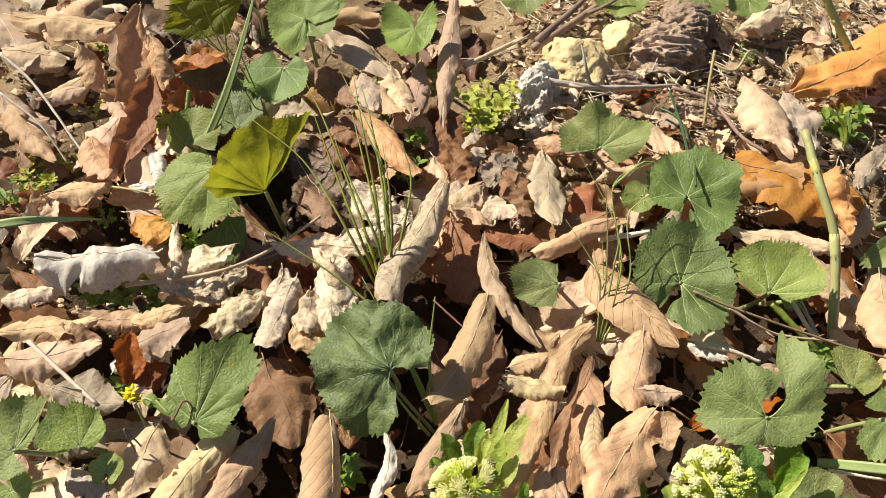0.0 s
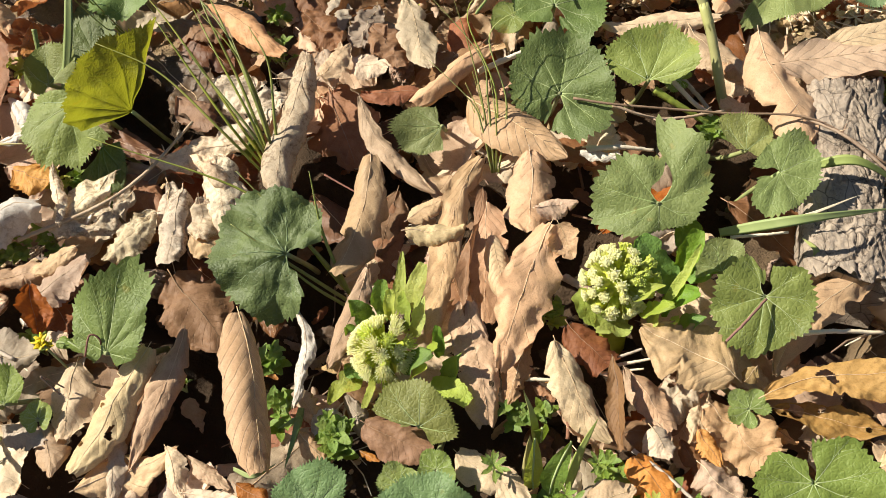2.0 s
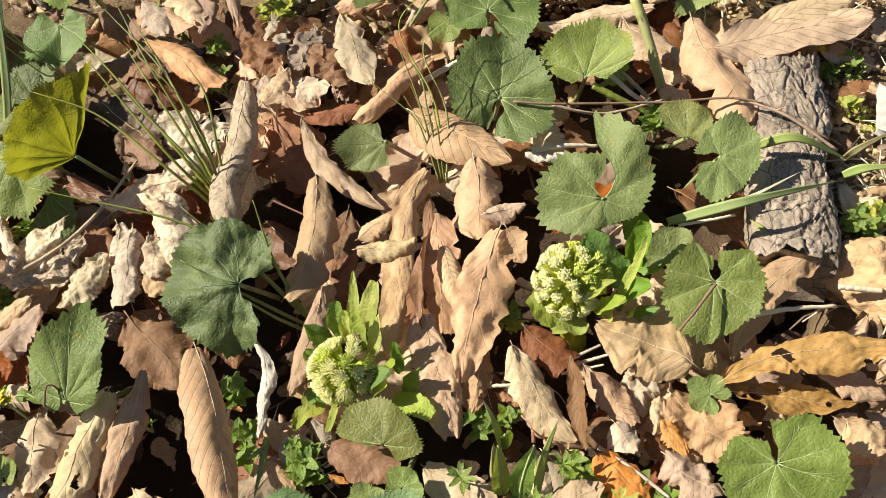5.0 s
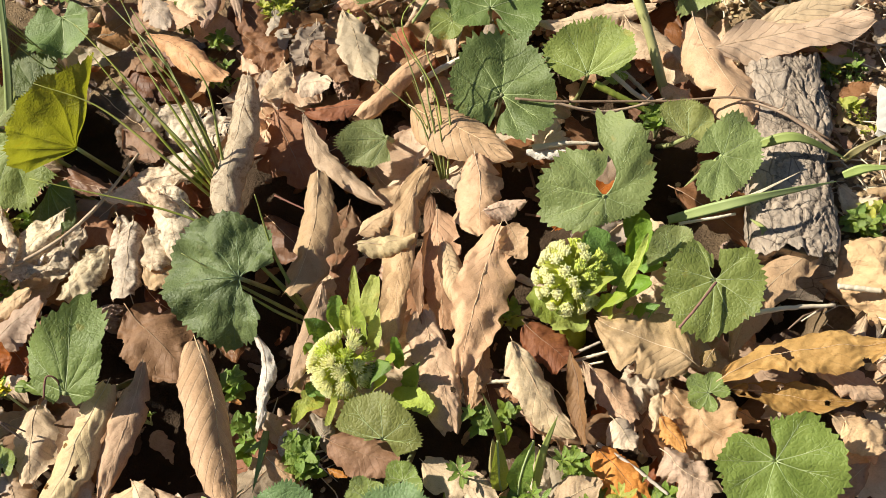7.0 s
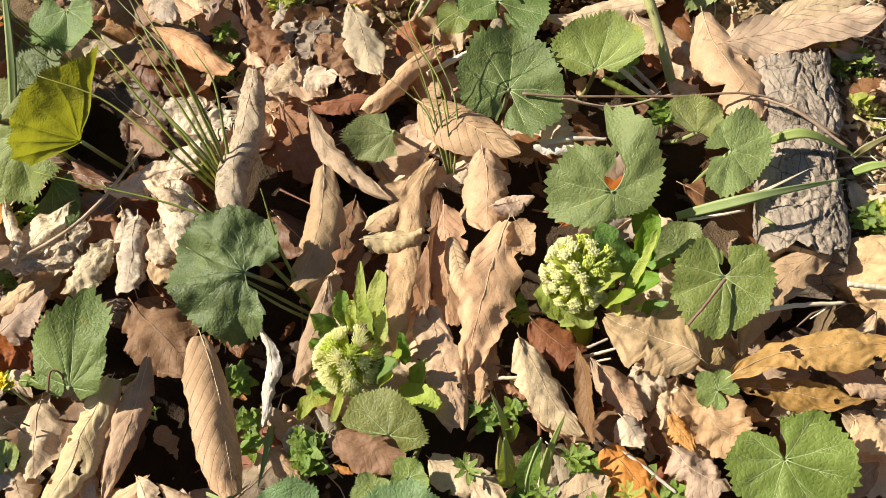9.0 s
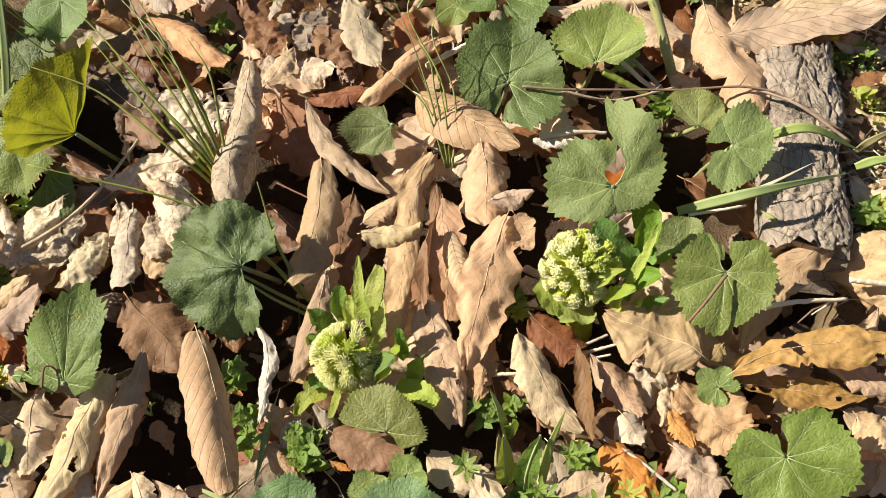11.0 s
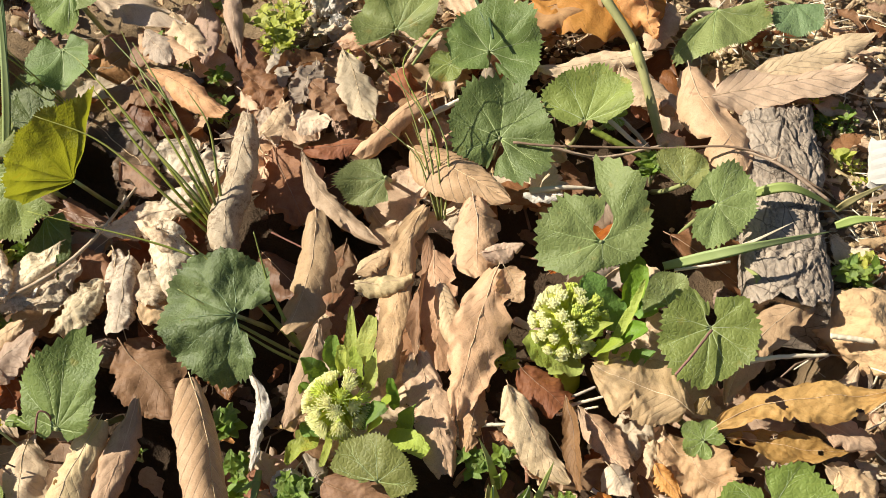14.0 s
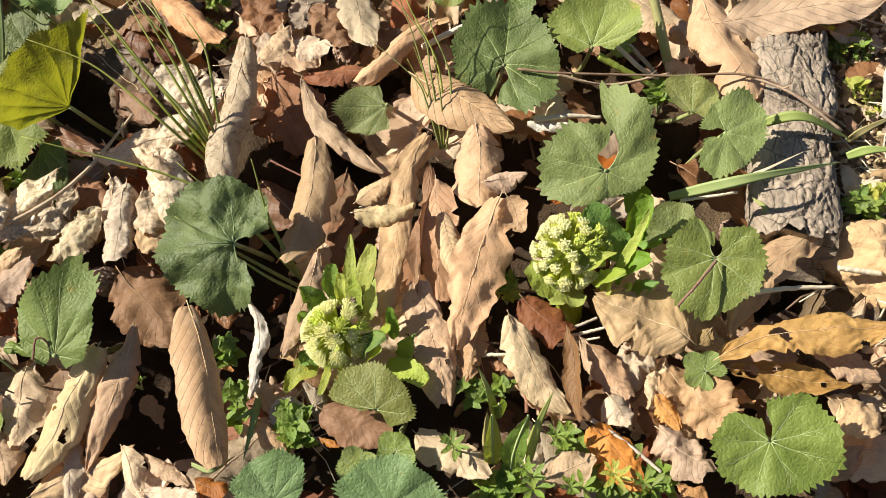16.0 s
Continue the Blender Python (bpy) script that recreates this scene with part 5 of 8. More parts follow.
dead_leaf((0.1707, 0.2769, 0.0120), (0.1958, 0.2323, 0.0120), 0.0287, 1.4, 'orange', crumple=0.08, shape='ovate', label='orange-yellow speckled dry leaf, crumpled', wild=0.75, seed=545)
dead_leaf((0.0634, 0.2905, 0.0100), (0.1038, 0.2566, 0.0100), 0.0260, 1.0, 'pale', crumple=0.03, shape='ovate', wild=0.75, seed=546)
dead_leaf((0.1350, 0.2479, 0.0120), (0.1680, 0.2555, 0.0120), 0.0253, 1.2, 'tan', crumple=0.03, wild=0.75, seed=547)
# Dark kind paints in the shade beside the upright leaf.
dead_leaf((-0.1776, 0.7109, -0.0200), (-0.1030, 0.6080, -0.0200), 0.0543, -0.8, 'damp', crumple=0.08, wave=0.12, shape='oblong', hole=0.06, label='large lacy skeleton of a dry leaf, coloured dark for shade', wild=0.75, seed=548)
dead_leaf((-0.1075, 0.6363, 0.0200), (-0.0563, 0.5862, 0.0180), 0.0403, 1.2, 'mottled', crumple=0.10, wave=0.12, shape='oblong', hole=0.04, wild=0.75, seed=549)
dead_leaf((-0.0789, 0.5603, 0.0200), (-0.1560, 0.5568, 0.0200), 0.0303, 0.9, 'mottled', crumple=0.06, tilt=-10, hole=0.03, wild=0.75, seed=550)
dead_leaf((-0.1398, 0.5316, 0.0180), (-0.1353, 0.4711, 0.0120), 0.0378, 2.4, 'mottled', crumple=0.10, wild=0.75, seed=551)
dead_leaf((-0.1119, 0.5122, 0.0200), (-0.1133, 0.4748, 0.0140), 0.0319, 2.2, 'mottled', crumple=0.12, wild=0.75, seed=552)
dead_leaf((-0.0893, 0.5317, 0.0160), (-0.0833, 0.4988, 0.0140), 0.0247, 2.2, 'mottled', crumple=0.10, wild=0.75, seed=553)
dead_leaf((-0.1706, 0.5311, 0.0140), (-0.2081, 0.4934, 0.0120), 0.0342, 1.4, 'mottled', crumple=0.12, hole=0.04, wild=0.75, seed=554)
dead_leaf((-0.1206, 0.7305, 0.0240), (-0.0494, 0.6619, 0.0220), 0.0321, 1.8, 'orange', crumple=0.04, label='pale dry leaf edge with orange tones', wild=0.75, seed=555)
dead_leaf((0.0032, 0.6443, 0.0180), (0.0352, 0.6273, 0.0160), 0.0300, 1.2, 'pale', crumple=0.05, shape='ovate', wild=0.75, seed=556)
dead_leaf((-0.0758, 0.3988, 0.0300), (-0.0522, 0.2850, 0.0280), 0.0436, 2.9, 'ribbed', teeth=0.08, arch=0.04, shape='oblong', crumple=0.004, wave=0.02, tilt=-42, label='large tan chestnut leaf rolled lengthwise, with pleated side veins', wild=0.25, pleat=0.022, seed=557)
butterbur_leaf((0.2156, 0.4350, 0.0520), (0.2093, 0.4087, 0.0391), 0.1231, 'mid', veins=[(-172, 0.0327), (-141, 0.0425), (-103, 0.0459), (-70, 0.0451), (-41, 0.0321), (6, 0.0184), (69, 0.0260), (118, 0.0392), (151, 0.0533), (172, 0.0616)], face=(-0.08, -0.42, 0.90), close=13, opening=0.75, cup=-0.04, droop=0.2, wave=0.07, label='large green butterbur leaf with pale veins, heart-shaped gap at its stalk', seed=172)
butterbur_leaf((0.1687, 0.5627, 0.0340), (0.1819, 0.5876, 0.0444), 0.1023, 'deep', veins=[(-167, 0.0315), (-144, 0.0432), (-111, 0.0471), (-77, 0.0420), (-23, 0.0443), (11, 0.0511), (46, 0.0489), (80, 0.0435), (125, 0.0369), (167, 0.0255)], face=(-0.05, -0.35, 0.90), cup=0.10, wave=0.07, seed=173)
butterbur_leaf((0.2358, 0.5598, 0.0400), (0.2393, 0.5880, 0.0495), 0.0939, 'mid', veins=[(-103, 0.0168), (-81, 0.0375), (-55, 0.0452), (-22, 0.0469), (16, 0.0412), (53, 0.0398), (103, 0.0127)], face=(-0.15, -0.30, 0.95), cup=0.10, opening=0.2, seed=174)
butterbur_leaf((0.3041, 0.4540, 0.0460), (0.3338, 0.4499, 0.0467), 0.0673, 'mid', veins=[(-161, 0.0161), (-134, 0.0292), (-109, 0.0337), (-64, 0.0259), (-18, 0.0266), (24, 0.0298), (64, 0.0326), (106, 0.0217), (161, 0.0182)], face=(-0.08, -0.42, 0.90), cup=0.05, wave=0.06, seed=175)
butterbur_leaf((0.2670, 0.3572, 0.0470), (0.2596, 0.3311, 0.0342), 0.0795, 'mid', veins=[(-167, 0.0164), (-153, 0.0280), (-104, 0.0316), (-68, 0.0350), (-35, 0.0390), (-7, 0.0398), (19, 0.0330), (54, 0.0320), (94, 0.0309), (134, 0.0294), (167, 0.0200)], face=(-0.08, -0.42, 0.90), cup=0.03, wave=0.05, seed=176)
butterbur_leaf((0.2534, 0.3957, 0.0200), (0.2558, 0.4227, 0.0328), 0.0456, 'old', veins=[(-97, 0.0089), (-37, 0.0226), (9, 0.0228), (66, 0.0194), (97, 0.0180)], face=(-0.08, -0.42, 0.90), opening=0.1, cup=0.1, label='small fading butterbur leaf with brown edges', seed=177)
butterbur_leaf((0.2961, 0.4953, 0.0220), (0.3099, 0.5189, 0.0343), 0.0609, 'old', veins=[(-92, 0.0095), (-31, 0.0240), (18, 0.0274), (59, 0.0305), (92, 0.0077)], face=(-0.08, -0.42, 0.90), opening=0.1, seed=178)
butterbur_leaf((0.0754, 0.5503, 0.0260), (0.0456, 0.5495, 0.0229), 0.0793, 'old', veins=[(-76, 0.0170), (-42, 0.0295), (-10, 0.0397), (20, 0.0355), (45, 0.0274), (76, 0.0190)], face=(-0.08, -0.42, 0.90), cup=0.05, opening=0.3, seed=179)
butterbur_leaf((-0.0402, 0.4350, 0.0420), (-0.0667, 0.4487, 0.0455), 0.1217, 'dark', veins=[(-146, 0.0241), (-107, 0.0373), (-62, 0.0484), (-30, 0.0551), (-3, 0.0609), (20, 0.0598), (48, 0.0526), (95, 0.0498), (121, 0.0429), (146, 0.0296)], face=(-0.10, -0.42, 0.90), cup=-0.08, pucker=0.10, wave=0.10, serrate=0.6, opening=0.6, close=-8, label='dark green woolly butterbur leaf, wrinkled, with a deep notch', seed=180)
butterbur_leaf((-0.1565, 0.3696, 0.0460), (-0.1481, 0.3936, 0.0619), 0.1286, 'mid', veins=[(-126, 0.0110), (-90, 0.0195), (-42, 0.0337), (-23, 0.0528), (1, 0.0643), (17, 0.0510), (48, 0.0424), (73, 0.0273), (126, 0.0119)], face=(-0.18, -0.50, 0.85), cup=-0.05, wave=0.08, opening=0.2, seed=181)
butterbur_leaf((0.0420, 0.3043, 0.0260), (0.0585, 0.3264, 0.0378), 0.0657, 'old', veins=[(-111, 0.0140), (-75, 0.0242), (-32, 0.0227), (25, 0.0292), (68, 0.0329), (100, 0.0306), (111, 0.0118)], face=(-0.08, -0.42, 0.90), cup=-0.05, opening=0.2, seed=182)
butterbur_leaf((0.2467, 0.2968, 0.0160), (0.2364, 0.3077, 0.0202), 0.0226, 'mid', front=1.30, sinus=60, lobes=0.14, face=(-0.08, -0.42, 0.9), seed=183)
butterbur_leaf((0.2657, 0.5751, 0.0200), (0.2211, 0.5898, 0.0229), 0.0180, 'mid', front=1.60, sinus=80, face=(-0.08, -0.42, 0.9), seed=184)
butterbur_leaf((0.1471, 0.6785, 0.0120), (0.1245, 0.6675, 0.0049), 0.0245, 'mid', front=1.40, sinus=90, face=(-0.08, -0.42, 0.9), seed=185)
butterbur_leaf((0.2657, 0.2419, 0.0300), (0.2659, 0.2148, 0.0173), 0.0822, 'mid', veins=[(-166, 0.0138), (-136, 0.0271), (-99, 0.0335), (-68, 0.0347), (-29, 0.0318), (17, 0.0319), (60, 0.0411), (92, 0.0388), (131, 0.0350), (166, 0.0238)], face=(-0.08, -0.42, 0.90), cup=0.03, wave=0.05, opening=0.2, label='broad green butterbur leaf with reddish stalk point', seed=186)
butterbur_leaf((0.0439, 0.2428, 0.0280), (0.0512, 0.2689, 0.0408), 0.0674, 'blue', veins=[(-102, 0.0201), (-81, 0.0336), (-52, 0.0296), (-10, 0.0305), (39, 0.0303), (76, 0.0337), (102, 0.0239)], face=(-0.08, -0.42, 0.90), cup=0.05, opening=0.2, seed=187)
butterbur_leaf((0.0500, 0.2778, 0.0200), (0.0583, 0.2849, 0.0241), 0.0240, 'mid', front=0.98, sinus=60, face=(-0.08, -0.42, 0.9), seed=188)
butterbur_leaf((0.0268, 0.2712, 0.0200), (0.0235, 0.2825, 0.0250), 0.0272, 'mid', front=0.94, sinus=40, lobes=0.1, face=(-0.08, -0.42, 0.9), seed=189)
butterbur_leaf((-0.0258, 0.2578, 0.0260), (-0.0192, 0.2841, 0.0389), 0.0643, 'blue', veins=[(-107, 0.0107), (-62, 0.0207), (-36, 0.0309), (-8, 0.0322), (35, 0.0267), (74, 0.0260), (107, 0.0138)], face=(-0.08, -0.42, 0.90), cup=0.05, opening=0.2, seed=190)
butterbur_leaf((0.1786, 0.6603, 0.0340), (0.1801, 0.6882, 0.0449), 0.1089, 'deep', veins=[(-161, 0.0218), (-149, 0.0433), (-120, 0.0437), (-78, 0.0465), (-49, 0.0545), (-11, 0.0526), (26, 0.0445), (65, 0.0390), (101, 0.0315), (161, 0.0152)], face=(-0.05, -0.35, 0.90), cup=0.05, wave=0.07, seed=191)
butterbur_leaf((-0.1681, 0.5942, 0.0360), (-0.1771, 0.5990, 0.0642), 0.1612, 'lime', veins=[(-65, 0.0806), (-52, 0.0660), (-28, 0.0603), (5, 0.0589), (29, 0.0645), (42, 0.0646), (54, 0.0589), (65, 0.0462)], face=(0.84, -0.42, 0.34), opening=0.0, close=0, cup=-0.06, wave=0.06, serrate=0.5, lobes=0.05, label='yellow-green butterbur leaf standing up against the light', seed=192)
butterbur_leaf((-0.2105, 0.5968, 0.0500), (-0.2352, 0.5827, 0.0403), 0.1107, 'mid', veins=[(-92, 0.0137), (-44, 0.0392), (-10, 0.0507), (22, 0.0554), (54, 0.0506), (92, 0.0420)], face=(-0.10, -0.45, 0.90), opening=0.2, cup=-0.05, lobes=0.1, seed=193)
# Dark kind: the shade on this leaf is put into its colour.
butterbur_leaf((-0.1962, 0.5737, 0.0240), (-0.1822, 0.5507, 0.0108), 0.1218, 'dark', veins=[(-62, 0.0319), (-38, 0.0609), (-19, 0.0510), (5, 0.0308), (62, 0.0145)], face=(-0.02, -0.50, 0.85), opening=0.1, cup=-0.1, seed=194)
butterbur_leaf((-0.1937, 0.7590, 0.0360), (-0.1901, 0.7319, 0.0237), 0.0827, 'deep', veins=[(-136, 0.0210), (-89, 0.0353), (-51, 0.0413), (-13, 0.0391), (38, 0.0357), (82, 0.0240), (136, 0.0162)], face=(-0.08, -0.42, 0.90), opening=0.2, wave=0.1, seed=195)
butterbur_leaf((-0.1867, 0.8193, 0.0500), (-0.2096, 0.8376, 0.0565), 0.0856, 'mid', veins=[(-154, 0.0120), (-109, 0.0423), (-38, 0.0354), (22, 0.0395), (82, 0.0365), (126, 0.0428), (154, 0.0171)], face=(-0.08, -0.42, 0.90), opening=0.2, seed=196)
butterbur_leaf((-0.1856, 0.8251, 0.0500), (-0.1582, 0.8413, 0.0600), 0.0494, 'mid', front=1.35, sinus=70, face=(-0.08, -0.42, 0.9), seed=197)
butterbur_leaf((-0.0826, 0.8458, 0.0400), (-0.0793, 0.8187, 0.0276), 0.0765, 'mid', veins=[(-161, 0.0136), (-133, 0.0366), (-85, 0.0334), (-50, 0.0345), (-15, 0.0383), (29, 0.0252), (99, 0.0217), (149, 0.0306), (161, 0.0122)], face=(-0.08, -0.42, 0.90), opening=0.3, seed=198)
butterbur_leaf((-0.2621, 0.8657, 0.0350), (-0.2847, 0.8463, 0.0313), 0.1748, 'lime', veins=[(-44, 0.0497), (-14, 0.0735), (2, 0.0874), (15, 0.0738), (44, 0.0408)], face=(0.40, -0.60, 0.70), opening=0.0, close=0, cup=0.1, label='yellow-green butterbur leaf standing up against the light', seed=199)
butterbur_leaf((0.1051, 0.7157, 0.0300), (0.1068, 0.7428, 0.0428), 0.1028, 'mid', veins=[(-121, 0.0215), (-80, 0.0398), (-52, 0.0514), (-29, 0.0361), (11, 0.0407), (78, 0.0397), (114, 0.0345), (121, 0.0123)], face=(-0.08, -0.42, 0.90), cup=0.12, wave=0.15, opening=0.2, seed=200)
butterbur_leaf((0.1450, 0.6707, 0.0200), (0.1133, 0.6567, 0.0106), 0.0236, 'mid', front=1.70, sinus=90, face=(-0.08, -0.42, 0.9), seed=201)
butterbur_leaf((-0.2291, 0.7389, 0.0120), (-0.2380, 0.6916, -0.0109), 0.0371, 'dark', front=1.50, sinus=70, pucker=0.05, face=(-0.08, -0.42, 0.9), seed=202)
butterbur_leaf((-0.2550, 0.3297, 0.0500), (-0.2844, 0.3359, 0.0503), 0.0727, 'mid', veins=[(-146, 0.0086), (-107, 0.0235), (-102, 0.0363), (-79, 0.0335), (-32, 0.0308), (20, 0.0192), (107, 0.0175), (146, 0.0151)], face=(-0.08, -0.42, 0.90), opening=0.2, seed=203)
butterbur_leaf((-0.2241, 0.3468, 0.0350), (-0.2315, 0.3734, 0.0468), 0.0570, 'mid', veins=[(-99, 0.0090), (-63, 0.0197), (-27, 0.0250), (5, 0.0285), (44, 0.0223), (85, 0.0246), (99, 0.0149)], face=(-0.08, -0.42, 0.90), opening=0.2, seed=204)
butterbur_leaf((-0.2488, 0.3526, 0.0200), (-0.2571, 0.3790, 0.0316), 0.0570, 'dark', veins=[(-83, 0.0130), (-39, 0.0246), (-3, 0.0285), (11, 0.0190), (83, 0.0106)], face=(-0.08, -0.42, 0.90), opening=0.1, seed=205)
butterbur_leaf((-0.2055, 0.3381, 0.0250), (-0.2071, 0.3525, 0.0315), 0.0186, 'mid', front=1.40, sinus=70, face=(-0.08, -0.42, 0.9), seed=206)
butterbur_leaf((0.1253, 0.9786, 0.0300), (0.1292, 0.9497, 0.0169), 0.0493, 'mid', front=1.29, sinus=40, face=(-0.08, -0.42, 0.9), seed=207)
butterbur_leaf((0.2149, 1.0039, 0.0300), (0.2197, 0.9753, 0.0171), 0.0563, 'mid', front=1.13, sinus=40, face=(-0.08, -0.42, 0.9), seed=208)
butterbur_leaf((0.2672, 1.0126, 0.0300), (0.2598, 0.9884, 0.0180), 0.0478, 'mid', front=1.17, sinus=40, face=(-0.08, -0.42, 0.9), seed=209)
butterbur_leaf((0.0221, 0.9578, 0.0300), (0.0281, 0.9345, 0.0197), 0.0549, 'mid', front=0.96, sinus=40, face=(-0.08, -0.42, 0.9), seed=210)
butterbur_leaf((-0.2544, 0.3134, 0.0300), (-0.2445, 0.3052, 0.0271), 0.0276, 'mid', front=0.95, sinus=40, face=(-0.08, -0.42, 0.9), seed=211)
butterbur_leaf((0.3788, 0.6707, 0.0300), (0.3835, 0.6437, 0.0178), 0.1228, 'mid', veins=[(-79, 0.0231), (-60, 0.0614), (-30, 0.0432), (23, 0.0393), (55, 0.0472), (79, 0.0374)], face=(-0.08, -0.42, 0.90), opening=0.1, close=0, wave=0.08, seed=212)
butterbur_leaf((0.4459, 0.6649, 0.0260), (0.4410, 0.6383, 0.0131), 0.0623, 'blue', veins=[(-83, 0.0180), (-35, 0.0304), (6, 0.0306), (38, 0.0311), (83, 0.0226)], face=(-0.08, -0.42, 0.90), opening=0.1, close=0, seed=213)
# Next two: dark kind stands in for the shade behind the upright leaf.
butterbur_leaf((-0.2203, 0.6898, 0.0120), (-0.2068, 0.7148, 0.0218), 0.0798, 'dark', veins=[(-78, 0.0136), (-27, 0.0260), (15, 0.0396), (47, 0.0399), (78, 0.0243)], face=(-0.10, -0.30, 0.90), opening=0.1, seed=231)
butterbur_leaf((-0.2245, 0.6939, 0.0120), (-0.2406, 0.7183, 0.0184), 0.0784, 'dark', veins=[(-117, 0.0131), (-38, 0.0279), (-7, 0.0392), (28, 0.0265), (117, 0.0148)], face=(-0.10, -0.30, 0.90), opening=0.1, seed=232)
butterbur_leaf((-0.2569, 0.6583, 0.0160), (-0.2708, 0.6831, 0.0255), 0.0751, 'old', veins=[(-120, 0.0262), (-76, 0.0375), (-26, 0.0363), (25, 0.0242), (120, 0.0105)], face=(-0.10, -0.40, 0.90), opening=0.1, seed=233)
flower_head((0.0226, 0.3626, 0.0240), 0.0180, (-0.45, -0.45, 0.78), 24, [
    ((0.0297, 0.3803, 0.0200), (0.0429, 0.4165, 0.0550), 0.0114, -0.9, 0),
    ((0.0384, 0.3736, 0.0200), (0.0542, 0.4066, 0.0550), 0.0137, -0.9, 0),
    ((0.0356, 0.3728, 0.0280), (0.0429, 0.3861, 0.0550), 0.0114, -0.8, 0),
    ((0.0430, 0.3682, 0.0260), (0.0530, 0.3835, 0.0500), 0.0114, -1.0, 0),
    ((0.0224, 0.3894, 0.0160), (0.0267, 0.4043, 0.0450), 0.0137, -1.4, 1),
    ((0.0272, 0.3839, 0.0220), (0.0320, 0.3917, 0.0500), 0.0091, -1.0, 0),
    ((0.0130, 0.3869, 0.0120), (-0.0006, 0.3977, 0.0320), 0.0167, -1.0, 1),
    ((0.0058, 0.3744, 0.0100), (-0.0026, 0.3849, 0.0220), 0.0129, -1.2, 1),
    ((0.0084, 0.3568, 0.0080), (-0.0061, 0.3536, 0.0140), 0.0152, -1.0, 1),
    ((0.0031, 0.3548, 0.0060), (-0.0178, 0.3351, 0.0100), 0.0175, -0.8, 0),
    ((0.0134, 0.3487, 0.0140), (0.0085, 0.3234, 0.0200), 0.0061, -0.9, 0),
    ((0.0214, 0.3418, 0.0160), (0.0223, 0.3301, 0.0220), 0.0061, -0.9, 0),
    ((0.0351, 0.3516, 0.0160), (0.0538, 0.3482, 0.0400), 0.0190, -1.5, 1),
    ((0.0491, 0.3533, 0.0200), (0.0580, 0.3516, 0.0440), 0.0084, -1.2, 0),
    ((0.0588, 0.3606, 0.0100), (0.0591, 0.3663, 0.0360), 0.0091, -1.0, 1),
    ((0.0614, 0.3430, 0.0060), (0.0699, 0.3471, 0.0300), 0.0167, -1.3, 1),
    ((0.0500, 0.3429, 0.0100), (0.0751, 0.3205, 0.0200), 0.0167, -0.8, 0),
    ((0.0374, 0.3449, 0.0120), (0.0504, 0.3412, 0.0340), 0.0129, -1.2, 0)], 3, 'butterbur flower head of white florets in a ring of lime-green bracts', False)
flower_head((0.1825, 0.3905, 0.0300), 0.0225, (-0.40, -0.40, 0.80), 34, [
    ((0.1730, 0.3706, 0.0080), (0.1520, 0.3897, 0.0220), 0.0213, -0.9, 0),
    ((0.1858, 0.3706, 0.0080), (0.1601, 0.3640, 0.0180), 0.0228, -0.9, 0),
    ((0.1797, 0.3755, 0.0300), (0.2072, 0.3730, 0.0480), 0.0152, -1.2, 0),
    ((0.2168, 0.3851, 0.0200), (0.1981, 0.4131, 0.0480), 0.0251, -1.0, 1),
    ((0.2226, 0.3909, 0.0200), (0.2388, 0.4110, 0.0500), 0.0167, -1.2, 1),
    ((0.2083, 0.3712, 0.0240), (0.2355, 0.3987, 0.0520), 0.0076, -1.0, 0),
    ((0.2079, 0.3720, 0.0160), (0.2289, 0.3674, 0.0420), 0.0190, -1.2, 1),
    ((0.1992, 0.3623, 0.0160), (0.2035, 0.3618, 0.0340), 0.0129, -1.0, 0),
    ((0.2180, 0.3596, 0.0100), (0.2308, 0.3575, 0.0300), 0.0167, -1.1, 1),
    ((0.2385, 0.4038, 0.0100), (0.2317, 0.4294, 0.0340), 0.0228, -1.0, 1),
    ((0.2336, 0.3974, 0.0060), (0.2588, 0.4124, 0.0180), 0.0228, -0.9, 1),
    ((0.1934, 0.3695, 0.0220), (0.2103, 0.3596, 0.0460), 0.0137, -1.3, 0),
    ((0.2100, 0.3635, 0.0100), (0.2139, 0.3564, 0.0300), 0.0114, -1.2, 0)], 4, 'butterbur flower head of cream florets beside dark green bracts', True)
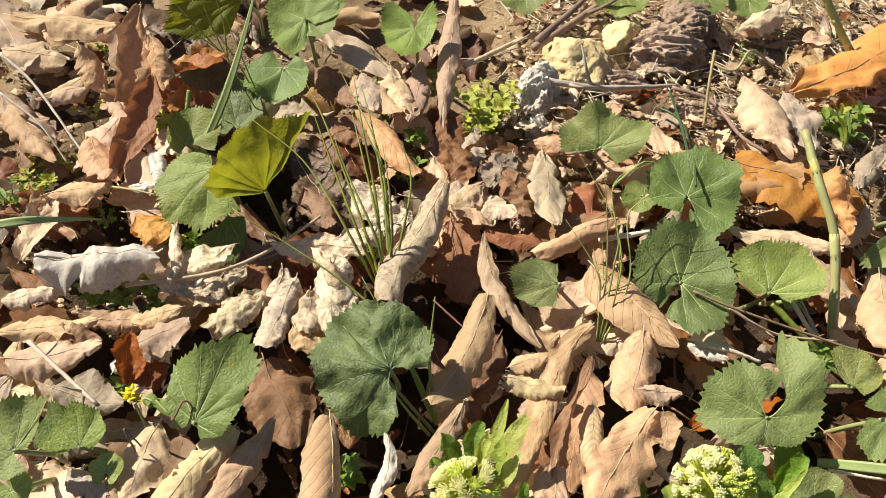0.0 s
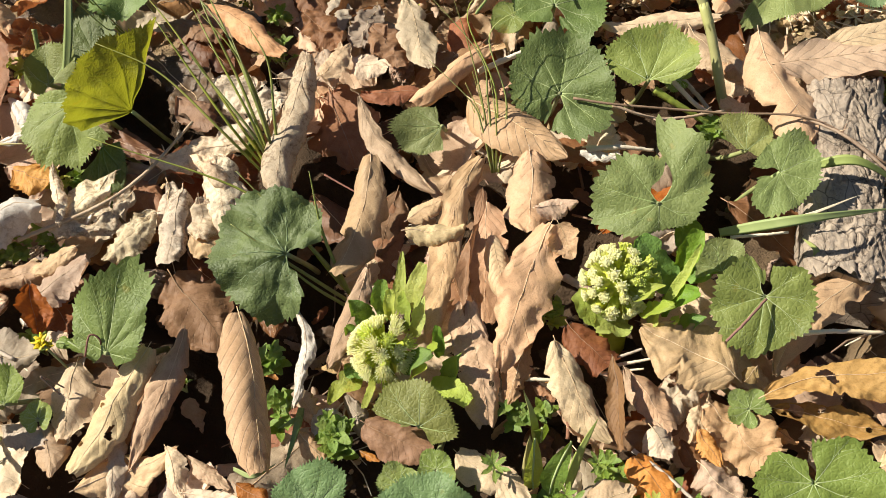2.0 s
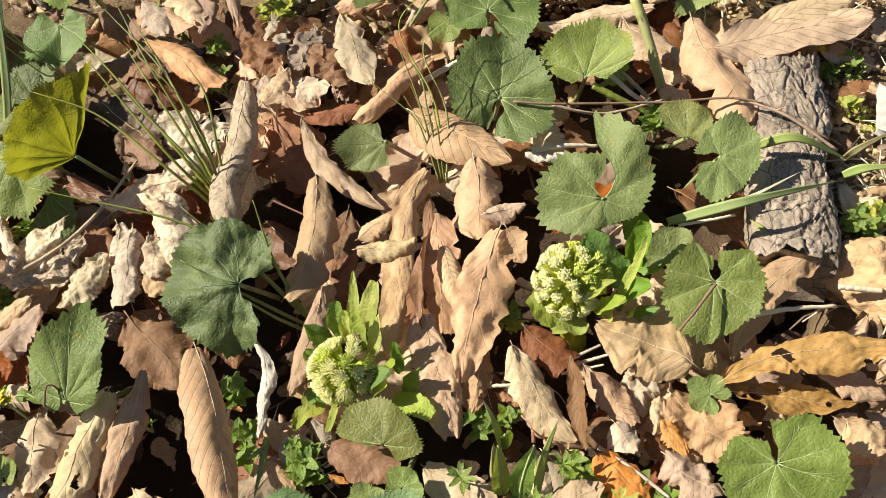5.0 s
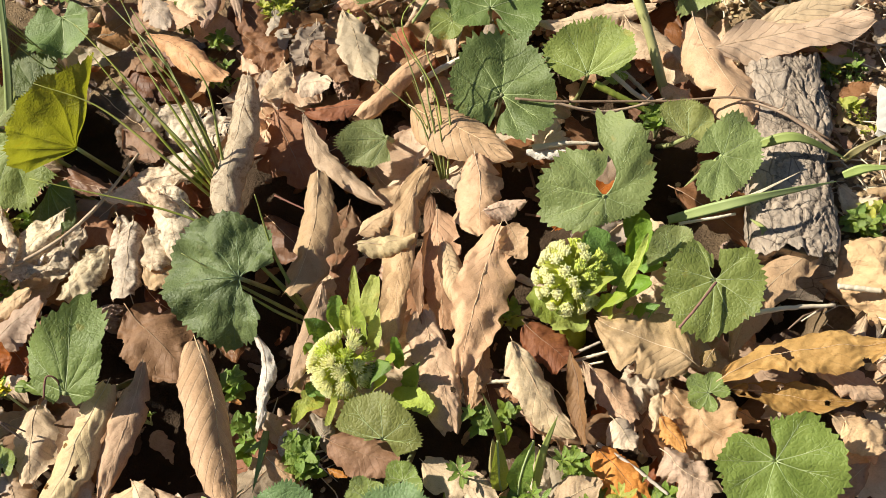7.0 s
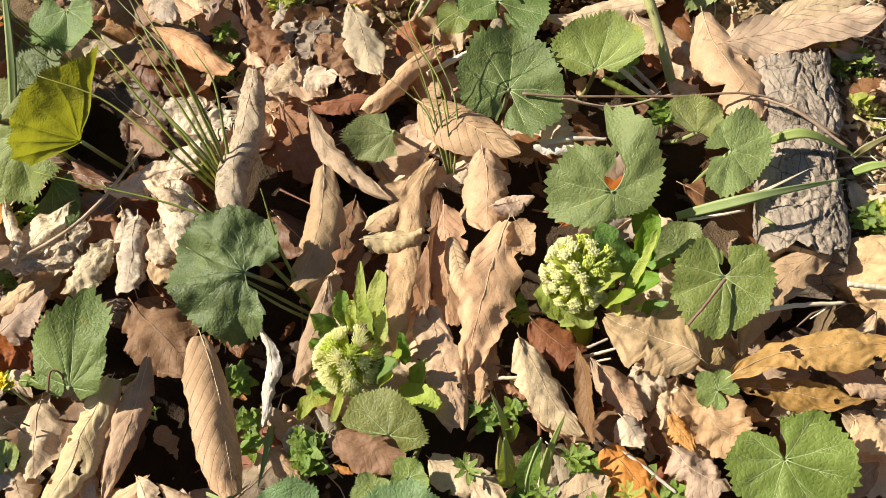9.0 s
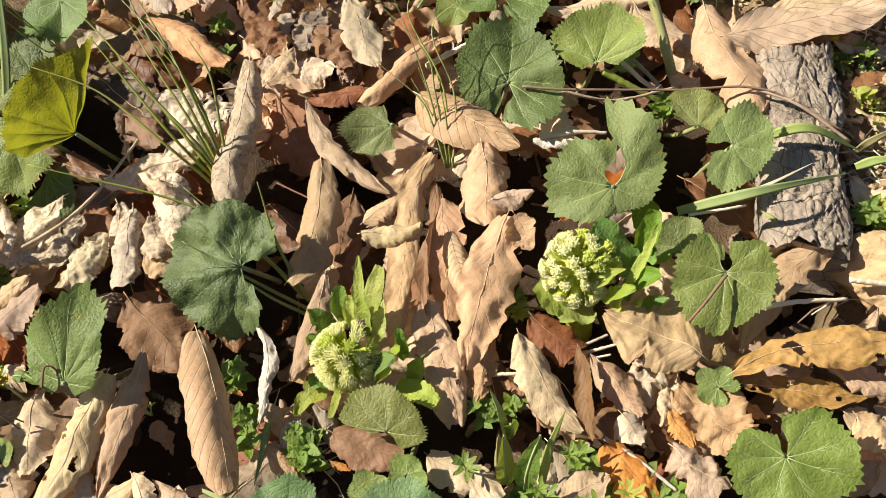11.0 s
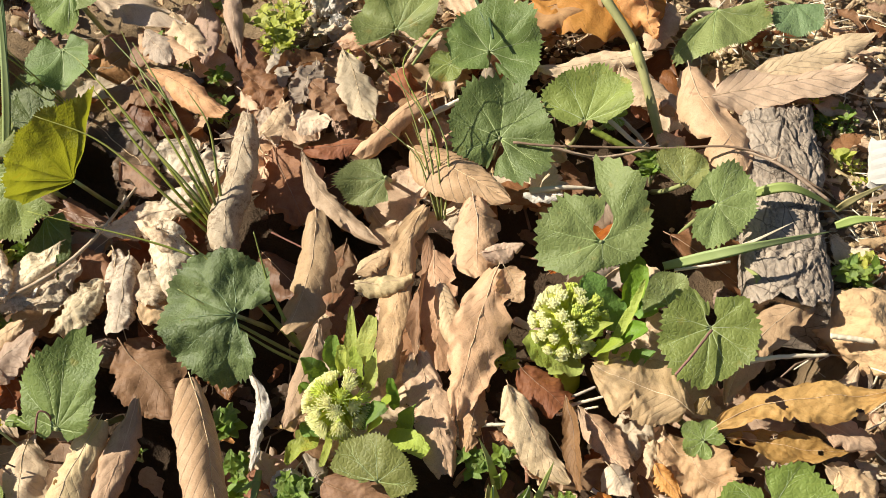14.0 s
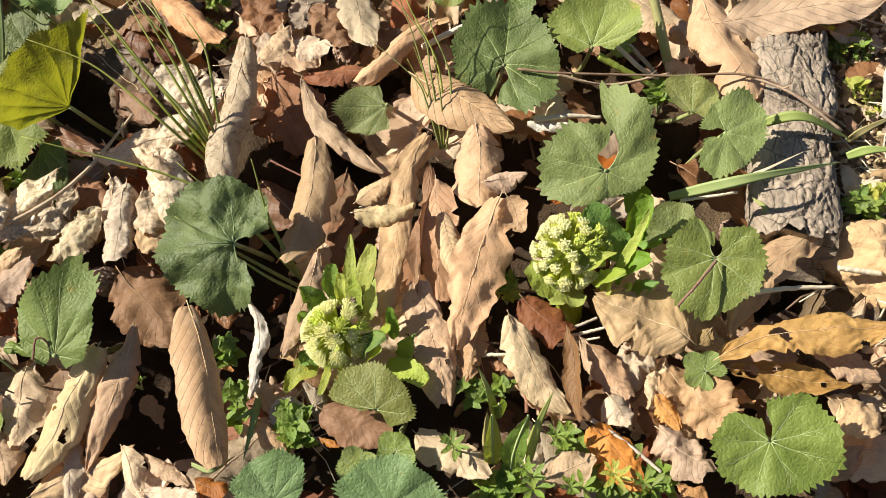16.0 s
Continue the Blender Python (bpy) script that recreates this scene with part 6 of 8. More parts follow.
grass_tuft([[(-0.0580, 0.5490, 0.0000), (-0.0716, 0.5974, 0.0400), (-0.0930, 0.6550, 0.0700), (-0.1092, 0.6892, 0.0850)],
    [(-0.0610, 0.5470, 0.0000), (-0.0808, 0.6064, 0.0400), (-0.0999, 0.6503, 0.0700), (-0.1191, 0.7057, 0.0850)],
    [(-0.0630, 0.5440, 0.0000), (-0.0940, 0.5916, 0.0400), (-0.1288, 0.6454, 0.0700), (-0.1547, 0.6819, 0.0850)],
    [(-0.0650, 0.5450, 0.0000), (-0.0892, 0.5666, 0.0400), (-0.1235, 0.6189, 0.0700), (-0.1402, 0.6453, 0.0850)],
    [(-0.0680, 0.5430, 0.0000), (-0.0938, 0.5592, 0.0400), (-0.1357, 0.5981, 0.0700), (-0.1826, 0.6225, 0.0850)],
    [(-0.0580, 0.5520, 0.0000), (-0.0698, 0.6000, 0.0400), (-0.0791, 0.6129, 0.0700), (-0.1056, 0.6479, 0.0850)],
    [(-0.0560, 0.5460, 0.0000), (-0.0652, 0.5778, 0.0400), (-0.0840, 0.6295, 0.0700), (-0.1284, 0.7011, 0.0850)],
    [(-0.0570, 0.5490, 0.0000), (-0.0522, 0.5630, 0.0400), (-0.0509, 0.5938, 0.0700), (-0.0633, 0.6210, 0.0850)],
    [(-0.0610, 0.5440, 0.0000), (-0.0698, 0.5536, 0.0400), (-0.1006, 0.5921, 0.0700), (-0.1149, 0.6132, 0.0850)],
    [(-0.0620, 0.5440, 0.0000), (-0.0698, 0.5648, 0.0400), (-0.0903, 0.6070, 0.0700), (-0.1087, 0.6494, 0.0850)],
    [(-0.0590, 0.5440, 0.0000), (-0.0586, 0.5564, 0.0400), (-0.0658, 0.5798, 0.0700), (-0.0777, 0.6158, 0.0850)]], GRASS_OLIVE, 'tuft of thin olive-green grass stems leaning over dry leaves', 0.0029)
grass_tuft([[(0.1117, 0.5198, 0.0000), (0.1120, 0.5497, 0.0500), (0.1088, 0.5731, 0.0750), (0.0711, 0.6151, 0.1100)],
    [(0.1100, 0.5195, 0.0000), (0.1085, 0.5462, 0.0400), (0.1034, 0.5769, 0.0700), (0.0948, 0.6067, 0.1000)],
    [(0.1126, 0.5200, 0.0000), (0.1186, 0.5568, 0.0500), (0.1035, 0.6001, 0.0900), (0.1315, 0.6131, 0.1100)],
    [(0.1108, 0.5224, 0.0000), (0.1076, 0.5430, 0.0300), (0.0966, 0.5703, 0.0500)],
    [(0.1135, 0.5202, 0.0000), (0.1163, 0.5363, 0.0400), (0.1156, 0.5708, 0.0600)]], GRASS, 'thin curved grass stems beside an arched dry leaf', 0.0018)
grass_tuft([[(-0.0039, 0.4248, 0.0000), (-0.0605, 0.4804, 0.0500), (-0.1669, 0.5103, 0.1000)],
    [(-0.0037, 0.4239, 0.0000), (-0.0147, 0.4486, 0.0400), (-0.0170, 0.4742, 0.0800)],
    [(-0.0045, 0.4177, 0.0000), (-0.0445, 0.4382, 0.0300), (-0.0769, 0.4564, 0.0550)],
    [(-0.0049, 0.4270, 0.0000), (-0.0235, 0.4444, 0.0300), (-0.0708, 0.4907, 0.0700)],
    [(-0.0074, 0.4149, 0.0000), (-0.0253, 0.4200, 0.0200), (-0.0490, 0.4351, 0.0400)]], GRASS, 'long thin grass stems arching from beside a flower head', 0.0032)
grass_tuft([[(-0.2682, 0.8105, 0.0000), (-0.2921, 0.8096, 0.0300), (-0.3165, 0.8111, 0.0600)],
    [(-0.2671, 0.8108, 0.0000), (-0.2780, 0.8077, 0.0400), (-0.2896, 0.8167, 0.0700)],
    [(-0.2661, 0.8110, 0.0000), (-0.2661, 0.8106, 0.0400), (-0.2768, 0.8200, 0.0700)],
    [(-0.2650, 0.8113, 0.0000), (-0.2813, 0.7928, 0.0300), (-0.2952, 0.7785, 0.0500)]], GRASS, 'tuft of thin green grass stems', 0.0022)
grass_tuft([[(-0.2033, 0.7300, 0.0000), (-0.2171, 0.7253, 0.0500), (-0.2404, 0.7425, 0.1000)],
    [(-0.2058, 0.7294, 0.0000), (-0.2313, 0.7393, 0.0500), (-0.2713, 0.7529, 0.1000)],
    [(-0.2068, 0.7292, 0.0000), (-0.2121, 0.7109, 0.0300), (-0.2429, 0.7220, 0.0900)]], GRASS, 'thin green grass stems leaning', 0.0022)
strap_leaf([(-0.2486, 0.6579, 0.0000), (-0.2276, 0.6816, 0.0500), (-0.2174, 0.7196, 0.0900), (-0.2142, 0.7624, 0.1200)], 0.0075, GRASS_PALE, 'broad pale green grass blade with dark stripes, upright')
strap_leaf([(-0.2500, 0.6826, 0.0000), (-0.2296, 0.6973, 0.0500), (-0.2194, 0.7453, 0.0900), (-0.2181, 0.7687, 0.1100)], 0.0040, GRASS_DARK, 'narrow dark green grass blade, upright')
strap_leaf([(-0.3556, 0.5019, 0.0500), (-0.3232, 0.5157, 0.0500), (-0.2896, 0.5536, 0.0200)], 0.0071, GRASS_PALE, 'pale green grass blade lying over litter')
twig([(-0.3088, 0.5989, 0.0100), (-0.2770, 0.5808, 0.0300), (-0.2529, 0.5739, 0.0350)], 0.00119, 0.00071, GRASS_DRY, 'dry yellow-green grass stem', seed=214)
twig([(-0.4358, 0.7035, 0.0500), (-0.3972, 0.6800, 0.0400), (-0.3329, 0.6221, 0.0200)], 0.00176, 0.00100, TWIG_GREY, 'grey-green dry stalk leaning over leaves', seed=215)
twig([(-0.4197, 0.6626, 0.0400), (-0.3781, 0.6416, 0.0300), (-0.3486, 0.6191, 0.0100)], 0.00122, 0.00073, TWIG_GREY, 'thin grey dry stalk leaning', seed=216)
twig([(-0.2653, 0.7023, 0.0400), (-0.2656, 0.6752, 0.0100)], 0.00227, 0.00176, GRASS_PALE, 'short pale green plant stalk', seed=217)
strap_leaf([(0.1721, 0.8165, 0.0300), (0.1771, 0.7096, 0.0500), (0.1902, 0.6505, 0.0200)], 0.0033, GRASS_DARK, 'thin dark green grass blade')
strap_leaf([(0.2599, 0.4273, 0.0200), (0.3056, 0.4105, 0.0500), (0.3773, 0.4247, 0.0300)], 0.0079, GRASS_PALE, 'yellow-green strap-shaped blade with a dry tip lying over bark')
strap_leaf([(0.2744, 0.4322, 0.0120), (0.3128, 0.4236, 0.0340), (0.3497, 0.4281, 0.0450)], 0.0032, STRAW, 'pale dry grass blade over bark')
strap_leaf([(0.3357, 0.4693, 0.0300), (0.3613, 0.4608, 0.0400), (0.3999, 0.4509, 0.0150)], 0.0077, GRASS_PALE, 'green strap-shaped blade arched over bark')
strap_leaf([(0.3924, 0.4408, 0.0120), (0.4052, 0.4373, 0.0200), (0.4275, 0.4326, 0.0200)], 0.0073, GRASS_PALE, 'green strap-shaped blade at the edge of the bark')
strap_leaf([(0.3978, 0.4540, 0.0120), (0.4059, 0.4516, 0.0250), (0.4312, 0.4568, 0.0300)], 0.0066, GRASS_DRY, 'dry yellow strap-shaped blade')
strap_leaf([(0.3183, 0.3952, 0.0000), (0.3196, 0.4028, 0.0200), (0.3140, 0.4150, 0.0200)], 0.0055, GRASS, 'curved green grass blade')
strap_leaf([(-0.0377, 0.3381, 0.0000), (-0.0389, 0.3181, 0.0100), (-0.0451, 0.2912, 0.0140)], 0.0053, GRASS_PALE, 'pale green grass blade on litter')
strap_leaf([(-0.0364, 0.3292, 0.0060), (-0.0518, 0.3224, 0.0060)], 0.0033, GRASS_PALE, 'pale green grass blade on litter')
strap_leaf([(-0.0776, 0.2947, 0.0140), (-0.0619, 0.2844, 0.0240), (-0.0509, 0.2960, 0.0120)], 0.0036, GRASS_PALE, 'pale grass blade bent over a leaf')
strap_leaf([(0.1136, 0.2966, 0.0000), (0.1125, 0.2994, 0.0300), (0.1079, 0.3101, 0.0500)], 0.0054, GRASS, 'upright green grass blade by litter')
strap_leaf([(0.1289, 0.2651, 0.0000), (0.1362, 0.2740, 0.0300), (0.1487, 0.2865, 0.0500)], 0.0063, GRASS, 'upright green grass blade by litter')
strap_leaf([(0.1048, 0.2699, 0.0000), (0.1071, 0.2803, 0.0200), (0.1087, 0.2867, 0.0350)], 0.0078, GRASS_DRY, 'upright yellow-green grass blade')
twig([(0.1778, 0.5559, 0.0340), (0.2105, 0.5439, 0.0340), (0.2856, 0.5293, 0.0280), (0.3476, 0.5097, 0.0320), (0.3931, 0.4675, 0.0200)], 0.00109, 0.00087, TWIG, 'thin brown twig lying across leaves', knots=4, seed=218)
twig([(0.3413, 0.5151, 0.0300), (0.3665, 0.4908, 0.0300), (0.3964, 0.4619, 0.0140)], 0.00106, 0.00127, TWIG_PINK, 'pinkish brown stalk over bark', knots=1, seed=219)
twig([(0.2408, 0.5592, 0.0300), (0.2586, 0.5493, 0.0200), (0.2817, 0.5402, 0.0050)], 0.00307, 0.00219, GRASS, 'broken green stalk between leaves', seed=220)
twig([(0.2520, 0.5685, 0.0350), (0.2702, 0.5505, 0.0200), (0.2847, 0.5439, 0.0100)], 0.00198, 0.00176, TWIG_GREY, 'broken grey-green stalk between leaves', seed=221)
twig([(0.2886, 0.3429, 0.0200), (0.3108, 0.3397, 0.0240), (0.3431, 0.3382, 0.0180)], 0.00184, 0.00129, STRAW, 'white dry straw lying on litter', seed=222)
twig([(0.3557, 0.3574, 0.0060), (0.3815, 0.3478, 0.0060)], 0.00208, 0.00190, STRAW, 'white dry straw lying on litter', seed=223)
twig([(-0.1205, 0.5815, 0.0300), (-0.1560, 0.5419, 0.0220), (-0.1904, 0.5150, 0.0200), (-0.2513, 0.4938, 0.0160)], 0.00112, 0.00179, TWIG_PINK, 'long pinkish dry stalk lying on litter', knots=2, seed=224)
twig([(0.1416, 0.3420, 0.0160), (0.1385, 0.3189, 0.0140), (0.1339, 0.2964, 0.0000)], 0.00166, 0.00148, TWIG_RED, 'short upright reddish dry stem', seed=225)
twig([(0.1488, 0.4103, 0.0120), (0.1673, 0.3941, 0.0120)], 0.00297, 0.00237, TWIG_PINK, 'short broken brown stick', seed=226)
twig([(0.1723, 0.2820, 0.0060), (0.1873, 0.2650, 0.0080), (0.2053, 0.2422, 0.0060)], 0.00159, 0.00106, TWIG_GREY, 'grey dry stalk lying on litter', seed=227)
twig([(0.1709, 0.3430, 0.0020), (0.1977, 0.3435, 0.0060)], 0.00132, 0.00094, STRAW, 'pale dry straw lying on litter', seed=228)
twig([(0.1623, 0.3394, 0.0000), (0.1908, 0.3386, 0.0020)], 0.00113, 0.00075, STRAW, 'pale dry straw lying on litter', seed=229)
twig([(0.1742, 0.3487, 0.0020), (0.1921, 0.3513, 0.0060)], 0.00114, 0.00095, TWIG_GREY, 'grey dry stalk lying on litter', seed=230)
twig([(0.2342, 0.3276, 0.0500), (0.2478, 0.3377, 0.0520), (0.2658, 0.3538, 0.0500)], 0.00087, 0.00087, TWIG_RED, 'thin reddish leaf stalk over a leaf', seed=231)
twig([(0.1128, 0.3397, 0.0040), (0.1403, 0.3340, 0.0060)], 0.00150, 0.00094, STRAW, 'pale dry straw lying on litter', seed=232)
twig([(-0.0203, 0.5334, 0.0040), (0.0076, 0.5079, 0.0060)], 0.00089, 0.00067, TWIG_RED, 'thin red runner on litter', seed=233)
twig([(0.3091, 0.5724, -0.0300), (0.3000, 0.5620, 0.0000), (0.2900, 0.6155, 0.0530), (0.2743, 0.6490, 0.0780), (0.2604, 0.6918, 0.0980)], 0.0042, 0.0037, REED, 'thick green-brown plant stem, upright', name='plant_stem', category='stem', seed=5)
twig([(0.3232, 0.9582, 0.0800), (0.3478, 0.9476, 0.0500), (0.3753, 0.9411, 0.0200)], 0.00437, 0.00379, REED, 'thick green-brown plant stem', name='plant_stem', category='stem', seed=234)
twig([(-0.0309, 0.8493, 0.0000), (-0.0043, 0.8701, 0.0060), (0.0259, 0.9052, 0.0060)], 0.00318, 0.00232, TWIG_PINK, 'brown dry twig lying on soil', knots=1, seed=235)
twig([(0.0388, 0.8907, 0.0060), (0.0693, 0.9261, 0.0120), (0.1085, 0.9862, 0.0120)], 0.00474, 0.00355, TWIG, 'thick brown dry twig', knots=1, seed=236)
twig([(0.0406, 0.8958, 0.0120), (0.0681, 0.9414, 0.0160), (0.0949, 0.9937, 0.0160)], 0.00385, 0.00296, TWIG, 'brown dry twig lying on soil', seed=237)
twig([(0.0495, 0.8233, 0.0160), (0.1059, 0.8243, 0.0160), (0.1869, 0.8512, 0.0120)], 0.00364, 0.00196, TWIG_GREY, 'grey bent dry stalk', knots=2, seed=238)
twig([(0.1810, 0.8470, 0.0120), (0.2199, 0.8327, 0.0120), (0.2444, 0.7878, 0.0100), (0.2682, 0.7640, 0.0120)], 0.00228, 0.00171, TWIG, 'dark brown dry stalk', seed=239)
twig([(0.2138, 0.8641, 0.0500), (0.2119, 0.8348, 0.0300), (0.2130, 0.8059, 0.0000)], 0.00168, 0.00140, GRASS_DRY, 'thin dry yellow-green stalk', seed=240)
twig([(0.2147, 0.8734, 0.0300), (0.2397, 0.8648, 0.0300), (0.2609, 0.9043, 0.0300), (0.2918, 0.9097, 0.0100)], 0.00143, 0.00114, GRASS_DRY, 'thin curled yellow tendril', seed=241)
twig([(0.1654, 0.8113, 0.0120), (0.1815, 0.7873, 0.0200), (0.1856, 0.7231, 0.0400), (0.1823, 0.6595, 0.0500)], 0.00139, 0.00111, GRASS_DARK, 'thin dark green tendril', seed=242)
twig([(0.1122, 0.6448, 0.0500), (0.1366, 0.6784, 0.0500), (0.1542, 0.6934, 0.0400)], 0.00117, 0.00094, GRASS_PALE, 'thin pale green curled tendril', seed=243)
twig([(0.1100, 0.6260, 0.0040), (0.1525, 0.6389, 0.0100)], 0.00289, 0.00193, STRAW, 'white dry straw lying on litter', seed=244)
twig([(0.1835, 0.5224, 0.0120), (0.2087, 0.5190, 0.0140), (0.2334, 0.5158, 0.0100)], 0.00260, 0.00130, STRAW, 'pale straw of dry grass', seed=245)
twig([(0.2062, 0.5476, 0.0300), (0.2434, 0.5373, 0.0200), (0.2914, 0.5380, 0.0200)], 0.00131, 0.00109, TWIG_PINK, 'thin brown twig across leaves', knots=2, seed=246)
twig([(0.2553, 0.5894, 0.0300), (0.2778, 0.5688, 0.0100), (0.2886, 0.5555, 0.0000)], 0.00204, 0.00158, TWIG_GREY, 'grey-green stalk between leaves', seed=247)
twig([(-0.2970, 0.4287, 0.0200), (-0.2630, 0.4066, 0.0220), (-0.2315, 0.3867, 0.0220)], 0.00179, 0.00140, TWIG_GREY, 'grey dry stalk on leaves', knots=2, seed=248)
twig([(-0.1763, 0.3947, 0.0350), (-0.1704, 0.3695, 0.0450), (-0.1648, 0.3790, 0.0550), (-0.1592, 0.3768, 0.0500), (-0.1671, 0.3721, 0.0350)], 0.00075, 0.00056, TWIG_RED, 'thin curled dark tendril', seed=249)
twig([(-0.1907, 0.3521, 0.0300), (-0.1977, 0.3584, 0.0450), (-0.1886, 0.3566, 0.0300)], 0.00072, 0.00054, TWIG, 'thin curled brown tendril', seed=250)
twig([(0.2663, 0.4224, 0.0200), (0.2864, 0.4203, 0.0220), (0.3059, 0.4213, 0.0200)], 0.00116, 0.00097, STRAW, 'pale dry straw lying on litter', seed=251)
weed((0.0004, 0.7898, -0.0180), 0.0364, 0.030, 3, WEED_LIME, 252, 'dense yellow-green clump of chickweed-like weed', 16, 0.0135)
weed((-0.0045, 0.7606, -0.0180), 0.0239, 0.022, 2, WEED_LIME, 253, 'dense yellow-green clump of chickweed-like weed', 10, 0.0120)
weed((-0.2652, 0.5022, -0.0180), 0.0228, 0.024, 3, WEED, 254, 'low green weed with small oval leaves', 9, 0.0120)
weed((-0.2806, 0.4999, -0.0180), 0.0132, 0.020, 2, WEED, 255, 'low green weed with small oval leaves', 6, 0.0110)
weed((-0.2241, 0.4918, -0.0180), 0.0096, 0.020, 2, WEED, 256, 'low green weed with small oval leaves', 5, 0.0050)
weed((-0.3863, 0.8026, -0.0180), 0.0170, 0.020, 2, WEED, 257, 'low green weed with small oval leaves', 5, 0.0054)
weed((-0.3636, 0.7073, -0.0180), 0.0190, 0.020, 2, WEED_LIME, 258, 'low green weed with small oval leaves', 5, 0.0061)
weed((-0.1000, 0.7785, -0.0180), 0.0176, 0.030, 2, WEED, 259, 'low green weed with small oval leaves', 5, 0.0130)
weed((-0.0863, 0.5746, -0.0180), 0.0103, 0.020, 1, WEED, 260, 'low green weed with small oval leaves', 4, 0.0120)
weed((-0.0594, 0.6800, -0.0180), 0.0133, 0.020, 2, WEED, 261, 'low green weed with small oval leaves', 5, 0.0050)
weed((-0.0569, 0.8179, -0.0180), 0.0114, 0.020, 2, WEED_LIME, 262, 'low green weed with small oval leaves', 5, 0.0050)
weed((0.2732, 0.9457, -0.0180), 0.0172, 0.020, 2, WEED, 263, 'low green weed with small oval leaves', 6, 0.0055)
weed((0.3511, 0.8313, -0.0180), 0.0259, 0.035, 3, WEED, 264, 'low green weed with small oval leaves', 6, 0.0180)
weed((-0.3722, 0.5970, -0.0180), 0.0192, 0.020, 3, WEED, 265, 'low green weed with small oval leaves', 7, 0.0062)
weed((-0.3521, 0.6305, -0.0180), 0.0149, 0.015, 2, WEED_LIME, 266, 'low green weed with small oval leaves', 5, 0.0050)
weed((-0.3061, 0.5818, -0.0180), 0.0171, 0.012, 2, WEED, 267, 'low green weed with small oval leaves', 7, 0.0055)
weed((0.0504, 0.6782, -0.0180), 0.0092, 0.015, 2, WEED_LIME, 268, 'low green weed with small oval leaves', 5, 0.0050)
weed((-0.2298, 0.4113, -0.0180), 0.0105, 0.020, 2, WEED, 269, 'low green weed with small oval leaves', 4, 0.0140)
weed((-0.0929, 0.7642, -0.0180), 0.0142, 0.020, 2, WEED, 270, 'low green weed with small oval leaves', 5, 0.0050)
weed((0.3697, 1.0012, -0.0180), 0.0141, 0.015, 2, WEED, 271, 'low green weed with small oval leaves', 5, 0.0050)
weed((-0.2897, 0.7030, -0.0180), 0.0189, 0.020, 2, WEED_LIME, 272, 'low green weed with small oval leaves', 6, 0.0130)
weed((-0.2181, 0.5579, -0.0180), 0.0120, 0.020, 2, WEED, 273, 'low green weed with small oval leaves', 4, 0.0120)
weed((-0.3811, 0.5698, -0.0180), 0.0123, 0.012, 2, WEED, 274, 'low green weed with small oval leaves', 5, 0.0050)
weed((-0.2652, 0.3316, -0.0180), 0.0096, 0.015, 2, WEED, 275, 'low green weed with small oval leaves', 5, 0.0050)
weed((0.1040, 0.3157, -0.0180), 0.0096, 0.022, 2, WEED, 276, 'low green weed with small oval leaves', 5, 0.0110)
weed((0.4265, 0.5588, -0.0180), 0.0127, 0.020, 2, WEED, 277, 'low green weed with small oval leaves', 5, 0.0120)
weed((0.4317, 0.5489, -0.0180), 0.0099, 0.020, 2, WEED, 278, 'low green weed with small oval leaves', 5, 0.0050)
weed((0.4377, 0.4934, -0.0180), 0.0147, 0.020, 3, WEED_LIME, 279, 'low green weed with small oval leaves', 7, 0.0050)
weed((0.3950, 0.4048, -0.0180), 0.0152, 0.024, 3, WEED, 280, 'low green weed with small oval leaves', 7, 0.0120)
weed((0.0054, 0.7527, -0.0180), 0.0126, 0.020, 2, WEED, 281, 'low green weed with small oval leaves', 5, 0.0050)
weed((-0.0171, 0.3161, -0.0180), 0.0097, 0.020, 2, WEED, 282, 'low green weed with small oval leaves', 5, 0.0130)
weed((-0.0514, 0.3445, -0.0180), 0.0084, 0.014, 1, WEED, 283, 'low green weed with small oval leaves', 4, 0.0140)
weed((0.1369, 0.3866, -0.0180), 0.0072, 0.014, 1, WEED_LIME, 284, 'low green weed with small oval leaves', 4, 0.0110)
weed((-0.2335, 0.4952, -0.0180), 0.0087, 0.016, 2, WEED, 285, 'low green weed with small oval leaves', 5, 0.0050)
weed((0.2840, 0.5322, -0.0180), 0.0115, 0.030, 2, WEED, 286, 'low green weed with small oval leaves', 5, 0.0160)
weed((-0.2249, 0.5424, -0.0180), 0.0090, 0.020, 2, WEED, 287, 'low green weed with small oval leaves', 5, 0.0050)
weed((-0.1145, 0.7841, -0.0180), 0.0160, 0.025, 2, WEED, 288, 'low green weed with small oval leaves', 5, 0.0140)
weed((-0.0599, 0.6881, -0.0180), 0.0100, 0.022, 1, WEED, 289, 'low green weed with small oval leaves', 4, 0.0130)
weed((-0.0887, 0.5840, -0.0180), 0.0102, 0.020, 1, WEED, 290, 'low green weed with small oval leaves', 4, 0.0140)
weed((0.4490, 0.5444, -0.0180), 0.0099, 0.015, 2, WEED, 291, 'low green weed with small oval leaves', 5, 0.0050)
weed((0.1211, 0.3168, -0.0180), 0.0052, 0.020, 1, WEED, 292, 'low green weed with small oval leaves', 3, 0.0100)
weed((0.4250, 0.5079, -0.0180), 0.0079, 0.014, 2, WEED_LIME, 293, 'low green weed with small oval leaves', 5, 0.0050)
weed((0.4332, 0.5816, -0.0180), 0.0074, 0.020, 1, WEED, 294, 'low green weed with small oval leaves', 3, 0.0110)
weed((-0.1231, 0.3687, -0.0180), 0.0079, 0.012, 1, WEED, 295, 'low green weed with small oval leaves', 3, 0.0050)
